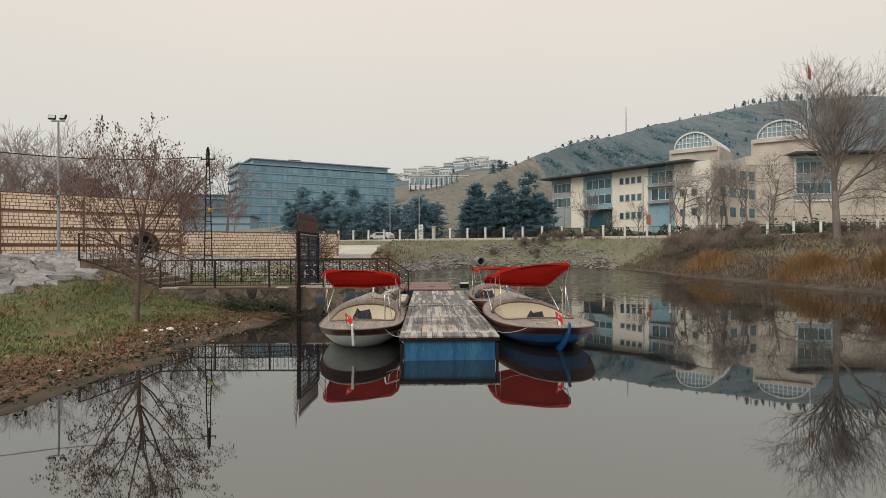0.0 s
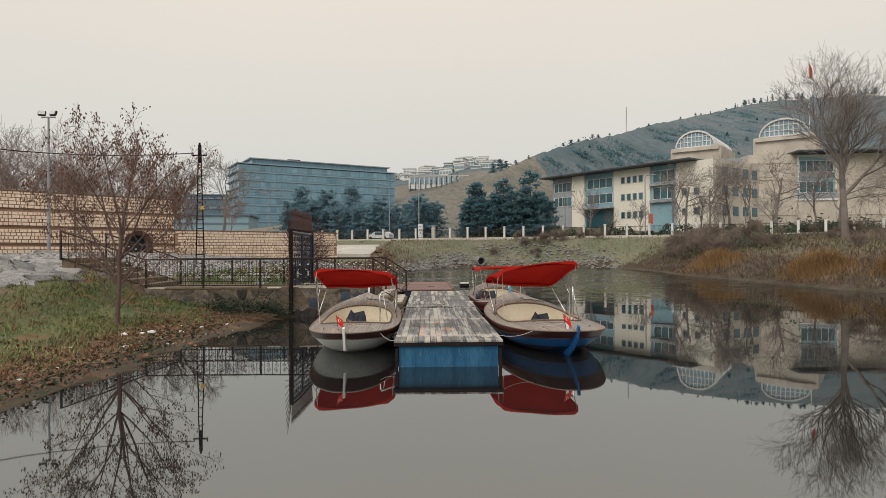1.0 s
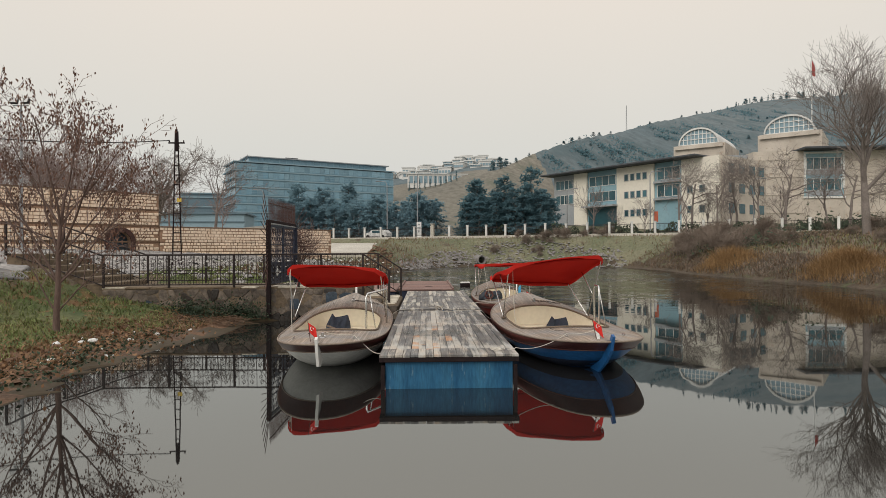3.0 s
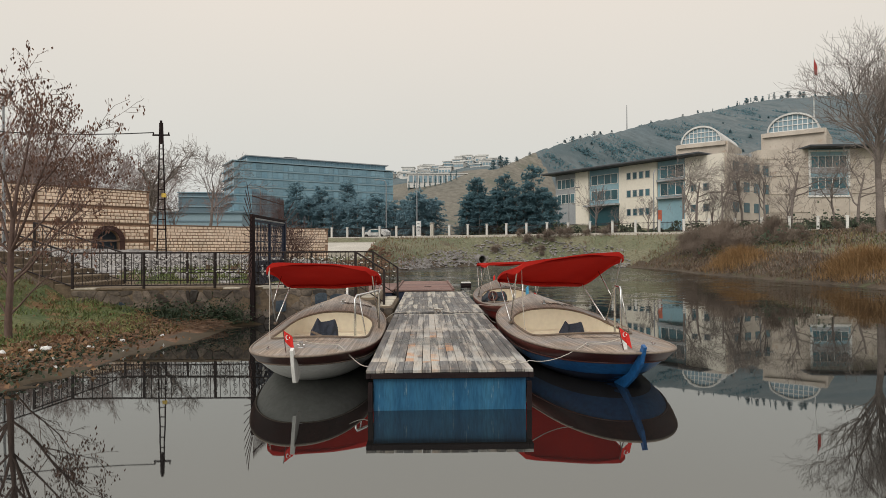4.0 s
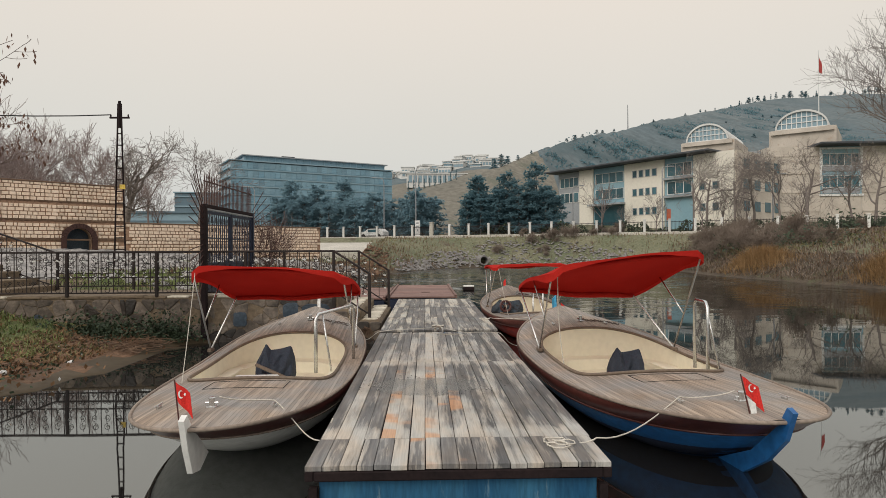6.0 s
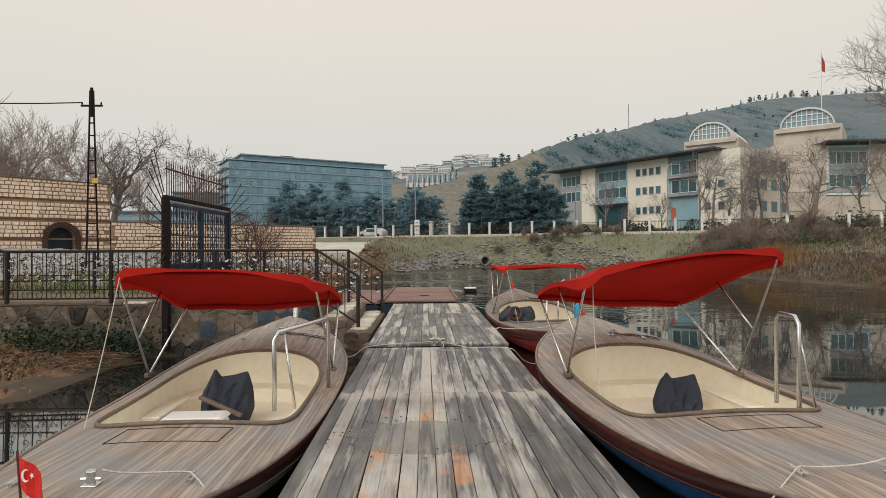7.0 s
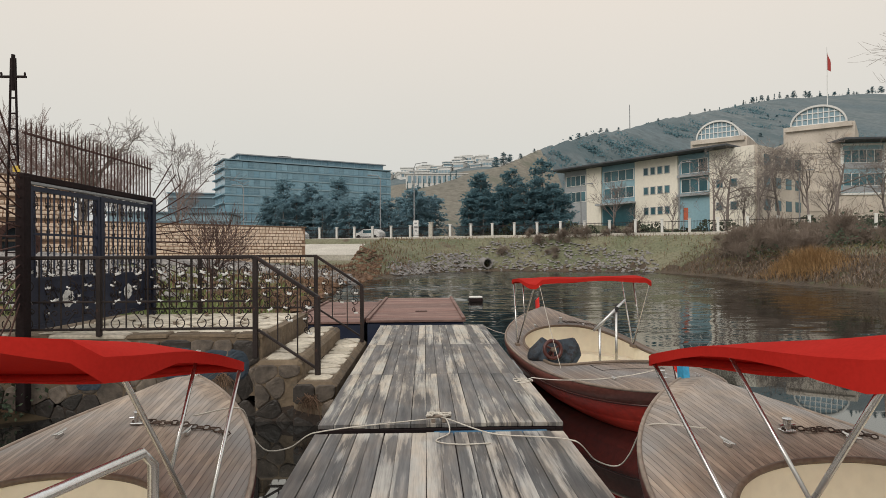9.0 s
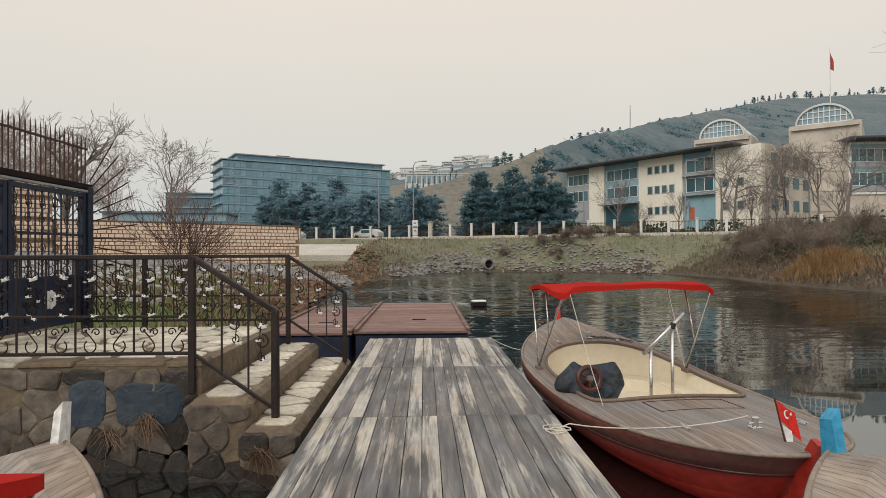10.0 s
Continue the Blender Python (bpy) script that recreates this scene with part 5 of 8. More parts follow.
    def cloth(u, v, lift=0.0):
        s_, t_ = 2 * u - 1, 2 * v - 1
        pull = 1 - 0.075 * abs(s_ * t_) ** 5
        u, v = 0.5 + 0.5 * s_ * pull, 0.5 + 0.5 * t_ * pull
        a, f = ap.lerp(as_, u), fp.lerp(fs_, u)
        p = a.lerp(f, v)
        p.z += 0.015 * (1 - (2 * u - 1) ** 2) + 0.012 * math.sin(math.pi * v) - 0.03 * v ** 6 + 0.006 * math.sin(13 * u + 5 * v) + 0.007 * math.sin(5 * u - 9 * v) + 0.016 * v * v * math.sin(7 * u + 1.2) - 0.07 * max(0, (abs(s_) - 0.84) / 0.16) ** 1.5 * max(0, 1 - 1.6 * v) + lift
        return p

    sh = Shape()
    top = [cloth(i / nu, j / nv) for j in range(nv + 1) for i in range(nu + 1)]
    low = [p - Vector((0, 0, 0.008)) for p in top]
    kk = len(top)
    fs = []
    for j in range(nv):
        for i in range(nu):
            q = (j * (nu + 1) + i, j * (nu + 1) + i + 1, (j + 1) * (nu + 1) + i + 1, (j + 1) * (nu + 1) + i)
            fs += [q, tuple(kk + t for t in q[::-1])]
    rimi = [i for i in range(nu + 1)] + [j * (nu + 1) + nu for j in range(1, nu + 1 - (nu - nv))] + [nv * (nu + 1) + i for i in range(nu - 1, -1, -1)] + [j * (nu + 1) for j in range(nv - 1, 0, -1)]
    drop = [Vector(low[i]) - Vector((0, 0, (hem if i <= nu else 0.045) + 0.006 * math.sin(0.7 * t) + (0.075 if hem < 0.03 else 0.012) * max(0, 1 - 3.2 * math.hypot(min(i % (nu + 1), nu - i % (nu + 1)) / nu, (i // (nu + 1)) / nv)))) for t, i in enumerate(rimi)]
    sh.add(top + low, fs)
    q = len(rimi)
    sh.add([top[i] for i in rimi] + drop, [(t, q + t, q + (t + 1) % q, (t + 1) % q) for t in range(q)])
    part("canopy", sh, RED_CLOTH, th, "faded red canvas sun canopy", smooth=True)
    for nm, v in (("aft_bow", 0.06), ("forward_bow", 0.95)):
        pts = [bp] + [cloth(u, v, -0.035) for u in (0.02, 0.08, 0.2, 0.35, 0.5, 0.65, 0.8, 0.92, 0.98)] + [bs]
        bow = part(nm, Shape().tube(pts, 0.0125, 7), STEEL, th, smooth=True)
        part("sleeve", Shape().tube([cloth(u, v, -0.035) for u in (0.02, 0.1, 0.2, 0.35, 0.5, 0.65, 0.8, 0.9, 0.98)], 0.022, 8), RED_CLOTH, bow, "red canvas sleeve round the tube", smooth=True)
    for number, (side, base) in enumerate(((0.04, bp), (0.96, bs))):
        mid = base.lerp(cloth(side, 0.06, -0.035), 0.40)
        part("brace", Shape().tube([mid, cloth(side, 0.55, -0.03)], 0.010, 6), STEEL, th, smooth=True)
        part("pivot_block", Shape().box(base - Vector((0, 0, 0.005)), (0.06, 0.14, 0.05), bevel=0.01), COAMING, th)
        if number not in guys:
            continue
        k = cloth(side, 0.0, -0.06)
        e = Vector((math.copysign(min(0.86, half_beam(0.2, beam) - 0.1), k.x), length * (0.17 if number else 0.31), sheer(0.2) + 0.02))
        part("guy_line", Shape().tube([k.lerp(e, t) - Vector((0, 0, 0.03 * math.sin(math.pi * t))) for t in (0, 0.25, 0.5, 0.75, 1)], 0.004, 4), ROPE, th)
    if hoop:
        a, c = (inv @ Vector(q) for q in hoop)
        d = (c - a).normalized()
        pts = [Vector((a.x, a.y, 0.42)), a - Vector((0, 0, 0.06)), a + d * 0.05, c - d * 0.05, c - Vector((0, 0, 0.06)), Vector((c.x, c.y, 0.42))]
        part("hand_hoop", Shape().tube(pts, 0.021, 8), STEEL, th, smooth=True)
        m0 = a.lerp(c, 0.16)
        part("hoop_strut", Shape().tube([m0, Vector((m0.x + 0.12, m0.y - 0.1, 0.43))], 0.012, 6), STEEL, th, smooth=True)

    # stern flag
    fl = thing("flag", "small red flag with white marks on a short staff", "flag", "stern flags", m=place @ pose(flag_x, 0.22, sheer(0) - 0.05, -8, -9, 0) @ Matrix.Diagonal((0.62, 0.8, 0.95, 1)))
    part("staff", Shape().tube([(0, 0, 0), (0, 0, 0.42)], 0.009, 6), MAROON, fl)
    part_cloth = Shape()
    cols = [(0.012 + 0.025 * k, -0.005 - 0.016 * math.sin(k * 1.1), 0.40 - 0.016 * k, 0.24 - 0.024 * k) for k in range(8)]
    vs = [(x, y, z) for x, y, z0, z1 in cols for z in (z0, z1)] + [(x, y + 0.004, z) for x, y, z0, z1 in cols for z in (z0, z1)]
    fs = []
    for k in range(7):
        a = 2 * k
        fs += [(a, a + 2, a + 3, a + 1), (16 + a + 1, 16 + a + 3, 16 + a + 2, 16 + a)]
    part_cloth.add(vs, fs)
    part("cloth", part_cloth, FLAG_RED, fl)
    moon = Shape()
    pts = [(0.075 + 0.034 * math.cos(t), 0.29 + 0.034 * math.sin(t)) for t in np.linspace(0.7, 5.6, 12)]
    pts2 = [(0.086 + 0.026 * math.cos(t), 0.29 + 0.026 * math.sin(t)) for t in np.linspace(5.3, 1.0, 12)]
    ring_pts = pts + pts2
    moon.add([(x, -0.030, z) for x, z in ring_pts], [(j, j + 1, 22 - j, 23 - j) for j in range(11)])
    moon.add([(0.125 + rr * math.cos(t), -0.030, 0.285 + rr * math.sin(t)) for t, rr in [(math.pi * k / 5, 0.018 if k % 2 else 0.008) for k in range(10)]], [tuple(range(10))])
    part("badge", moon, WHITE_PAINT, fl)
    if flag_badge:
        sh = Shape()
        sh.add([(0.012, -0.008, 0.22), (0.10, -0.015, 0.16), (0.08, -0.01, 0.02), (0.02, -0.006, 0.05), (0.012, -0.004, 0.22), (0.10, -0.011, 0.16), (0.08, -0.006, 0.02), (0.02, -0.002, 0.05)],
               [(0, 1, 2, 3), (7, 6, 5, 4), (0, 4, 5, 1), (1, 5, 6, 2), (2, 6, 7, 3), (3, 7, 4, 0)])
        part("pennant", sh, WHITE_PAINT, fl, "small white pennant")
    return th, place, length


boat_w, place_w, len_w = boat("white launch with maroon strake, planked deck and red canopy", (-1.563, 13.156), (-1.689, 19.694), HULL_WHITE, HULL_WHITE, WHITE_PAINT, DECK_TAN,
                              ((-2.78, 16.22, 1.69), (-0.76, 16.44, 1.61), (-2.70, 18.0, 1.18), (-0.72, 18.15, 1.21)),
                              ((-2.75, 17.12, 0.50), (-0.76, 17.30, 0.50)), ((-1.05, 15.78, 1.11), (-0.70, 16.60, 1.155)), (2.03, 4.60, 0.81), False, beam=2.05, flag_x=-0.12, rake=1.95)
boat_b, place_b, len_b = boat("blue launch with maroon strake, planked deck and red canopy", (3.06, 13.142), (2.55, 19.331), HULL_BLUE, HULL_BLUE, LIGHT_BLUE, DECK_TAN,
                              ((1.76, 15.88, 1.65), (3.90, 16.12, 1.89), (1.62, 17.88, 1.295), (3.52, 18.0, 1.14)),
                              ((1.80, 16.75, 0.52), (3.63, 16.72, 0.52)), ((3.53, 15.50, 1.24), (3.53, 15.84, 1.25)), (2.18, 4.58, 0.90), True, beam=2.29, guys=(), flag_x=-0.16)
boat_r, place_r, len_r = boat("red launch with varnished strake, worn deck and red canopy", (3.02, 20.22), (2.50, 25.80), HULL_RED, HULL_RED, FLAG_RED, DECK_GREY,
                              ((1.85, 22.65, 1.52), (3.66, 22.78, 1.55), (1.72, 24.2, 1.48), (3.64, 24.2, 1.51)),
                              ((1.78, 23.6, 0.50), (3.50, 23.35, 0.50)), None, (1.84, 4.15, 0.84), True, beam=2.08, flag_x=-0.02, hem=0.045, rake=0.75)


inv_r = place_r.inverted()
for x, y, top in ((2.70, 22.33, 0.90), (2.93, 22.35, 1.10)):
    part("cockpit_post", Shape().tube([inv_r @ Vector((x, y, 0.12)), inv_r @ Vector((x, y, top))], 0.017, 7), STEEL, boat_r, smooth=True)
part("slanting_tube", Shape().tube([inv_r @ Vector((2.61, 22.30, 0.86)), inv_r @ Vector((3.06, 22.36, 1.27))], 0.020, 7), STEEL, boat_r, smooth=True)
part("clamp", Shape().tube([inv_r @ Vector((2.92, 22.34, 1.12)), inv_r @ Vector((2.945, 22.345, 1.17))], 0.030, 8), RUBBER, boat_r)


def cover(name, label, at, size, seed, turn=0.0, mirror=1):
    """A canvas cover pulled over something: a limp bag with one peaked corner, a dip and folds."""
    r = random.Random(seed)
    th = thing(name, label, "cover", m=Matrix.Translation(at) @ Matrix.Rotation(turn, 4, "Z"))
    nu_, nv_ = 26, 14
    ph = [r.uniform(0, 6.28) for _ in range(6)]
    sh_ = Shape()
    for side in (-1, 1):
        vs = []
        for j in range(nv_ + 1):
            v = j / nv_
            for i in range(nu_ + 1):
                u = 2 * i / nu_ - 1
                top = float(np.interp(mirror * u, (-1, -0.78, -0.5, -0.25, 0.3, 0.82, 1), (0.56, 0.74, 1.0, 0.84, 0.87, 0.93, 0.66)))
                wide = float(np.interp(v, (0, 0.4, 0.8, 1), (0.78, 1.0, 0.97, 0.93)))
                bulge = max(0, 1 - abs(u) ** 4) ** 0.5 * (1 - 0.985 * v ** 2.4)
                fold = 0.020 * math.sin(7 * u + 5 * v + ph[0]) + 0.012 * math.sin(13 * u - 8 * v + ph[1]) + 0.022 * abs(math.sin(4 * u - 6 * v + ph[2])) - 0.015 * abs(math.sin(9 * v + 3 * u + ph[3]))
                inside = min(1, 6 * (1 - abs(u))) * min(1, 0.15 + 5 * (1 - v))
                vs.append((size[0] / 2 * u * wide, side * (size[1] / 2 * bulge + fold * inside), size[2] * v * top))
        m1 = nu_ + 1
        fs = [(j * m1 + i, j * m1 + i + 1, (j + 1) * m1 + i + 1, (j + 1) * m1 + i) for j in range(nv_) for i in range(nu_)]
        sh_.add(vs, fs if side < 0 else [f[::-1] for f in fs])
    part("canvas", sh_, BLUE_TARP if name == "tarpaulin" else NAVY_CLOTH, th, smooth=False)
    return th


cover("helm_cover", "dark navy canvas cover over a helm seat", (-1.72, 16.59, 0.10), (0.53, 0.40, 0.56), 2, 0.1)
cover("helm_cover", "dark navy canvas cover with pointed corners", (2.96, 16.70, 0.08), (0.52, 0.36, 0.47), 4, 0.1)
cover("tarpaulin", "crumpled dark blue tarpaulin bundle on the boat's side bench", (2.16, 22.70, 0.36), (0.78, 0.44, 0.38), 5, 0.15)
box_w = thing("cool_box", "white plastic cool box in the cockpit", "box", m=pose(-1.85, 16.06, 0.105, 0, 0, 2) @ Matrix.Diagonal((0.92, 1, 0.66, 1)))
part("body", Shape().box((0, 0, 0.13), (0.60, 0.30, 0.26), bevel=0.03), PLASTIC, box_w)
part("lid", Shape().box((0, 0, 0.29), (0.62, 0.32, 0.09), bevel=0.04), PLASTIC, box_w)
wheel = thing("steering_wheel", "brown wooden steering wheel on a short column", "steering wheel", m=pose(2.08, 22.40, 0.60, 78, 0, 8))
part("wheel_rim", Shape().tube([(0.118 * math.cos(t), 0.118 * math.sin(t), 0) for t in np.linspace(0, 2 * math.pi, 25)[:-1]], 0.026, 8, closed=True), MAROON, wheel, smooth=True)
for k in range(3):
    t = 2 * math.pi * k / 3 + 0.5
    part("spoke", Shape().tube([(0, 0, 0), (0.13 * math.cos(t), 0.13 * math.sin(t), 0)], 0.013, 6), MAROON, wheel)
part("hub", Shape().tube([(0, 0, -0.02), (0, 0, 0.035)], 0.034, 10), COAMING, wheel)
part("column", Shape().tube([(0, 0, 0.03), (0, -0.12, -0.34)], 0.03, 8), MAROON, wheel)


def rope(label, pts, r=0.0058, sag=0.0, coil=None):
    """A mooring line that hangs between its points, with an optional loose coil at its end."""
    out = []
    knots = [Vector(p) for p in (pts[0], *pts, pts[-1])]
    for p0, a, b, p3 in zip(knots, knots[1:], knots[2:], knots[3:]):
        chord = (b - a).length
        ta, tb = ((b - p0).normalized() * chord * 0.8, (p3 - a).normalized() * chord * 0.8)
        for t in np.linspace(0, 1, 10)[:-1]:
            h = (2 * t ** 3 - 3 * t * t + 1) * a + (t ** 3 - 2 * t * t + t) * ta + (3 * t * t - 2 * t ** 3) * b + (t ** 3 - t * t) * tb
            out.append(h - Vector((0, 0, sag * 4 * t * (1 - t) * chord)))
    out.append(Vector(pts[-1]))
    if coil:
        c, k = Vector(pts[-1]), 0
        for k in range(30):
            t = k * 0.5
            rr = 0.04 + 0.08 * abs(math.sin(k * 0.37))
            out.append(c + Vector((coil * rr * math.cos(t), rr * 0.8 * math.sin(t) - 0.003 * k, 0.004 + 0.004 * (k % 3))))
    return tagged(part("mooring_rope", Shape().tube(out, r, 5), ROPE, smooth=True), label, "rope", "mooring ropes")


def on(pl, x, y, z):
    return tuple(pl @ Vector((x, y, z)))


cleat = thing("dock_cleat", "pale worn wooden cleat at the joint of the pontoons", "cleat", m=Matrix.Translation((0.47, 19.46, DECK + 0.015)))
part("crossbar", Shape().box((0, 0, 0.05), (0.22, 0.045, 0.03), bevel=0.01), RIM_WOOD, cleat)
for x in (-0.045, 0.045):
    part("foot", Shape().box((x, 0, 0.018), (0.035, 0.045, 0.04), bevel=0.006), RIM_WOOD, cleat)
turns = [Vector((0.47 + 0.10 * math.sin(0.61 * k) + 0.012 * math.sin(2.3 * k), 19.46 + 0.042 * math.sin(1.22 * k + 0.3), DECK + 0.082 + 0.012 * math.cos(1.9 * k))) for k in range(40)]
tagged(part("mooring_rope", Shape().tube(turns, 0.0075, 5), ROPE, smooth=True), "pale rope wound in turns round the dock cleat", "rope", "mooring ropes")
oar = thing("plank", "dark brown wooden plank leaning beside the helm cover", "plank", m=pose(-1.70, 16.30, 0.34, 0, 22, -8))
part("board", Shape().box((0, 0, 0), (0.46, 0.05, 0.035), bevel=0.006), COAMING, oar)
rope("pale rope from the white boat's stern to the pontoon", [on(place_w, 0.06, 0.62, 0.62), on(place_w, 0.5, 0.75, 0.55), (-0.62, 13.55, 0.30), (-0.52, 13.6, 0.47)], sag=0.06)
rope("pale rope from the blue boat's stern, coiled on the pontoon", [on(place_b, -0.06, 0.62, 0.62), on(place_b, -0.5, 0.75, 0.55), (1.52, 13.0, 0.46), (1.22, 12.95, 0.45)], sag=0.07, coil=1)
rope("pale rope from the white boat's bow to the pontoon joint", [on(place_w, 0.42, len_w - 1.25, 0.80), on(place_w, 0.61, len_w - 0.75, 0.715), (-1.02, 19.12, 0.45), (-0.94, 19.24, 0.30), (-0.75, 19.22, 0.33), (-0.55, 19.16, 0.462), (0.42, 19.44, 0.49), (0.52, 19.44, 0.50), (0.55, 19.15, 0.45), (0.44, 18.95, 0.447), (0.62, 18.86, 0.447), (0.86, 18.88, 0.447)], sag=0.0)
rope("pale rope from the blue boat's bow to the pontoon joint", [on(place_b, -0.50, len_b - 1.25, 0.78), (1.93, 18.48, 0.68), (1.90, 18.80, 0.36), (1.85, 18.95, 0.23), (1.68, 18.92, 0.29), (1.50, 18.86, 0.462), (0.9, 19.12, 0.448), (0.50, 19.44, 0.50), (0.40, 19.46, 0.51)], sag=0.0)
rope("pale rope from the red boat's stern to the pontoon", [on(place_r, -0.06, 0.62, 0.62), (1.60, 21.25, 0.46), (1.46, 21.15, 0.45)], sag=0.05, coil=1)
rope("thin pale cord hanging from the blue boat's canopy frame", [(1.94, 16.25, 1.58), (1.95, 16.20, 0.9), (2.00, 16.03, 0.32), (2.12, 15.95, 0.27)], r=0.006)
rope("thin rope from the red boat's bow to the pontoon end", [on(place_r, -0.42, len_r - 1.3, 0.70), (1.5, 26.55, 0.46), (0.7, 26.6, 0.45)], sag=0.08)


# ---- wrought iron railings with white leaves ----
def spiral(cx_, cz_, r0, turns, start, sense=1, shrink=0.75, n=14):
    return [(cx_ + r0 * (1 - shrink * k / n) * math.cos(start + sense * turns * 2 * math.pi * k / n), 0, cz_ + r0 * (1 - shrink * k / n) * math.sin(start + sense * turns * 2 * math.pi * k / n)) for k in range(n + 1)]


sh = Shape()
sh.tube(spiral(0.0, 0.76, 0.075, 1.3, -1.6), 0.0065, 4)
sh.tube(spiral(0.0, 0.58, 0.070, 1.3, 1.6, 1), 0.0065, 4)
sh.tube(spiral(0.0, 0.44, 0.045, 1.2, 1.6, -1), 0.006, 4)
sh.tube([(0.0, 0, 0.40), (0.02, 0, 0.63), (-0.01, 0, 0.86)], 0.005, 4)
SCROLL_UP = sh.data("scroll", BLACK_IRON)
sh = Shape()
sh.tube([(0.052 * math.cos(t), 0, 0.125 + 0.058 * math.sin(t)) for t in np.linspace(2.2, 7.2, 15)] + [(0.0, 0, 0.215), (-0.05, 0, 0.27)], 0.0065, 4)
sh.tube(spiral(0.055, 0.25, 0.04, 1.1, 3.3, -1), 0.006, 4)
sh.tube(spiral(-0.045, 0.27, 0.04, 1.1, 0.0, 1), 0.006, 4)
sh.box((0, 0, 0.058), (0.07, 0.02, 0.02))
SCROLL_LOW = sh.data("scroll", BLACK_IRON)


def leaf_shape(s):
    sh = Shape()
    out = [(0, 0), (0.5, 0.35), (1.1, 0.25), (0.75, -0.1), (0.95, -0.5), (0.3, -0.45), (-0.3, -0.5), (-0.9, -0.35), (-0.65, 0.0), (-1.0, 0.45), (-0.4, 0.35)]
    n = len(out)
    for y in (-0.012, 0.012):
        sh.add([(0, y * 1.6, 0)] + [(x * s, y, z * s) for x, z in out], [(0, 1 + j, 1 + (j + 1) % n) if y < 0 else (0, 1 + (j + 1) % n, 1 + j) for j in range(n)])
    return sh.data("leaf", WHITE_PAINT)


LEAVES = [leaf_shape(s) for s in (0.040, 0.034, 0.026)]


def railing(label, a, b, posts, lower=True, height=0.93, slope_post=None, seed=0, last_low=0.0):
    """A rail between two points on the floor, with posts at fractions of its run, bars, scrolls and leaves."""
    r = random.Random(seed)
    a, b = Vector(a), Vector(b)
    run = math.hypot(b.x - a.x, b.y - a.y)
    rise = b.z - a.z
    th = thing("railing", label, "railing", "landing railings", m=Matrix.Translation(a) @ Matrix.Rotation(math.atan2(b.y - a.y, b.x - a.x), 4, "Z"))
    sl = rise / run
    tilt = Matrix.Rotation(-math.atan(sl), 3, "Y")
    ln = math.hypot(run, rise)
    part("top_rail", Shape().box((run / 2, 0, rise / 2 + height), (ln + 0.05, 0.05, 0.045), tilt, bevel=0.008), BLACK_IRON, th)
    part("bottom_rail", Shape().box((run / 2, 0, rise / 2 + 0.055), (ln, 0.035, 0.03), tilt, bevel=0.005), BLACK_IRON, th)
    if lower:
        part("middle_rail", Shape().box((run / 2, 0, rise / 2 + 0.39), (ln, 0.03, 0.025), tilt, bevel=0.004), BLACK_IRON, th)
    for k, f in enumerate(posts):
        low = last_low if k == len(posts) - 1 else 0.0
        part("rail_post", Shape().box((0, 0, (height - low) / 2 - 0.01), (0.06, 0.06, height + low + 0.04), bevel=0.006), BLACK_IRON, th, m=Matrix.Translation((f * run, 0, f * rise)))
    n = max(2, round(run / 0.262))
    bar = Shape().box((0, 0, height / 2 + 0.03), (0.014, 0.014, height - 0.08)).data("bar", BLACK_IRON)
    for k in range(n):
        u = run * (k + 0.5) / n
        z = u * sl
        if k:
            part("bar", bar, None, th, m=Matrix.Translation((run * k / n, 0, run * k / n * sl)))
        flip = Matrix.Diagonal((1 if k % 2 else -1, 1, 1, 1))
        part("scroll", SCROLL_UP, None, th, m=Matrix.Translation((u, 0, z)) @ flip)
        if lower:
            part("scroll", SCROLL_LOW, None, th, m=Matrix.Translation((u, 0, z)) @ flip)
        for q, (dx, dz) in enumerate(((0.02, 0.74), (0.03, 0.40), (-0.03, 0.58))):
            part("leaf", LEAVES[q], None, th, m=pose(u + dx + r.uniform(-0.01, 0.01), 0, z + dz + r.uniform(-0.015, 0.015), 0, r.uniform(-25, 25), r.uniform(-20, 20)) @ flip)
    return th


railing("black wrought-iron railing with white leaves along the water", (-9.3, 21.76, 0.95), (-1.73, 21.76, 0.95), (0, 0.25, 0.5, 0.75, 1.0), seed=1, last_low=0.28)
railing("black wrought-iron railing with white leaves behind the walkway", (-9.3, 24.62, 0.95), (-1.50, 24.62, 0.95), (0, 0.25, 0.5, 0.75, 1.0), seed=2, last_low=0.25)
railing("sloping black wrought-iron handrail beside the steps", (-1.70, 21.76, 0.93), (-0.95, 21.64, 0.46), (1.0,), lower=False, seed=3)
railing("sloping black wrought-iron handrail beside the steps", (-1.47, 24.62, 0.93), (-0.72, 24.60, 0.44), (1.0,), lower=False, seed=4)
railing("sloping black iron railing climbing to the bank", (-9.34, 21.76, 0.95), (-12.1, 21.76, 1.92), (1.0,), lower=False, seed=5)
railing("sloping black iron railing climbing to the bank", (-9.34, 24.62, 0.95), (-12.1, 24.62, 1.92), (1.0,), lower=False, seed=6)


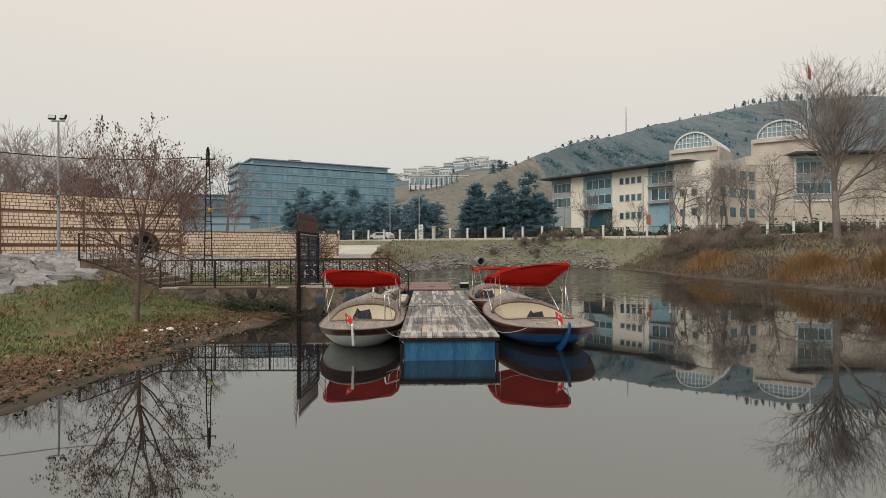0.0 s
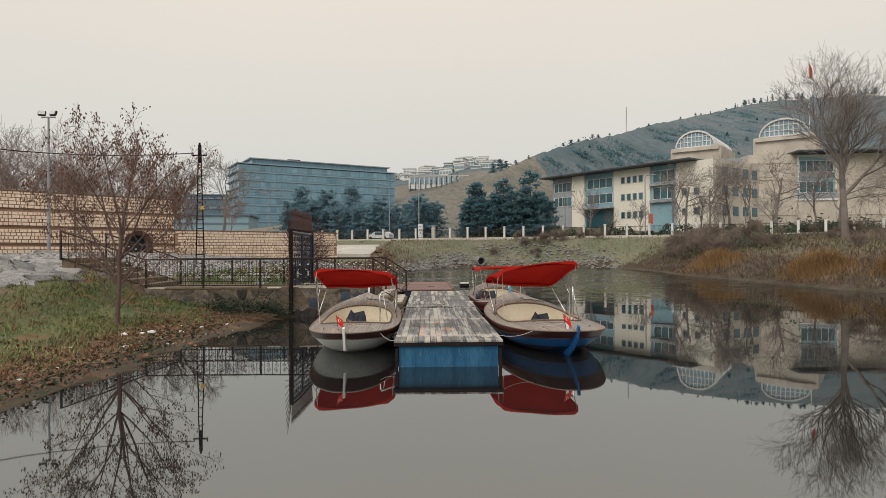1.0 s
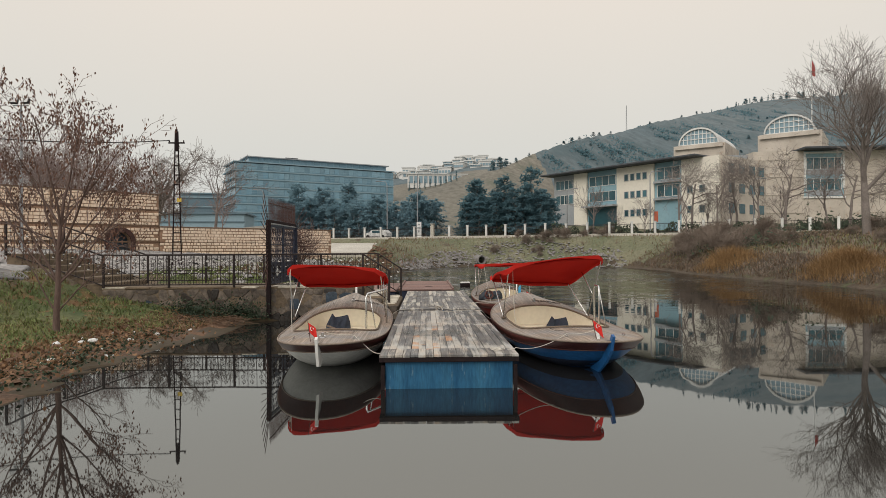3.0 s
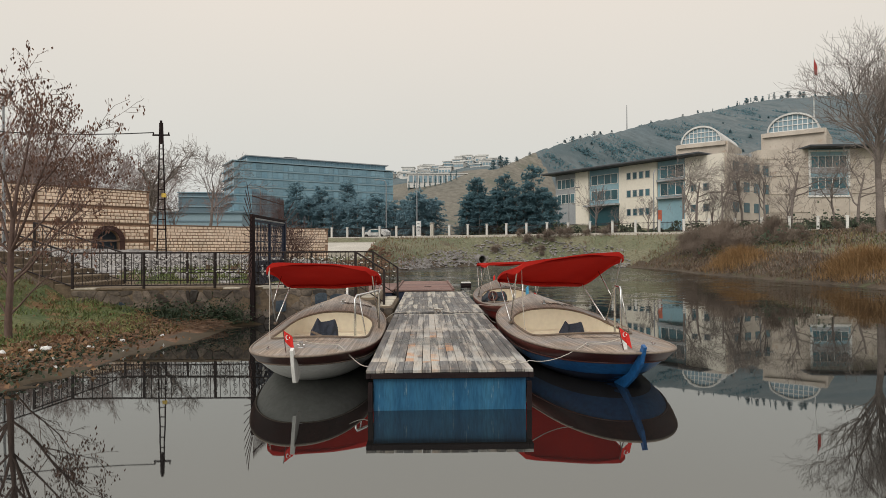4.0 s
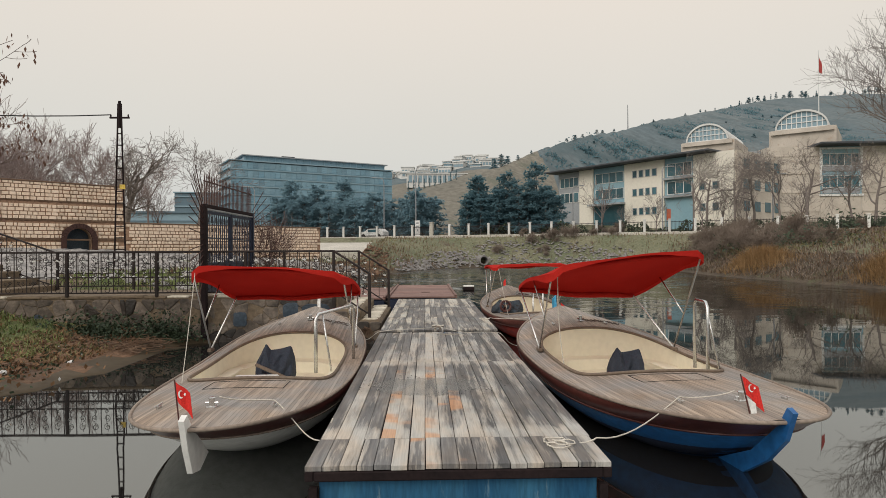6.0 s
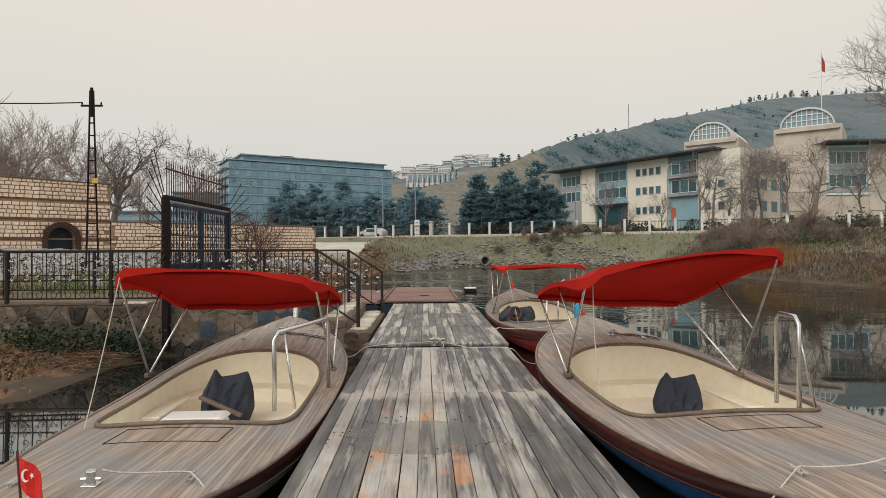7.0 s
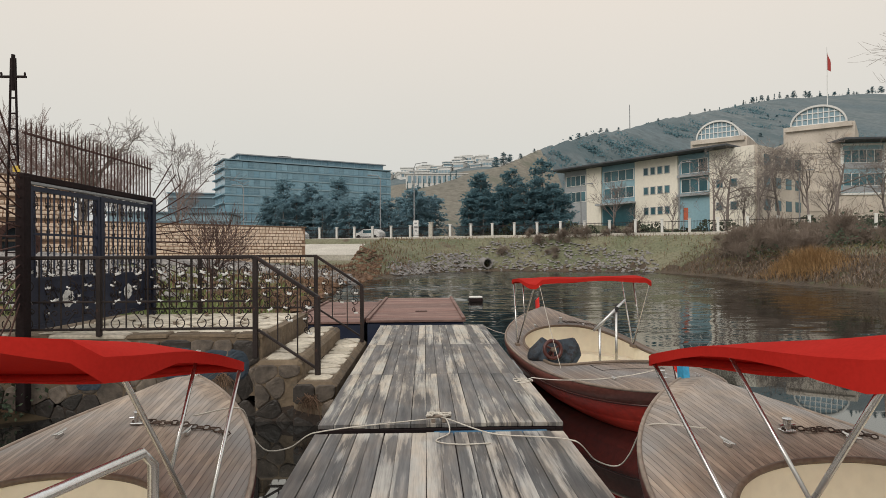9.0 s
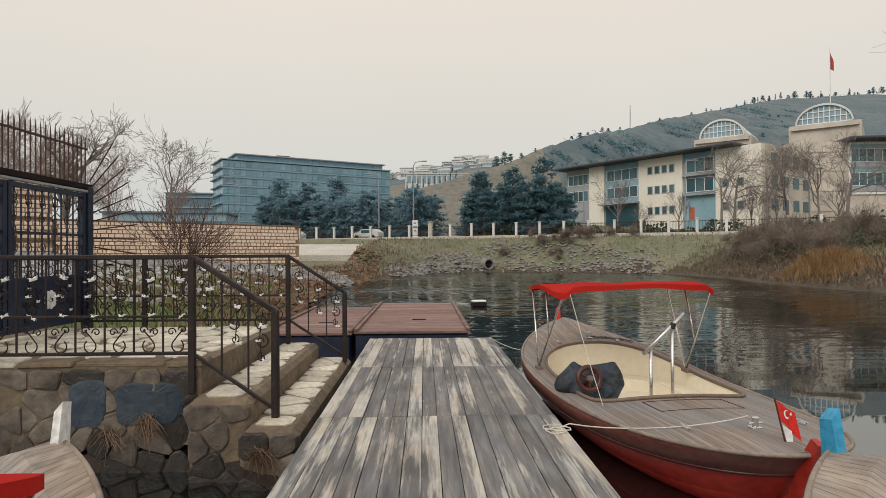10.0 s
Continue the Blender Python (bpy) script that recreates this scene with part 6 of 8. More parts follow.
# ---- the spiked gate across the walkway ----
GL, GR = Vector((-4.48, 21.68, 0)), Vector((-4.38, 24.90, 0))
gw = (GR - GL).length
gate = thing("gate", "closed navy iron gate with scrollwork, solid panels and rusty spikes", "gate", m=Matrix.Translation(GL) @ Matrix.Rotation(math.atan2((GR - GL).y, (GR - GL).x), 4, "Z"))
for x, lo in ((0, 0.05), (gw, 0.75)):
    part("gate_post", Shape().box((x, 0, (lo + 2.87) / 2), (0.12, 0.12, 2.87 - lo), bevel=0.01), NAVY if x else DARK_STEEL, gate)
part("lintel", Shape().box((gw / 2, 0, 2.865), (gw + 0.1, 0.10, 0.08), bevel=0.01), DARK_STEEL, gate)
# A pale strip is added for the highlight along the lintel's lower edge.
part("lintel_edge", Shape().box((gw / 2, -0.02, 2.80), (gw - 0.1, 0.06, 0.035), bevel=0.006), LAMP_GREY, gate, "pale grey strip set as a highlight line below the lintel")
part("spike_rail", Shape().box((gw / 2, 0, 3.40), (gw, 0.025, 0.025)), RUST_IRON, gate)
spike = Shape().tube([(0, 0, 2.88), (0, 0, 3.50), (0, 0, 3.60)], [0.010, 0.010, 0.001], 5).data("spike", RUST_IRON)
for k in range(34):
    part("spike", spike, None, gate, m=Matrix.Translation((gw * (k + 0.5) / 34, 0, 0.02 * math.sin(3 * k))))
fan = Shape().tube([(0, 0, 0), (0.85, 0, 0), (0.92, 0, 0)], [0.010, 0.010, 0.001], 5).data("fan_spike", RUST_IRON)
for x, sgn in ((0, -1), (gw, 1)):
    for k in range(15):
        z = 2.95 - 0.115 * k
        ang_ = 62 - 9.0 * k
        part("fan_spike", fan, None, gate, m=Matrix.Translation((x + sgn * 0.06, 0, z)) @ Matrix.Rotation(radians(-75) if sgn > 0 else math.pi, 4, "Z") @ Matrix.Rotation(-radians(ang_), 4, "Y") @ Matrix.Diagonal((0.95 - 0.02 * k if sgn < 0 else 0.7, 1, 1, 1)))
rose = Shape()
for k, (rr, m_) in enumerate(((0.115, 9), (0.085, 7), (0.05, 5))):
    for j in range(m_):
        t = 2 * math.pi * j / m_ + k
        c_ = (rr * 0.75 * math.cos(t), -0.012 - 0.012 * k, rr * 0.75 * math.sin(t))
        rose.add([(c_[0] + rr * 0.36 * math.cos(q), c_[1] - (0.008 if q_ == 0 else 0), c_[2] + rr * 0.36 * math.sin(q)) for q_, q in enumerate(np.linspace(0, 2 * math.pi, 7)[:-1])], [tuple(range(6))])
ROSE = rose.data("rose", WHITE_PAINT)
for s0, s1 in ((0.08, gw / 2 - 0.012), (gw / 2 + 0.012, gw - 0.08)):
    w = s1 - s0
    leafp = part("gate_leaf", Shape().box((s0 + 0.03, 0, 1.88), (0.06, 0.06, 1.78)).box((s1 - 0.03, 0, 1.88), (0.06, 0.06, 1.78)).box(((s0 + s1) / 2, 0, 2.74), (w - 0.12, 0.055, 0.06))
                 .box(((s0 + s1) / 2, 0, 1.02), (w - 0.12, 0.055, 0.06)).box(((s0 + s1) / 2, 0, 1.62), (w - 0.12, 0.045, 0.04)).box(((s0 + s1) / 2, 0, 2.18), (w - 0.12, 0.03, 0.03)), NAVY, gate)
    part("panel", Shape().box(((s0 + s1) / 2, 0.002, 1.325), (w - 0.12, 0.02, 0.55)), NAVY, leafp, "solid navy sheet panel")
    part("rose", ROSE, None, leafp, "white painted rose ornament", m=Matrix.Translation(((s0 + s1) / 2, -0.012, 1.34)))
    back = Matrix.Translation(((s0 + s1) / 2, 0.016, 1.34)) @ Matrix.Rotation(math.pi, 4, "Z")
    part("rose", ROSE, None, leafp, m=back)
    for dx, dz in ((-0.4, 0.16), (0.4, 0.16), (-0.42, -0.16), (0.42, -0.16), (-0.24, 0.0), (0.24, 0.02)):
        part("leaf", LEAVES[0], None, leafp, m=Matrix.Translation(((s0 + s1) / 2 + dx, -0.014, 1.34 + dz)))
        part("scroll", SCROLL_LOW, None, leafp, m=Matrix.Translation(((s0 + s1) / 2 + dx, -0.012, 1.34 + dz - 0.14)))
    nb = 11
    vb = Shape().box((0, 0, 2.17), (0.016, 0.016, 1.08)).data("bar", NAVY)
    for k in range(nb):
        x = s0 + 0.06 + (w - 0.12) * (k + 0.5) / nb
        part("bar", vb, None, leafp, m=Matrix.Translation((x, 0, 0)))
        if k % 2 == 0:
            for zz in (1.62 - 0.38, 2.20 - 0.42):
                part("scroll", SCROLL_UP, None, leafp, m=Matrix.Translation((x, 0, zz)))
            part("scroll", SCROLL_LOW, None, leafp, m=Matrix.Translation((x, 0, 2.48)))


# ---- poles, lamps and cable ----
pole = thing("utility_pole", "dark lattice steel utility pole with a crossarm", "utility pole", m=Matrix.Translation((-11.1, 31.5, gz(-11.1, 31.5) - 0.05)))
ph = 7.58 - gz(-11.1, 31.5)
for sx in (-1, 1):
    part("leg", Shape().tube([(sx * 0.21, 0, 0), (sx * 0.055, 0, ph - 0.1)], 0.032, 5), DARK_STEEL, pole)
for k in range(13):
    z = 0.35 + k * (ph - 0.7) / 13
    hw = 0.21 - 0.155 * z / ph
    part("rung", Shape().box((0, 0, z), (2 * hw + 0.02, 0.04, 0.04)), DARK_STEEL, pole)
part("mast_top", Shape().tube([(0, 0, ph - 1.0), (0, 0, ph)], 0.05, 6), DARK_STEEL, pole)
part("crossarm", Shape().box((0, 0, ph - 0.62), (0.72, 0.06, 0.06)), DARK_STEEL, pole)
for x in (-0.32, 0.32):
    part("insulator", Shape().tube([(x, 0, ph - 0.60), (x, 0, ph - 0.54), (x, 0, ph - 0.49)], [0.02, 0.03, 0.014], 6), DARK_STEEL, pole)
part("sign_plate", Shape().box((0.14, -0.08, 3.1), (0.2, 0.02, 0.17)), YELLOW, pole, "yellow sign plate")
cable = Shape()
pts = [Vector((-11.42, 31.5, 7.02)), Vector((-21.5, 27.5, 7.0)), Vector((-46, 18, 7.6))]
path = []
for a, b in zip(pts, pts[1:]):
    path += [a.lerp(b, t) - Vector((0, 0, 4 * t * (1 - t) * 0.35)) for t in np.linspace(0, 1, 10)]
tagged(part("power_cable", cable.tube(path, 0.022, 5), RUBBER), "black overhead cable hanging from the utility pole", "cable")

fl = thing("floodlight_pole", "tall grey pole with two floodlights", "floodlight", m=Matrix.Translation((-24.7, 41.8, gz(-24.7, 41.8) - 0.05)))
fh = 11.1 - gz(-24.7, 41.8)
part("pole", Shape().tube([(0, 0, 0), (0, 0, fh)], [0.11, 0.06], 8), LAMP_GREY, fl)
part("arm", Shape().box((0, 0, fh), (0.9, 0.08, 0.08)), LAMP_GREY, fl)
for x, tz in ((-0.36, 18), (0.38, -12)):
    head = part("lamp_head", Shape().box((0, 0, 0), (0.46, 0.18, 0.36), bevel=0.04), RUBBER, fl, m=pose(x, -0.1, fh + 0.24, -25, 0, tz))
    part("lens", Shape().box((0, -0.095, 0), (0.38, 0.02, 0.28)), LENS, head)


def street_lamp(x, y, h, turn):
    th = thing("street_lamp", "slim grey street lamp beside the road", "street lamp", "street lamps", m=pose(x, y, gz(x, y) - 0.2, 0, 0, turn))
    part("pole", Shape().tube([(0, 0, 0), (0, 0, h * 0.93), (0.25, 0, h * 0.985), (1.3, 0, h)], [0.10, 0.07, 0.06, 0.05], 7), LAMP_GREY, th)
    part("lamp_head", Shape().box((1.55, 0, h), (0.75, 0.26, 0.14), bevel=0.04), LAMP_GREY, th)


for x, y, h, turn in ((-28.5, 112, 9.5, 175), (-6.2, 104, 10, 170), (-1.2, 102, 11.5, 0), (31.5, 88, 9.5, 20), (24, 106, 8, 10), (44, 84, 8, 10)):
    street_lamp(x, y, h, turn)
tot = thing("sign_totem", "white upright sign board with unreadable grey marks", "sign", m=pose(-0.9, 97.6, 3.8, 0, 0, -24) @ Matrix.Scale(0.78, 4))
part("board", Shape().box((0, 0, 1.9), (1.0, 0.16, 3.0), bevel=0.03), WHITE_PAINT, tot)
part("foot", Shape().box((0, 0, 0.2), (1.2, 0.4, 0.5)), CONCRETE, tot)
for z, w in ((2.9, 0.5), (2.3, 0.7), (1.6, 0.3)):
    part("mark", Shape().box((0, -0.09, z), (w, 0.02, 0.28)), LAMP_GREY, tot)
ban = thing("banner_post", "narrow red-orange banner on a grey post", "banner", m=pose(32.2, 88.5, gz(32.2, 88.5) - 0.1, 0, 0, -30))
part("post", Shape().tube([(0, 0, 0), (0, 0, 4.0)], 0.07, 6), LAMP_GREY, ban)
part("banner", Shape().box((0.32, 0, 3.0), (0.5, 0.04, 1.5)), ORANGE, ban)
gb = thing("gatepost", "tall pale stone gatepost in the roadside fence", "gatepost", m=pose(1.1, 91.0, 3.9, 0, 0, -24) @ Matrix.Scale(0.72, 4))
part("shaft", Shape().box((0, 0, 1.3), (0.6, 0.6, 2.6), bevel=0.04), CONCRETE, gb)
part("cap", Shape().box((0, 0, 2.68), (0.8, 0.8, 0.18), bevel=0.04), CONCRETE, gb)


def car(x, y, turn, label, van=False):
    th = thing("van" if van else "car", label, "van" if van else "car", m=pose(x, y, 3.92, 0, 0, turn))
    L_, H_ = (5.0, 2.1) if van else (4.2, 1.45)
    prof = [(-L_ / 2, 0.35), (L_ / 2, 0.35), (L_ / 2, 0.85), (L_ / 2 - 0.25, 0.95), (L_ * 0.28, 1.02), (L_ * 0.12 + (0.4 if van else 0), H_), (-L_ * 0.33, H_), (-L_ / 2 + 0.05, 1.0)]
    if van:
        prof[-2], prof[-1] = (-L_ / 2 + 0.15, H_), (-L_ / 2, 1.0)
    k = len(prof)
    sh_ = Shape().add([(x_, y_, z_) for y_ in (-0.85, 0.85) for x_, z_ in prof], [tuple(range(k)), tuple(range(2 * k - 1, k - 1, -1))] + [(j, k + j, k + (j + 1) % k, (j + 1) % k) for j in range(k)])
    part("body", sh_, WHITE_PAINT, th)
    for sy in (-0.86, 0.86):
        part("window", Shape().box((-L_ * 0.08, sy, H_ - 0.33), (L_ * 0.42, 0.02, 0.4)), PANE, th)
    for x_ in (-L_ * 0.31, L_ * 0.31):
        for sy in (-0.8, 0.8):
            part("wheel", Shape().tube([(x_, sy - 0.1, 0.33), (x_, sy + 0.1, 0.33)], 0.33, 12), RUBBER, th)


car(-19.5, 107.5, 155, "small white car on the riverside road")
car(-7.5, 100.5, 155, "white car on the riverside road")


# ---- bare trees ----
def bent(r, p, d, length, segs, wobble, lift):
    pts = [Vector(p)]
    d = Vector(d).normalized()
    for _ in range(segs):
        d = (d + Vector((r.gauss(0, wobble), r.gauss(0, wobble), r.gauss(0, wobble) + lift))).normalized()
        pts.append(pts[-1] + d * length / segs)
    return pts, d


def grow(r, wood, twigs, tips, p, d, length, rad, level, spec):
    kids, spread_, ratio, depth, wob, lift, thin = spec
    pts, end = bent(r, p, d, length, 5 if level < 2 else 3, wob * (0.5 if level == 0 else 1), lift)
    k = len(pts) - 1
    rs = [max(thin, rad * (1 - 0.62 * i / k)) for i in range(k + 1)]
    (wood if level < 2 else twigs).tube(pts, rs, 7 if level == 0 else (5 if level < 2 else 3), caps=False)
    if level >= depth:
        tips.append((pts[-1], end))
        tips.append((pts[-2], end))
        return
    n = kids[min(level, len(kids) - 1)]
    for j in range(n):
        f = (0.35 + 0.65 * (j + r.random()) / n) if level else (0.45 + 0.55 * (j + 0.6 * r.random()) / n)
        i = min(k - 1, int(f * k))
        q = pts[i].lerp(pts[i + 1], f * k - i)
        ax = end.cross(Vector((r.gauss(0, 1), r.gauss(0, 1), r.gauss(0, 1)))).normalized()
        nd = (Matrix.Rotation(radians(r.uniform(0.6, 1.25) * spread_), 3, ax) @ end)
        grow(r, wood, twigs, tips, q, nd, length * ratio * r.uniform(0.75, 1.15), rs[i] * 0.62, level + 1, spec)


def bare_tree(name, label, group, seed, height, spec, m, trunk=0.32, rad=0.09, bark=BARK, twig=TWIG, category="tree"):
    r = random.Random(seed)
    th = thing(name, label, category, group, m=m)
    wood, tw, tips = Shape(), Shape(), []
    grow(r, wood, tw, tips, (0, 0, -0.1), (r.uniform(-0.06, 0.06), r.uniform(-0.06, 0.06), 1), height * trunk, rad, 0, spec)
    f = height / max(p[2] for p in tw.v)
    wood.v = [(x * f, y * f, z * f) for x, y, z in wood.v]
    tw.v = [(x * f, y * f, z * f) for x, y, z in tw.v]
    part("trunk", wood, bark, th, smooth=True)
    part("crown", tw, twig, th)
    return th, tips


def plant(x, y, turn=0.0, scale=1.0, sink=0.1):
    return Matrix.Translation((x, y, gz(x, y) - sink)) @ Matrix.Rotation(turn, 4, "Z") @ Matrix.Scale(scale, 4)


# the young tree on the near bank, with hanging dry leaves
r = random.Random(21)
young = thing("tree", "young leaning tree with hanging brown seed pods on the grass bank", "tree", m=plant(-8.07, 17.4, 0.0, 1.07))
wood, tw, tips = Shape(), Shape(), []
stem = [(0, 0, -0.1), (0.01, 0, 0.5), (0.05, 0, 1.1), (0.04, 0.02, 1.7), (0.10, 0.0, 2.3), (0.16, 0.03, 2.9)]
wood.tube(stem, [0.074, 0.062, 0.056, 0.048, 0.038, 0.03], 8, caps=False)
for at, d, ln, rad in ((5, (0.08, 0.05, 1), 1.7, 0.028), (2, (-0.42, 0.1, 1), 2.5, 0.032), (3, (0.36, -0.15, 1), 2.3, 0.03), (3, (-0.26, 0.25, 1), 2.5, 0.03), (2, (-0.62, -0.1, 1.0), 2.1, 0.026), (2, (0.52, 0.15, 1.0), 2.0, 0.026),
                       (4, (0.05, -0.3, 1), 2.2, 0.028), (1, (-0.7, 0.1, 1), 1.6, 0.02), (1, (0.66, 0.05, 1), 1.5, 0.02), (2, (0.1, 0.6, 1), 2.0, 0.024), (3, (-0.7, 0.0, 1), 2.0, 0.024), (3, (0.66, 0.1, 1), 1.9, 0.024), (4, (-0.45, 0.2, 1), 2.0, 0.026), (4, (0.42, 0.2, 1), 1.9, 0.024), (3, (0.0, 0.4, 1), 2.1, 0.026)):
    grow(r, wood, tw, tips, stem[at], (d[0] * 1.5, d[1] * 1.5, d[2]), ln * 1.05, rad, 1, ((8, 6, 4, 3), 42, 0.46, 4, 0.08, 0.06, 0.0042))
f = 5.5 / max(p[2] for p in tw.v)
wood.v, tw.v = [(x * f, y * f, z * f) for x, y, z in wood.v], [(x * f, y * f, z * f) for x, y, z in tw.v]
part("trunk", wood, BARK, young, smooth=True)
part("crown", tw, TWIG, young)
lv = Shape()
for p, d in tips:
    if p[2] > 1.1 + 1.2 * r.random() and r.random() < 0.9:
        for _ in range(r.choice((1, 2, 3, 3, 4))):
            q = Vector(p) * f + Vector((r.gauss(0, 0.06), r.gauss(0, 0.06), r.gauss(0, 0.06)))
            a = r.random() * 6.28
            ln, w = r.uniform(0.05, 0.105), r.uniform(0.012, 0.023)
            ax = Vector((math.cos(a), math.sin(a), 0))
            dn = Vector((r.gauss(0, 0.35), r.gauss(0, 0.35), -1)).normalized()
            mid = q + dn * ln * 0.5
            lv.add([q, mid + ax * w, q + dn * ln, mid - ax * w + Vector((0, 0, 0.012))], [(0, 1, 2), (0, 2, 3)])
part("dry_leaves", lv, DRY_LEAF, young, "hanging dry brown leaves and pods")

SPEC = ((8, 6, 5, 4), 40, 0.60, 4, 0.10, 0.05, 0.008)
big, _ = bare_tree("tree", "tall bare plane tree on the far river bank", "", 18, 15.4, ((8, 7, 6, 4, 3), 40, 0.66, 5, 0.06, 0.075, 0.0055), plant(31.9, 46.6, 0.0, 1.0), 0.36, 0.25, PALE_TWIG, PALE_TWIG)
lone, _ = bare_tree("tree", "bare spreading tree behind the low stone wall", "", 8, 11.6, ((7, 5, 4, 3), 40, 0.62, 4, 0.12, 0.06, 0.011), plant(-25.0, 77.0), 0.38, 0.15, FAR_TWIG, FAR_TWIG)
pollard, _ = bare_tree("tree", "gnarled bare tree with crooked limbs behind the wall", "", 15, 9.5, ((7, 5, 5, 4), 52, 0.55, 4, 0.26, 0.05, 0.008), plant(-22.5, 55.5), 0.45, 0.22, PALE_TWIG, PALE_TWIG)
bush, _ = bare_tree("bush", "bare reddish shrub with spreading stems behind the landing", "", 31, 3.9, ((9, 7, 6), 36, 0.80, 3, 0.12, 0.08, 0.0045), plant(-5.7, 31.8, 0.0, 0.86), 0.26, 0.045, BUSH_TWIG, BUSH_TWIG, "bush")
wood_a, _ = bare_tree("tree", "bare reddish tree behind the tall stone wall", "trees behind the wall", 9, 10.5, SPEC, plant(-31, 55, 0, 0.95), 0.40, 0.10, RED_TWIG, RED_TWIG)
wood_b, _ = bare_tree("tree", "bare reddish tree behind the tall stone wall", "trees behind the wall", 10, 9.5, ((8, 6, 5, 4), 34, 0.62, 4, 0.09, 0.08, 0.007), plant(-36, 53, 0, 0.95), 0.36, 0.10, RED_TWIG, RED_TWIG)
for k, (x, y, s) in enumerate(((-39, 49, 1.3), (-43, 52, 1.4), (-34, 59, 1.15), (-28.5, 57, 1.05), (-26.5, 62, 1.0), (-47, 56, 1.45), (-30, 64, 1.1), (-37, 64, 1.3), (-51, 50, 1.5), (-24.5, 66, 0.85), (-33, 51, 1.15), (-29.5, 52.5, 1.0), (-41, 46, 1.2), (-45, 47, 1.35), (-35.5, 57, 1.35), (-40, 58, 1.5), (-32, 61, 1.3), (-44, 62, 1.6), (-27, 59, 1.1), (-38, 70, 1.5), (-50, 60, 1.6), (-22.5, 72, 0.8), (-29, 74, 1.1))):
    copy_thing((wood_a, wood_b)[k % 2], plant(x, y, k * 1.3, 0.95 * s))
AIRY = ((6, 5, 4, 3), 46, 0.62, 4, 0.17, 0.03, 0.008)
pale_a, _ = bare_tree("tree", "pale bare plane tree with crooked limbs before the cream building", "trees before the building", 12, 11.0, AIRY, plant(33.9, 84), 0.40, 0.105, PALE_TWIG, PALE_TWIG)
pale_b, _ = bare_tree("tree", "pale bare plane tree with crooked limbs before the cream building", "trees before the building", 23, 11.5, ((5, 5, 4, 4), 50, 0.60, 4, 0.20, 0.02, 0.008), plant(36.8, 87), 0.36, 0.115, PALE_TWIG, PALE_TWIG)
pale_c, _ = bare_tree("tree", "slim pale bare tree with upright twigs before the cream building", "trees before the building", 34, 9.0, ((7, 5, 4, 3), 32, 0.60, 4, 0.10, 0.06, 0.008), plant(24.5, 92), 0.34, 0.10, FAR_TWIG, FAR_TWIG)
for k, (x, y, s, kind_) in enumerate(((38.6, 83, 1.02, pale_a), (43.4, 87, 1.05, pale_b), (42.5, 80, 1.0, pale_a), (47.5, 83, 1.1, pale_b), (31.0, 89, 0.72, pale_c), (28.0, 93, 0.55, pale_c), (52, 81, 1.0, pale_a), (57, 84, 1.1, pale_b), (40.5, 90, 0.85, pale_c),
                                      (62, 78, 1.05, pale_a), (45.5, 93, 0.9, pale_c), (50, 88, 0.95, pale_c), (66, 84, 1.2, pale_b), (33, 79.5, 0.62, pale_c))):
    copy_thing(kind_, plant(x, y, k * 1.7, s))
shrub_a, _ = bare_tree("shrub", "leafless brown shrub on the far river bank", "bank shrubs", 41, 3.2, ((11, 7, 6), 46, 0.85, 3, 0.10, 0.08, 0.006), plant(27, 62), 0.24, 0.05, SHRUB, SHRUB, "shrub")
shrub_b, _ = bare_tree("shrub", "leafless brown shrub on the far river bank", "bank shrubs", 42, 2.6, ((12, 7, 6), 58, 0.85, 3, 0.12, 0.05, 0.006), plant(29, 66), 0.22, 0.05, SHRUB, SHRUB, "shrub")
r = random.Random(5)
for k in range(74):
    if k < 20:
        x, y = r.uniform(25.6, 31), r.uniform(54, 66)
    elif k < 40:
        x, y = r.uniform(27.5, 40), r.uniform(42, 74)
    elif k < 50:
        x, y = r.uniform(27, 38), r.uniform(26, 44)
    else:
        x, y = r.uniform(9, 24), r.uniform(80, 86)
    if gz(x, y) > 0.7:
        copy_thing((shrub_a, shrub_b)[k % 2], plant(x, y, r.random() * 6, r.uniform(0.55, 1.0) if k < 20 else r.uniform(0.3, 0.7) if y > 44 and x > 24 else r.uniform(0.3, 0.65)))


# ---- pines ----
def pine(seed, m, label, group, tall, needles=PINE):
    r = random.Random(seed)
    th = thing("pine_tree", label, "pine tree", group, m=m)
    wood, nd = Shape(), Shape()
    wood.tube([(0, 0, -0.3), (0.1, 0, tall * 0.4), (0.0, 0.1, tall * 0.92)], [0.26, 0.2, 0.05], 7)
    for k in range(66):
        f = r.uniform(0.14, 1.0)
        z = tall * f
        reach = tall * 0.33 * (1.1 - f) ** 0.6 * r.uniform(0.5, 1.1) + 0.3
        a = r.random() * 6.283
        e = Vector((reach * math.cos(a), reach * math.sin(a), z + r.uniform(-0.3, 0.5)))
        wood.tube([(0, 0, z - 0.5), e], [0.07, 0.02], 4)
        for _ in range(16):
            c_ = e * r.uniform(0.35, 1.08)
            c_ = Vector((c_.x, c_.y, e.z)) + Vector((r.gauss(0, 0.38), r.gauss(0, 0.38), r.gauss(0, 0.28)))
            for _ in range(7):
                v = Vector((r.gauss(0, 1), r.gauss(0, 1), r.gauss(0.3, 0.7))).normalized() * r.uniform(0.28, 0.6)
                s_ = v.orthogonal().normalized() * 0.15
                nd.add([c_ - s_, c_ + s_, c_ + v], [(0, 1, 2)])
    part("trunk", wood, PINE_BARK, th)
    part("crown", nd, needles, th)
    return th


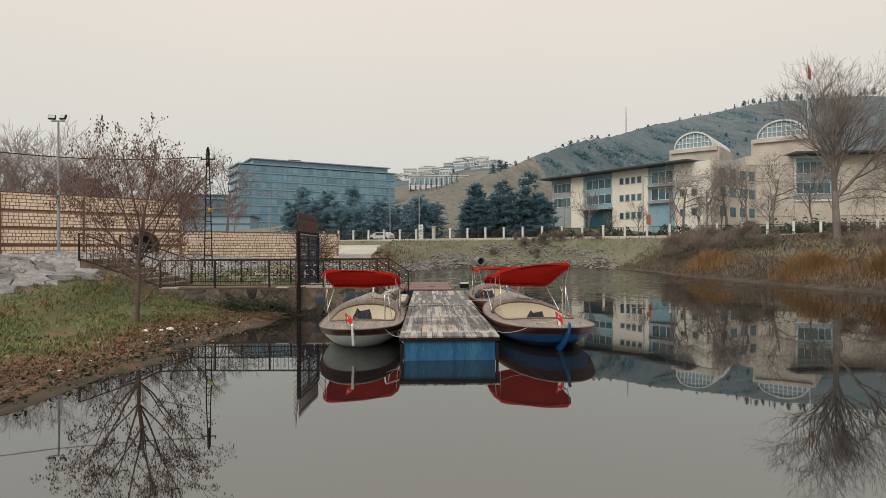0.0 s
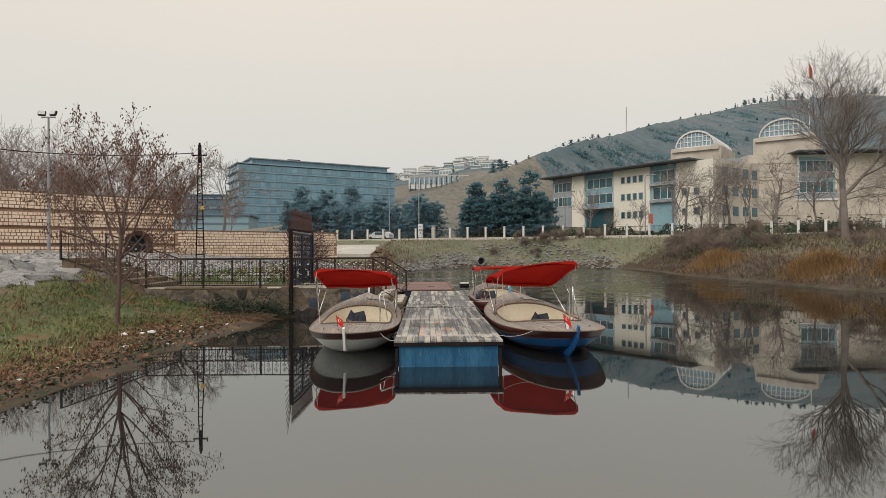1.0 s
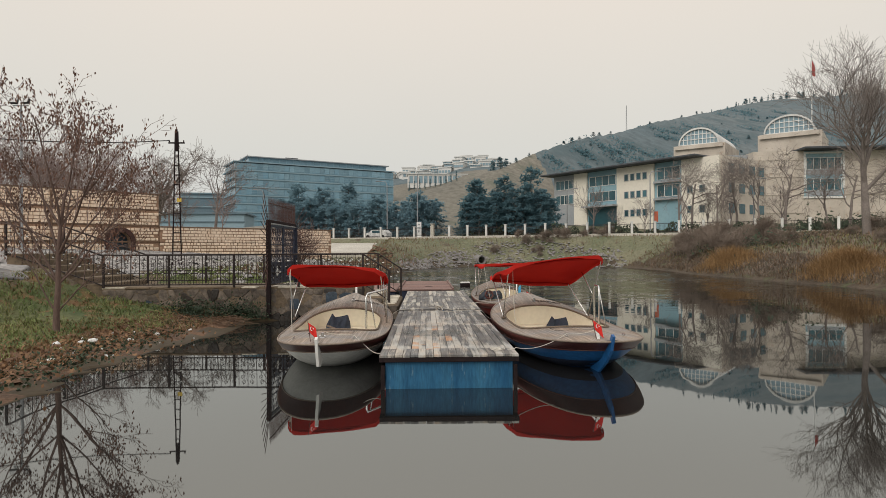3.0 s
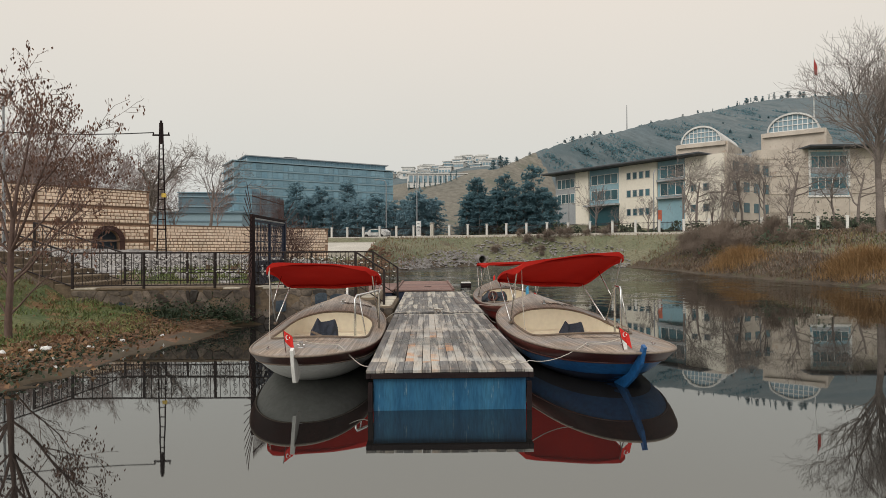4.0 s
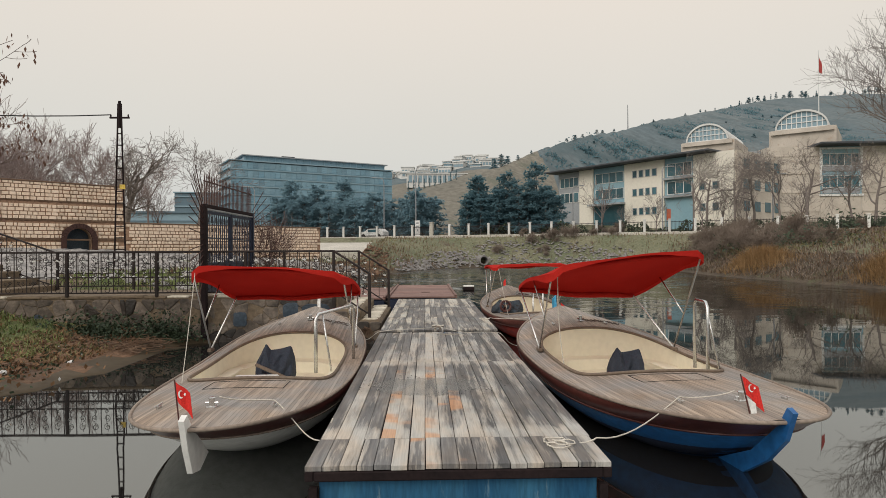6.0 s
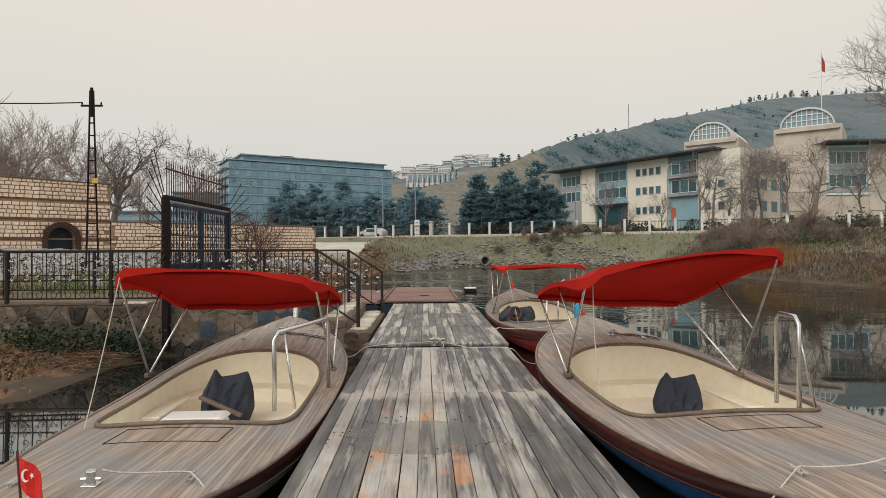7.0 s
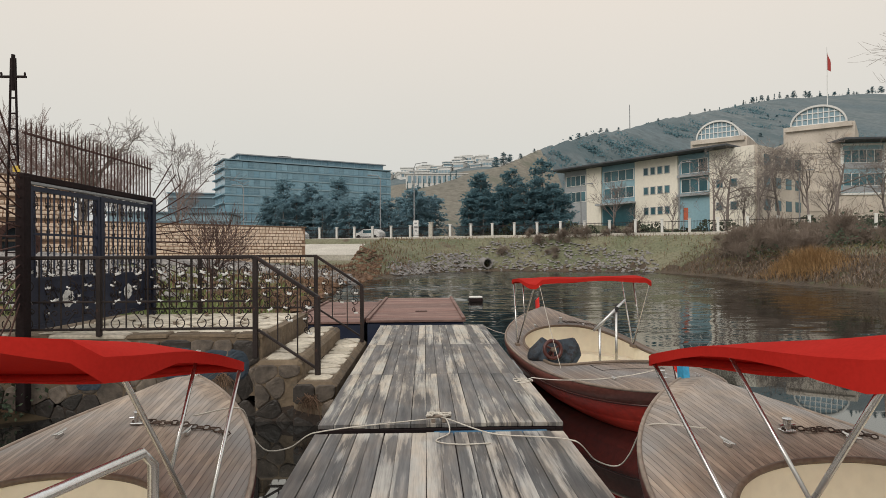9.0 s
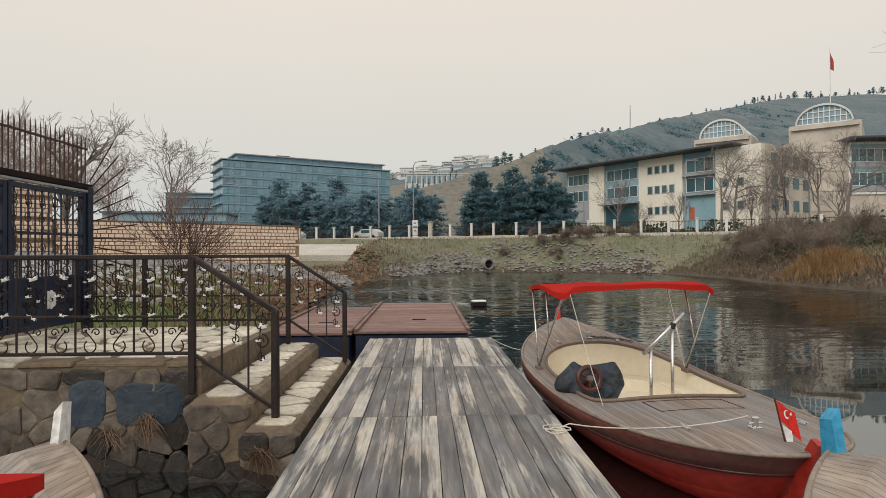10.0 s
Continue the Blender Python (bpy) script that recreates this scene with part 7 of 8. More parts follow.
pines = [pine(50 + k, plant(8.5 + 4.2 * k, 103 - 2 * k, k, 0.68), "dark pine beyond the road with a haze-blue tint", "roadside pines", 14.0 + k) for k in range(3)]
far_pines = [pine(60 + k, plant(-24 + 5 * k, 120 - 2 * k, 0, 0.68), "tall pine in the row beyond the road, tinted haze blue", "roadside pines", 13.5 + k, HAZED_PINE) for k in range(3)]
r = random.Random(8)
spots = []
for k in range(30):
    x = -27.5 + 1.02 * k + r.uniform(-0.8, 0.8)
    spots.append((x, 91.5 - 0.464 * x + r.uniform(12.5, 21), r.uniform(0.60, 0.80)))
for k in range(20):
    x = 7.0 + 0.68 * k + r.uniform(-0.5, 0.5)
    spots.append((x, 91.5 - 0.464 * x + r.uniform(12.5, 20), r.uniform(0.60, 0.80)))
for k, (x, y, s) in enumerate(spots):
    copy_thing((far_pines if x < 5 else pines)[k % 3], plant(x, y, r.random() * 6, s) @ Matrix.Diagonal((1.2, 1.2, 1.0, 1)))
def crest_point(x, back=0.0):
    """A place on the crest of the spur, or somewhat behind it."""
    c_x, c_y, _ = zip(*CREST)
    return x, float(np.interp(x, c_x, c_y)) + back


r = random.Random(9)
for k in range(64):
    x = 150 + 300 * (k / 63) ** 1.15 + r.uniform(-7, 7)
    size = (0.10 + 0.20 * min(1, k / 26)) * r.choice((0.45, 0.6, 0.8, 1.0, 1.5)) * (1 + 0.0012 * (x - 150))
    wide = r.choice((0.45, 0.6, 0.9, 1.3, 1.9))
    copy_thing(pines[k % 3], plant(*crest_point(x, r.uniform(-3, 4)), r.random() * 6, size, 0.5) @ Matrix.Diagonal((wide, wide, 1.0, 1)))
for x, back, size, wide in ((17.6, 2, 0.27, 1.3), (19.6, 1, 0.34, 1.2), (21.6, 2, 0.25, 1.4), (24.5, 0, 0.14, 1.6), (29, 0, 0.10, 1.6), (43, 1, 0.12, 2.0), (46.5, 1, 0.16, 1.8), (50, 1, 0.11, 2.0), (57, 1, 0.16, 1.9), (60, 1, 0.12, 2.0), (66, 0, 0.10, 1.8), (92, 0, 0.10, 1.8), (120, 0, 0.14, 1.6), (136, 0, 0.18, 1.2)):
    copy_thing(pines[int(x) % 3], plant(*crest_point(x, back), x, size, 0.4) @ Matrix.Diagonal((wide, wide, 1.0, 1)))


# ---- buildings ----
def framed_window(parent, x, z, w, h, y=0.0, split=1, glass=PANE):
    fr_ = Shape().box((x, y - 0.03, z + h / 2 + 0.04), (w + 0.16, 0.1, 0.08)).box((x, y - 0.03, z - h / 2 - 0.04), (w + 0.16, 0.14, 0.08))
    for q in range(split + 1):
        fr_.box((x - w / 2 + w * q / split, y - 0.03, z), (0.09, 0.1, h))
    win = part("window", fr_, WHITE_PAINT if split > 1 else GREY_WALL, parent)
    for q in range(split):
        part("pane", Shape().box((x - w / 2 + w * (q + 0.5) / split, y - 0.012, z), (w / split - 0.08, 0.03, h)), glass, win)


d_ = Vector((0.574, -0.819, 0))
office = thing("office_building", "cream and teal three-storey office building with a dark flat roof", "building", m=Matrix.Translation((25.4, 124.0, 0)) @ Matrix.Rotation(math.atan2(d_.y, d_.x), 4, "Z"))
for nm, u0, u1, mt, y0 in (("wall_bay", 0.0, 5.4, GREY_WALL, 0.4), ("wall_pier", 5.4, 8.5, CREAM_WALL, 0.0), ("wall_bay", 8.5, 15.3, BLUE_WALL, 0.35), ("wall", 15.3, 22.9, CREAM_WALL, 0.0), ("wall_bay", 22.9, 28.0, BLUE_WALL, 0.3), ("wall", 28.0, 34.4, CREAM_WALL, 0.0)):
    part(nm, Shape().box(((u0 + u1) / 2, y0 + 7, 10.6), (u1 - u0, 14, 11.8)), mt, office)
part("roof", Shape().box((15.3, 2.6, 16.68), (33, 10, 0.3), bevel=0.05), ROOF_DARK, office)
part("end_wall", Shape().box((34.55, 7.2, 10.6), (0.3, 13.6, 11.8)), STONE_WALL, office)
for z in (14.65, 11.6, 8.4):
    for q in (3.0, 6.2, 9.4, 12.4):
        part("pane", Shape().box((34.72, q, z), (0.08, 1.7, 1.5)), PANE, office)
for z in (14.65, 11.8):
    framed_window(office, 2.7, z, 4.4, 1.7, 0.4, 4)
    framed_window(office, 11.9, z, 5.9, 1.65, 0.35, 4)
    framed_window(office, 25.5, z, 4.2, 1.9, 0.3, 3)
    part("balcony", Shape().box((25.5, -0.1, z - 1.4), (4.9, 0.7, 0.35)), GREY_WALL, office)
for z in (14.65, 11.6, 8.4):
    for k in range(4):
        framed_window(office, 17.4 + 1.25 * k, z, 0.78, 1.05, 0.0)
part("entrance", Shape().box((11.9, 0.30, 8.0), (6.2, 0.25, 3.2)), PANE, office, "dark glazed entrance")
part("canopy_slab", Shape().box((11.9, -0.5, 9.95), (7.2, 1.8, 0.3)), GREY_WALL, office)
for x in (29.5, 31.6):
    framed_window(office, x, 8.4, 0.9, 1.0)
    framed_window(office, x, 11.6, 0.9, 1.0)

wing = thing("office_wing", "cream stone office wing with grey window bays and arched roof light", "building", m=Matrix.Translation((47.8, 116.0, 0)) @ Matrix.Rotation(radians(-6), 4, "Z"))
part("link_wall", Shape().box((6.0, 9, 11.6), (14, 14, 16.2)), GREY_WALL, wing)
part("wall", Shape().box((17.25, 6, 12.25), (8.9, 13, 15.3)), STONE_WALL, wing)
part("wall_bay", Shape().box((25.2, 6.1, 12.25), (7.0, 13, 15.3)), BLUE_WALL, wing)
part("wall", Shape().box((38.45, 6, 12.25), (19.5, 13, 15.3)), STONE_WALL, wing)
part("roof", Shape().box((34.0, 5.0, 20.1), (27, 17, 0.36), bevel=0.05), ROOF_DARK, wing)
for z in (8.6, 11.9, 15.2, 18.3):
    part("string_course", Shape().box((17.25, -0.55, z), (8.9, 0.12, 0.14)), STONE_WALL, wing)
    part("string_course", Shape().box((38.45, -0.55, z), (19.4, 0.12, 0.14)), STONE_WALL, wing)
part("base_band", Shape().box((25.2, -0.3, 11.4), (7.4, 0.8, 0.35)), WHITE_PAINT, wing)
part("base_wall", Shape().box((25.2, -0.42, 8.0), (6.9, 0.08, 6.4)), STONE_WALL, wing)
part("bay_frame", Shape().box((21.8, -0.55, 16.4), (0.3, 0.3, 6.6)).box((28.6, -0.55, 16.4), (0.3, 0.3, 6.6)).box((25.2, -0.55, 19.55), (6.5, 0.3, 0.3)), WHITE_PAINT, wing, "white frame round the window bay")
for z in (17.6, 13.75):
    framed_window(wing, 25.2, z, 6.1, 2.0, -0.42, 5)
    part("balcony", Shape().box((25.2, -0.46, z - 1.6), (6.4, 0.1, 0.9)), GREY_WALL, wing)
for z in (17.0, 13.9, 10.6):
    for x in (14.2, 16.6, 18.9, 31.0, 34.0, 38.4, 41.0):
        framed_window(wing, x, z, 0.9, 1.5)
for x in (1.5, 4.2, 7.0, 10.0):
    for z in (17.2, 13.4, 10.0):
        framed_window(wing, x, z, 1.5, 1.7, 2.0)


def arched_roof(x, y, base, w, h, turn, low, label):
    th = thing("arched_roof_hall", label, "building", "arched halls", m=Matrix.Translation((x, y, 0)) @ Matrix.Rotation(radians(turn), 4, "Z"))
    part("wall", Shape().box((0, 8, (base + low) / 2), (w + 3.0, 16, base - low)), STONE_WALL, th)
    n = 18
    arc = [(-w / 2 * math.cos(math.pi * k / n), base + h * math.sin(math.pi * k / n)) for k in range(n + 1)]
    sh_ = Shape()
    o = [(xx * 1.06, base + (zz - base) * 1.08 + 0.1) for xx, zz in arc]
    vs = [(xx, yy, zz) for yy in (-0.5, 20) for xx, zz in arc + o]
    k1, k0 = n + 1, 2 * (n + 1)
    fs = []
    for k in range(n):
        fs += [(k, k1 + k, k1 + k + 1, k + 1), (k1 + k, k0 + k1 + k, k0 + k1 + k + 1, k1 + k + 1), (k0 + k, k0 + k + 1, k0 + k1 + k + 1, k0 + k1 + k), (k, k + 1, k0 + k + 1, k0 + k)]
    part("vault", sh_.add(vs, fs), FAR_WALL, th)
    # The glazing takes the hazed wall colour, not dark glass.
    gl_ = part("glazing", Shape().add([(xx, 0.0, zz) for xx, zz in arc], [tuple(range(n + 1))]), HAZE_WALL, th)
    for q in range(-4, 5):
        xx = q * w / 10
        top_ = base + h * math.sqrt(max(0, 1 - (2 * xx / w) ** 2))
        part("mullion", Shape().box((xx, -0.08, (base + top_) / 2), (0.16, 0.12, top_ - base)), WHITE_PAINT, gl_)
    for f in (0.03, 0.36, 0.68):
        zz = base + h * f
        hw = w / 2 * math.sqrt(1 - f * f)
        part("mullion", Shape().box((0, -0.09, zz), (2 * hw, 0.12, 0.16)), WHITE_PAINT, gl_)
    part("parapet", Shape().box((0, -0.35, base - 0.5), (w + 2.2, 0.7, 0.9)), STONE_WALL, th)


arched_roof(65.2, 147.0, 27.0, 8.6, 3.6, -38, 6, "cream hall with a white arched glass roof")
arched_roof(78.9, 133.5, 27.2, 9.2, 3.5, -38, 6, "cream hall with a white arched glass roof")

# the long glass building
b0, b1 = Vector((-70.8, 233, 0)), Vector((-13.5, 265, 0))
glass_b = thing("glass_office_block", "long teal glass office block with recessed top storey", "building", m=Matrix.Translation(b0) @ Matrix.Rotation(math.atan2((b1 - b0).y, (b1 - b0).x), 4, "Z"))
bl = (b1 - b0).length
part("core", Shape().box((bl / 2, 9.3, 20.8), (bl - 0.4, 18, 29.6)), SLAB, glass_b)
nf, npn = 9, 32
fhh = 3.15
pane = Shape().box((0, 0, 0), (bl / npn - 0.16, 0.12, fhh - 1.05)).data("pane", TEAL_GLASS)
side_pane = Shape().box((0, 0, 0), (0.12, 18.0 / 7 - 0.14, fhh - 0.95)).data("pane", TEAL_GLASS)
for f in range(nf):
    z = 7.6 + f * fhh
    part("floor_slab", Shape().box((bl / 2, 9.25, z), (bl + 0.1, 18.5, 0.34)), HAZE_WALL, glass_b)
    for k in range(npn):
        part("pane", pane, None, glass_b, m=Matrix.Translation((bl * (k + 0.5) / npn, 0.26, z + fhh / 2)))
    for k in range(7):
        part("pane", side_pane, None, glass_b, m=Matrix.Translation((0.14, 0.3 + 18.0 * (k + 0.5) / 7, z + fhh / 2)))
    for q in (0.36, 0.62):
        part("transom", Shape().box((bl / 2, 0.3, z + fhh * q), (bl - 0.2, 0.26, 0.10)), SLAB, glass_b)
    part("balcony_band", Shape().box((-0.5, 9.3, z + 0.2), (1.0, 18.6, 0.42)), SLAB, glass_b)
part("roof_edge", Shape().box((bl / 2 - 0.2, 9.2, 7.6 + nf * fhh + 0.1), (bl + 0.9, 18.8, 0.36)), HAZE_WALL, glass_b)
part("top_storey", Shape().box((bl / 2 + 1.5, 9.0, 37.2), (bl - 8, 13, 2.1)), TEAL_GLASS, glass_b)
part("top_roof", Shape().box((bl / 2 + 1.5, 9.0, 38.45), (bl - 6, 15, 0.35)), GREY_WALL, glass_b)
for k in range(20):
    part("mullion", Shape().box((6 + k * (bl - 10) / 20, 2.42, 37.2), (0.25, 0.2, 2.1)), SLAB, glass_b)
part("roof_box", Shape().box((bl * 0.36, 9, 39.2), (5, 4, 1.2)), ROOF_DARK, glass_b)

side_b = thing("grey_block", "low office block behind bare trees, tinted haze blue", "building", m=pose(-92, 268, 0, 0, 0, 10))
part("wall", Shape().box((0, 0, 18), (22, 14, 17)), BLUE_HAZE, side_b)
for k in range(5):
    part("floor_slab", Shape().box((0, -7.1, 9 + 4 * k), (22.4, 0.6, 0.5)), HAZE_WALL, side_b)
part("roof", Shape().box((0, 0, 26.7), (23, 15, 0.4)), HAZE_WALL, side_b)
side_c = thing("grey_block", "low block behind the stone wall, tinted haze blue", "building", m=pose(-58, 160, 0, 0, 0, 6))
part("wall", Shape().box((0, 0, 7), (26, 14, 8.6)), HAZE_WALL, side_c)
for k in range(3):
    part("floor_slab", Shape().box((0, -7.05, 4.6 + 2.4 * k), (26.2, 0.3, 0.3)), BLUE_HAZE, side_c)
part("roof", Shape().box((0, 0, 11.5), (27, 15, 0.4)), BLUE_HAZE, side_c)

r = random.Random(14)
for k in range(45):
    x = -20 + (k % 15) * 6.0 + r.uniform(-2.5, 2.5)
    y = 360 + (k // 15) * 30 + r.uniform(-9, 9)
    z = gz(x, y)
    w, h = r.uniform(5, 9), r.uniform(2.2, 4.6)
    th = thing("hill_house", "white terraced house on the hillside", "house", "hillside houses", m=pose(x, y, z - 2.6 - r.uniform(0, 1.5), 0, 0, r.uniform(-25, 25)))
    part("wall", Shape().box((0, 0, h / 2 + 1), (w, 8, h + 2)), FAR_WALL, th)
    part("roof", Shape().box((0, 0, h + 2.2), (w + 0.8, 9, 0.5)), FAR_WALL, th)
    # House panes are paled with the hazed wall colour.
    for q in range(4):
        framed_window(th, -w * 0.36 + q * w * 0.24, 4.0, 1.3, 1.3, -4.05, glass=HAZE_WALL)
vil = thing("white_pavilion", "long white glazed pavilion below the hillside houses", "building", m=pose(6, 318, gz(6, 318) - 3, 0, 0, 4))
part("wall", Shape().box((0, 0, 3.5), (30, 9, 7)), FAR_WALL, vil)
part("roof", Shape().box((0, 0, 7.2), (31, 10, 0.4)), FAR_WALL, vil)
# Pavilion panes are paled with the same haze tint.
for k in range(12):
    framed_window(vil, -13.5 + 2.45 * k, 4.4, 1.7, 3.4, -4.55, glass=HAZE_WALL)
for k in range(10):
    copy_thing(pines[k % 3], plant(-8 + 2.6 * k, 306, k, 0.42) @ Matrix.Diagonal((0.42, 0.42, 1.3, 1)))

mx, my = 158, 478
mast = thing("radio_mast", "thin grey radio mast on the hilltop", "radio mast", m=Matrix.Translation((mx, my, gz(mx, my) - 0.5)))
mh = 116.0 - gz(mx, my)
for sx, sy in ((-0.9, -0.5), (0.9, -0.5), (0, 0.9)):
    part("leg", Shape().tube([(sx, sy, 0), (sx * 0.12, sy * 0.12, mh)], 0.13, 4), LAMP_GREY, mast)
for k in range(14):
    s_ = 1 - 0.88 * (k + 0.5) / 14
    part("strut", Shape().box((0, -0.5 * s_, (k + 0.5) * mh / 14), (1.8 * s_, 0.14, 0.14)), LAMP_GREY, mast)
fx, fy = 154.0, 242
fz = gz(fx, fy)
fpole = thing("flagpole", "tall white flagpole on the hill with a large red flag", "flagpole", m=Matrix.Translation((fx, fy, fz - 0.5)))
part("pole", Shape().tube([(0, 0, 0), (0, 0, 80.2 - fz)], [0.24, 0.10], 8), WHITE_PAINT, fpole)
cl = Shape()
cols = [(0.15 + 0.30 * k, 0.35 * math.sin(k * 1.4), 79.0 - fz - 1.2 * k, 72.0 - fz - 0.3 * k) for k in range(6)]
cl.add([(x, y + o, z) for o in (0, 0.05) for x, y, z0, z1 in cols for z in (z0, z1)], [(2 * k, 2 * k + 2, 2 * k + 3, 2 * k + 1) for k in range(5)] + [(12 + 2 * k + 1, 12 + 2 * k + 3, 12 + 2 * k + 2, 12 + 2 * k) for k in range(5)])
part("cloth", cl, DULL_RED, fpole)


# ---- stones, grass, weeds, reeds and litter ----
def boulder(r, w, d, h):
    s_ = Shape().box((0, 0, 0), (w, d, h), bevel=min(w, d, h) * 0.3)
    s_.v = [(x * r.uniform(0.8, 1.08), y * r.uniform(0.8, 1.08), z * r.uniform(0.75, 1.1)) for x, y, z in s_.v]
    return s_


# flat stones laid close together on the slope below the tall wall
r = random.Random(19)
laid, rest_laid = 0, Shape()
for c, poly in cells(-30, -9.9, 11, 29.5, 0.70, 0.52, 21):
    if c[0] > -10.3 - 0.24 * max(0, 21.5 - c[1]) + r.gauss(0, 0.12) or (c[0] > -12.6 and 21.4 < c[1] < 24.9):
        continue
    k = len(poly)
    base = land(np.array([c[0] + p[0] for p in poly]), np.array([c[1] + p[1] for p in poly]))
    zc, bump_ = float(base.mean()), r.uniform(0.0, 0.035)
    rings = [(p[0] * f, p[1] * f, zb - zc + dz) for f, dz in ((0.93, -0.12), (0.92, 0.015 + bump_), (0.80, 0.045 + bump_)) for p, zb in zip(poly, base)]
    st = Shape().add(rings, [(a * k + j, a * k + (j + 1) % k, (a + 1) * k + (j + 1) % k, (a + 1) * k + j) for a in range(2) for j in range(k)] + [tuple(range(2 * k, 3 * k))])
    if c[0] > -17 and 13.5 < c[1] < 21.6 and laid < 290:
        part("stone", st, RIPRAP, ground, m=Matrix.Translation((c[0], c[1], zc)))
        laid += 1
    else:
        rest_laid.add([(x + c[0], y + c[1], z + zc) for x, y, z in st.v], st.f)
tagged(part("stone_pitching", rest_laid, RIPRAP), "flat grey stones laid on the bank below the wall", "stones", kind="stuff")


def strewn(name, label, category, n, where, mat_, size, flat=0.4, seed=1, tilt=0.3):
    """Many small stones as one object."""
    r = random.Random(seed)
    xs = [where(r) for _ in range(n)]
    zs = land(np.array([p[0] for p in xs]), np.array([p[1] for p in xs]))
    sh_ = Shape()
    for (x, y), z in zip(xs, zs):
        if z < -0.05:
            continue
        s_ = size * r.uniform(0.5, 1.3)
        m = Matrix.Translation((x, y, z)) @ Euler((r.uniform(-tilt, tilt), r.uniform(-tilt, tilt), r.random() * 6)).to_matrix().to_4x4()
        k = 5
        ring0 = [m @ Vector((s_ * r.uniform(0.7, 1.1) * math.cos(6.283 * j / k), s_ * r.uniform(0.5, 0.9) * math.sin(6.283 * j / k), 0)) for j in range(k)]
        ring1 = [m @ Vector((0.6 * s_ * r.uniform(0.7, 1.1) * math.cos(6.283 * j / k), 0.5 * s_ * math.sin(6.283 * j / k), s_ * flat)) for j in range(k)]
        sh_.add(ring0 + ring1, [(j, (j + 1) % k, k + (j + 1) % k, k + j) for j in range(k)] + [tuple(range(k, 2 * k))])
    return tagged(part(name, sh_, mat_), label, category, kind="stuff")


def below_wall(r):
    u, v = r.random(), r.random() ** 1.4 * 7.0
    return (-26 + 19.5 * u + 0.66 * v, 42.5 + 17 * u - 0.75 * v)


strewn("bank_stones", "pale grey stone pitching on the slope below the wall", "stones", 2600, below_wall, RIPRAP, 0.36, seed=2)
def pitched(r):
    y = r.uniform(29, 41)
    return (r.uniform(-34, -10.6), y)


strewn("stone_pitching", "grey stone pitching on the bank below the tall wall", "stones", 2600, pitched, RIPRAP, 0.36, flat=0.06, seed=14, tilt=0.10)
strewn("slope_stones", "scattered grey stones on the grassy slope", "stones", 700, lambda r: (r.uniform(-24, -6.5), r.uniform(26, 44)), RIPRAP, 0.30, seed=12)
strewn("shore_rubble", "brown clods and rubble on the bank beyond the rafts", "rubble", 900, lambda r: (-3.6 - abs(r.gauss(0, 2.2)), r.uniform(34, 72)), DIRT, 0.28, seed=13)


def far_bank(r):
    t = r.random()
    k = r.choice(((1.5, 78, 7.2, 82), (7.2, 82, 16, 78), (16, 78, 23, 73), (-2.6, 66, 1.5, 78)))
    return (k[0] + (k[2] - k[0]) * t + r.gauss(0, 0.4), k[1] + (k[3] - k[1]) * t + r.uniform(0, 3.6))


strewn("far_bank_stones", "scattered grey stones on the far river bank", "stones", 1500, far_bank, RIPRAP, 0.24, seed=3)
strewn("shore_stones", "small stones and clods along the near waterline", "stones", 500, lambda r: (-6.0 - abs(r.gauss(0, 0.8)), r.uniform(7, 21)), DIRT, 0.10, seed=4)


def blades(name, label, category, n, where, mat_, h, w, lean=0.35, seed=1, keep=None, tall=None):
    r = random.Random(seed)
    xs = [where(r) for _ in range(n)]
    zs = land(np.array([p[0] for p in xs]), np.array([p[1] for p in xs]))
    ds = shore_distance(np.array([p[0] for p in xs]), np.array([p[1] for p in xs]))
    sh_ = Shape()
    for (x, y), z, d in zip(xs, zs, ds):
        if z < 0.03 or (keep and not keep(x, y, d, r)):
            continue
        hh, a, t = h * r.uniform(0.5, 1.3) * (tall(x, y) if tall else 1), r.random() * 6.283, r.gauss(0, lean)
        s_ = Vector((math.cos(a), math.sin(a), 0))
        l_ = Vector((-math.sin(a), math.cos(a), 0)) * t * hh
        p = Vector((x, y, z - 0.02))
        mid = p + l_ * 0.4 + Vector((0, 0, hh * 0.6))
        sh_.add([p - s_ * w, p + s_ * w, mid + s_ * w * 0.7, mid - s_ * w * 0.7, p + l_ + Vector((0, 0, hh * 0.92))], [(0, 1, 2, 3), (3, 2, 4)])
    return tagged(part(name, sh_, mat_), label, category, kind="stuff")


blades("grass", "green winter grass on the near bank", "grass", 60000, lambda r: (r.uniform(-15, -5.6), r.uniform(5, 21.6)), BLADE, 0.115, 0.012, 1.0, seed=5,
       keep=lambda x, y, d, r: d > 1.5 + 0.6 * math.sin(x * 2.1 + y) + 0.12 * max(0, 13 - y) and r.random() < 0.40 + 0.6 * math.sin(x * 1.7) * math.cos(y * 1.3) and -x < 9.9 + 0.26 * (21.5 - y) + r.gauss(0, 0.4))
blades("grass", "green grass on the slope behind the landing", "grass", 9000, lambda r: (r.uniform(-10, -2.4), r.uniform(25, 44)), BLADE, 0.20, 0.02, seed=6)
blades("dead_weeds", "dead reddish-brown weeds along the near waterline", "weeds", 14000, lambda r: (-5.4 - abs(r.gauss(0, 1.5)), r.uniform(5, 21.5)), RUST_WEED, 0.09, 0.012, 1.4, seed=7, keep=lambda x, y, d, r: d < 2.6)
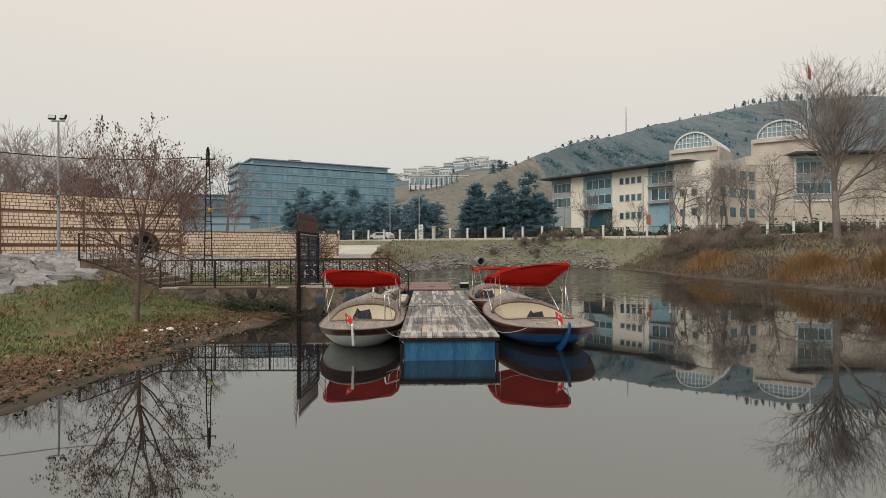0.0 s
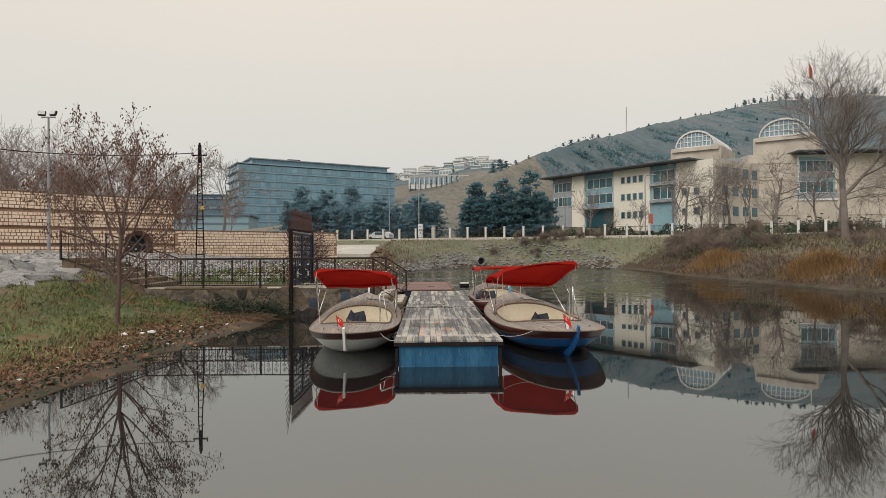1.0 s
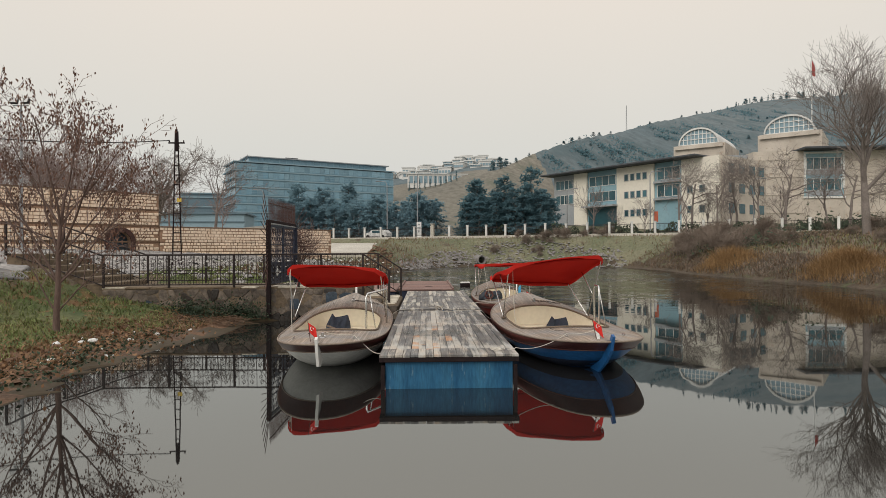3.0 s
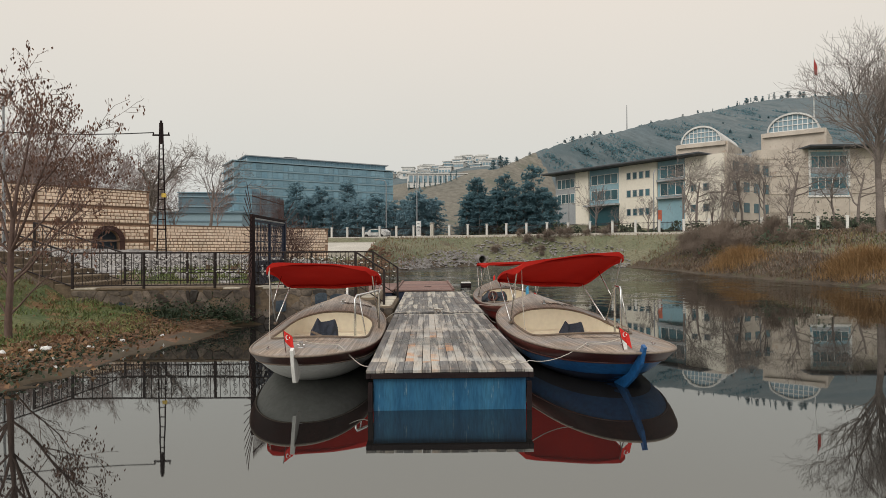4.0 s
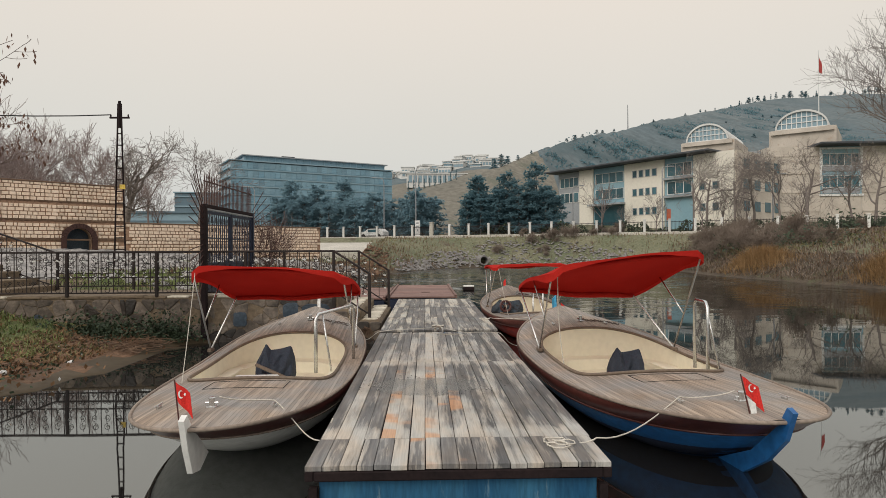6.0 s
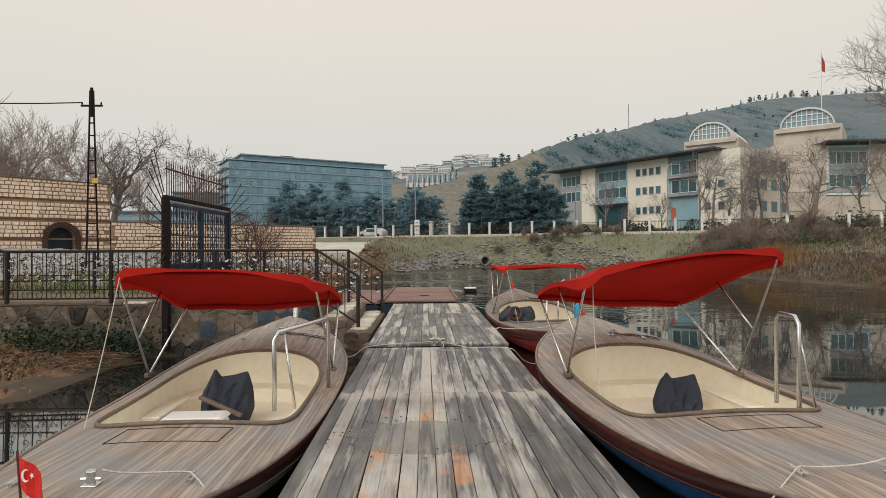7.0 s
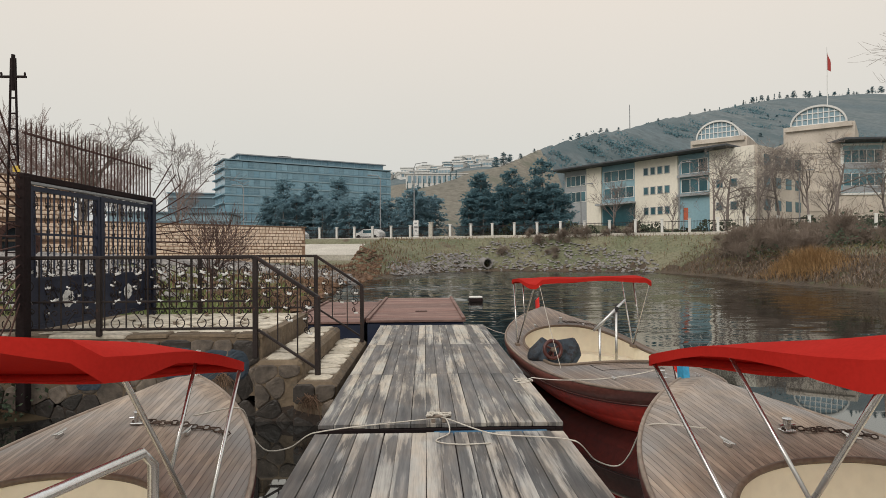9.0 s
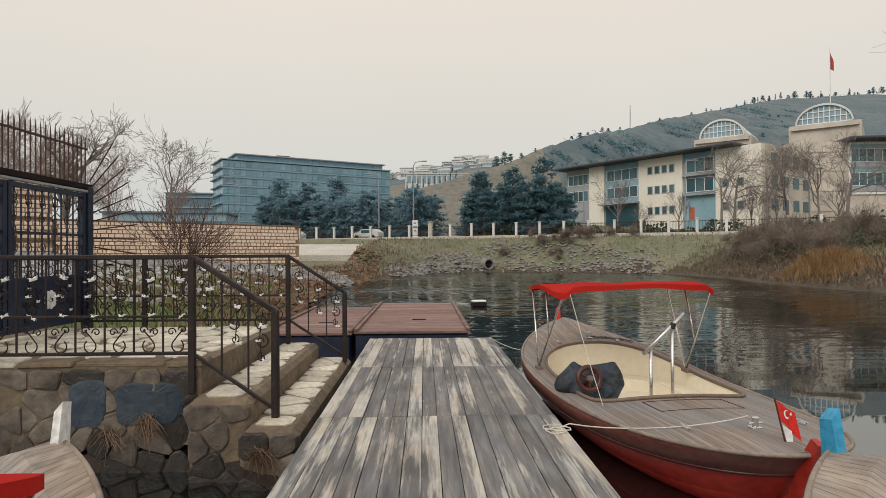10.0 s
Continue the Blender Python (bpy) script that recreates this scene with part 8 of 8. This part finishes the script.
blades("grass", "olive and brown mossy grass tufts on the near bank", "grass", 26000, lambda r: (r.uniform(-15, -5.6), r.uniform(5, 21.6)), MOSS_BLADE, 0.10, 0.015, 1.0, seed=25, keep=lambda x, y, d, r: d > 0.4 and math.sin(x * 2.3 + 1) + math.sin(y * 1.7 + x) > -0.3)
blades("dead_weeds", "patches of reddish dead growth on the near bank", "weeds", 14000, lambda r: (r.uniform(-14, -5.8), r.uniform(5, 21.4)), RUST_WEED, 0.10, 0.014, 1.2, seed=26, keep=lambda x, y, d, r: d > 0.3 and math.sin(x * 1.9 + 2.0) + math.sin(y * 1.1 - x) > 0.75)
blades("weeds", "dry brown weeds on the far bank", "weeds", 14000, lambda r: (r.uniform(-5, 46), r.uniform(26, 90)), DEAD, 0.40, 0.03, 0.8, seed=8, keep=lambda x, y, d, r: d > 0.2 and (y > 64 or x > 20))
blades("weeds", "dry brown undergrowth on the steep far bank", "weeds", 15000, lambda r: (r.uniform(22.5, 40), r.uniform(22, 64)), SHRUB, 0.28, 0.03, 1.1, seed=28, keep=lambda x, y, d, r: d > 0.3)
blades("weeds", "dry brown weeds on the bank beyond the rafts", "weeds", 7000, lambda r: (r.uniform(-12, -1), r.uniform(30, 76)), DEAD, 0.40, 0.03, 0.6, seed=18, keep=lambda x, y, d, r: d > 0.1 and d < 6 * r.random() + 0.5)
blades("dry_grass", "tan dry grass hanging over the steep far bank", "grass", 17000, lambda r: (r.uniform(22.0, 31), r.uniform(24, 73)), TAN_GRASS, 0.34, 0.016, 0.9, seed=29, keep=lambda x, y, d, r: d > 0.05 and d < 7 * r.random())
blades("far_grass", "olive grass on the far bank top", "grass", 12000, lambda r: (r.uniform(-5, 46), r.uniform(60, 92)), MOSS_BLADE, 0.16, 0.04, 0.9, seed=9, keep=lambda x, y, d, r: d > 1.5)


REED_CLUMPS = ((24.2, 51.8, 1.3, 2.3), (24.2, 38.2, 1.2, 2.1), (25.2, 32.0, 0.9, 1.6))


def reed_spot(r):
    c_ = r.choice(REED_CLUMPS)
    return (r.gauss(c_[0], c_[2] * 0.7), r.gauss(c_[1], c_[3] * 0.75))


def reed_height(x, y):
    return 0.14 + 1.0 * max(math.exp(-((x - a) / (1.25 * b)) ** 2 - ((y - c) / (1.25 * d)) ** 2) for a, c, b, d in REED_CLUMPS)


blades("reeds", "tall dry orange-yellow reeds at the river's edge", "reeds", 13000, reed_spot, REED, 1.2, 0.010, 0.8, seed=10, tall=reed_height)
blades("grass", "olive grass on the top of the steep far bank", "grass", 16000, lambda r: (r.uniform(26.5, 42), r.uniform(24, 66)), MOSS_BLADE, 0.22, 0.028, 0.9, seed=39, keep=lambda x, y, d, r: d > 3.2 and math.sin(x * 0.9) + math.sin(y * 0.6 + x * 0.3) > -0.7)


def leaf_heap(name, label, category, centre, spread_, n, mat_, size, seed):
    r = random.Random(seed)
    sh_ = Shape()
    for _ in range(n):
        p = Vector((r.gauss(centre[0], spread_[0]), r.gauss(centre[1], spread_[1]), 0))
        p.z = max(gz(p.x, p.y), 0.0) + abs(r.gauss(0, spread_[2]))
        u = Vector((r.gauss(0, 1), r.gauss(0, 1), r.gauss(0, 1))).normalized() * size * r.uniform(0.6, 1.3)
        v = u.orthogonal().normalized() * u.length * 0.6
        sh_.add([p - u, p + v, p + u, p - v], [(0, 1, 2, 3)])
    return tagged(part(name, sh_, mat_), label, category, kind="stuff")


leaf_heap("ivy", "dark ivy bush against the stone landing", "ivy", (-6.5, 21.35), (0.42, 0.16, 0.17), 1100, IVY, 0.036, 3)
leaf_heap("ivy", "dark ivy trailing down the stone landing to the water", "ivy", (-5.2, 21.5), (0.35, 0.10, 0.24), 1100, IVY, 0.035, 13)
leaf_heap("hedge", "dark evergreen hedge below the office wing", "hedge", (58.5, 88.0), (4.2, 1.2, 0.95), 5200, IVY, 0.28, 21)
leaf_heap("fallen_leaves", "dark rotting leaves along the waterline", "leaves", (-6.35, 15.0), (0.35, 3.6, 0.03), 2600, IVY, 0.035, 14)
r = random.Random(33)
for k in range(30):
    x = r.uniform(45, 190)
    f_y, t_y = float(np.interp(x, *zip(*CREST_FOOT))), crest_point(x)[1]
    copy_thing(pines[k % 3], plant(x, f_y + (t_y - f_y) * r.uniform(0.25, 0.9), r.random() * 6, r.uniform(0.10, 0.22), 0.4) @ Matrix.Diagonal((1.6, 1.6, 0.8, 1)))
scrub = Shape()
for k in range(110):
    cx0, size = r.uniform(36, 230), r.uniform(0.4, 1.1)
    f_y, t_y = float(np.interp(cx0, *zip(*CREST_FOOT))), crest_point(cx0)[1]
    cy0 = f_y + (t_y - f_y) * r.uniform(0.2, 0.95)
    for _ in range(70):
        p = Vector((cx0 + r.gauss(0, 3.6 * size), cy0 + r.gauss(0, 1.6 * size), 0))
        p.z = gz(p.x, p.y) + abs(r.gauss(0, 0.8 * size))
        u = Vector((r.gauss(0, 1), r.gauss(0, 1), r.gauss(0, 1))).normalized() * 0.5 * r.uniform(0.6, 1.3)
        v = u.orthogonal().normalized() * 0.35
        scrub.add([p - u, p + v, p + u, p - v], [(0, 1, 2, 3)])
# The scrub shares the haze-tinted needle colour.
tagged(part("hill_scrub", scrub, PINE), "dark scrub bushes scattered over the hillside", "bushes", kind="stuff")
hedge = Shape()
for k in range(5200):
    t, o = r.uniform(2, 62), r.gauss(0, 0.5)
    p = F0 + FDIR * (6.4 + t) + FNOR * (11.5 + o)
    p.z = gz(p.x, p.y) + r.uniform(0, 1.5 + 0.5 * math.sin(t * 0.7) + 0.4 * math.sin(t * 2.3))
    u = Vector((r.gauss(0, 1), r.gauss(0, 1), r.gauss(0, 1))).normalized() * 0.24 * r.uniform(0.6, 1.3)
    v = u.orthogonal().normalized() * 0.16
    hedge.add([p - u, p + v, p + u, p - v], [(0, 1, 2, 3)])
tagged(part("hedge", hedge, IVY), "dark clipped hedge beside the riverside road", "hedge", kind="stuff")
leaf_heap("fallen_leaves", "fallen brown leaves on the muddy shore", "leaves", (-6.9, 16.5), (0.7, 3.0, 0.03), 1700, RUST_WEED, 0.045, 4)
leaf_heap("ivy", "dark evergreen undergrowth on the far bank", "ivy", (29.0, 58.0), (1.6, 5.0, 0.7), 1300, IVY, 0.14, 5)
leaf_heap("litter", "pale litter scattered along the waterline", "litter", (-6.7, 15.5), (0.5, 3.6, 0.02), 60, WHITE_PAINT, 0.04, 6)


def sticks(name, label, category, n, where, mat_, length, seed):
    """Loose twigs lying about, as one object."""
    r = random.Random(seed)
    sh_ = Shape()
    for _ in range(n):
        x, y, lift = where(r)
        p = Vector((x, y, max(gz(x, y), 0.0) + 0.01 + lift))
        a, ln = r.random() * 6.283, length * r.uniform(0.4, 1.3)
        d = Vector((math.cos(a), math.sin(a), r.gauss(0, 0.15))) * ln / 2
        b = Vector((-d.y, d.x, 0)) * r.uniform(-0.25, 0.25)
        q = [p - d, p + b, p + d]
        for v in q:
            v.z = max(v.z, gz(v.x, v.y) + 0.008, 0.01)
        sh_.tube(q, [0.007, 0.007, 0.004], 3)
    return tagged(part(name, sh_, mat_), label, category, kind="stuff")


sticks("driftwood", "tangle of pale dry twigs washed against the landing", "twigs", 130, lambda r: (r.gauss(-5.35, 0.28), r.gauss(20.5, 0.35), abs(r.gauss(0, 0.06))), DEAD, 0.4, 61)
sticks("driftwood", "thin twigs and reed stems along the near waterline", "twigs", 260, lambda r: (-6.2 - abs(r.gauss(0, 0.4)), r.uniform(8, 20.5), 0.0), DEAD, 0.35, 62)
sticks("driftwood", "thin pale reed stems along the near waterline", "twigs", 90, lambda r: (-6.1 - abs(r.gauss(0, 0.3)), r.uniform(9, 20.5), 0.0), RIM_WOOD, 0.3, 63)

for k, (x, y, sz) in enumerate(((-6.78, 16.5, 0.11), (-6.95, 16.35, 0.08), (-6.25, 17.0, 0.07), (-6.0, 17.7, 0.07), (-7.1, 15.8, 0.09), (-6.5, 14.6, 0.08), (-5.7, 18.9, 0.05))):
    rr = random.Random(90 + k)
    lump = boulder(rr, 2 * sz, 1.3 * sz, sz)
    m = pose(x, y, gz(x, y) + sz * 0.3, rr.uniform(-20, 20), rr.uniform(-20, 20), rr.uniform(0, 360))
    bag = part("plastic_litter", lump, WHITE_PAINT, m=m)
    tagged(bag, "crumpled white plastic scrap on the muddy shore", "litter", "shore litter")


def hanging_tuft(x, y, z, n, seed):
    r = random.Random(seed)
    sh_ = Shape()
    for _ in range(n):
        a = r.uniform(-1.2, 1.2)
        ln = r.uniform(0.10, 0.26)
        p = Vector((x + r.gauss(0, 0.04), y, z + r.gauss(0, 0.03)))
        d = Vector((math.sin(a) * 0.7, -0.35 * r.random(), -math.cos(a)))
        sh_.tube([p, p + d * ln * 0.5 + Vector((0, -0.02, 0.03)), p + d * ln], [0.004, 0.003, 0.002], 3)
    return tagged(part("dry_tuft", sh_, DEAD), "dry dead grass tuft hanging from the stone wall", "weeds", kind="stuff")


hanging_tuft(-2.12, 21.72, 0.42, 70, 1)
hanging_tuft(-2.45, 21.74, 0.30, 40, 2)
hanging_tuft(-0.98, 21.28, 0.26, 60, 3)
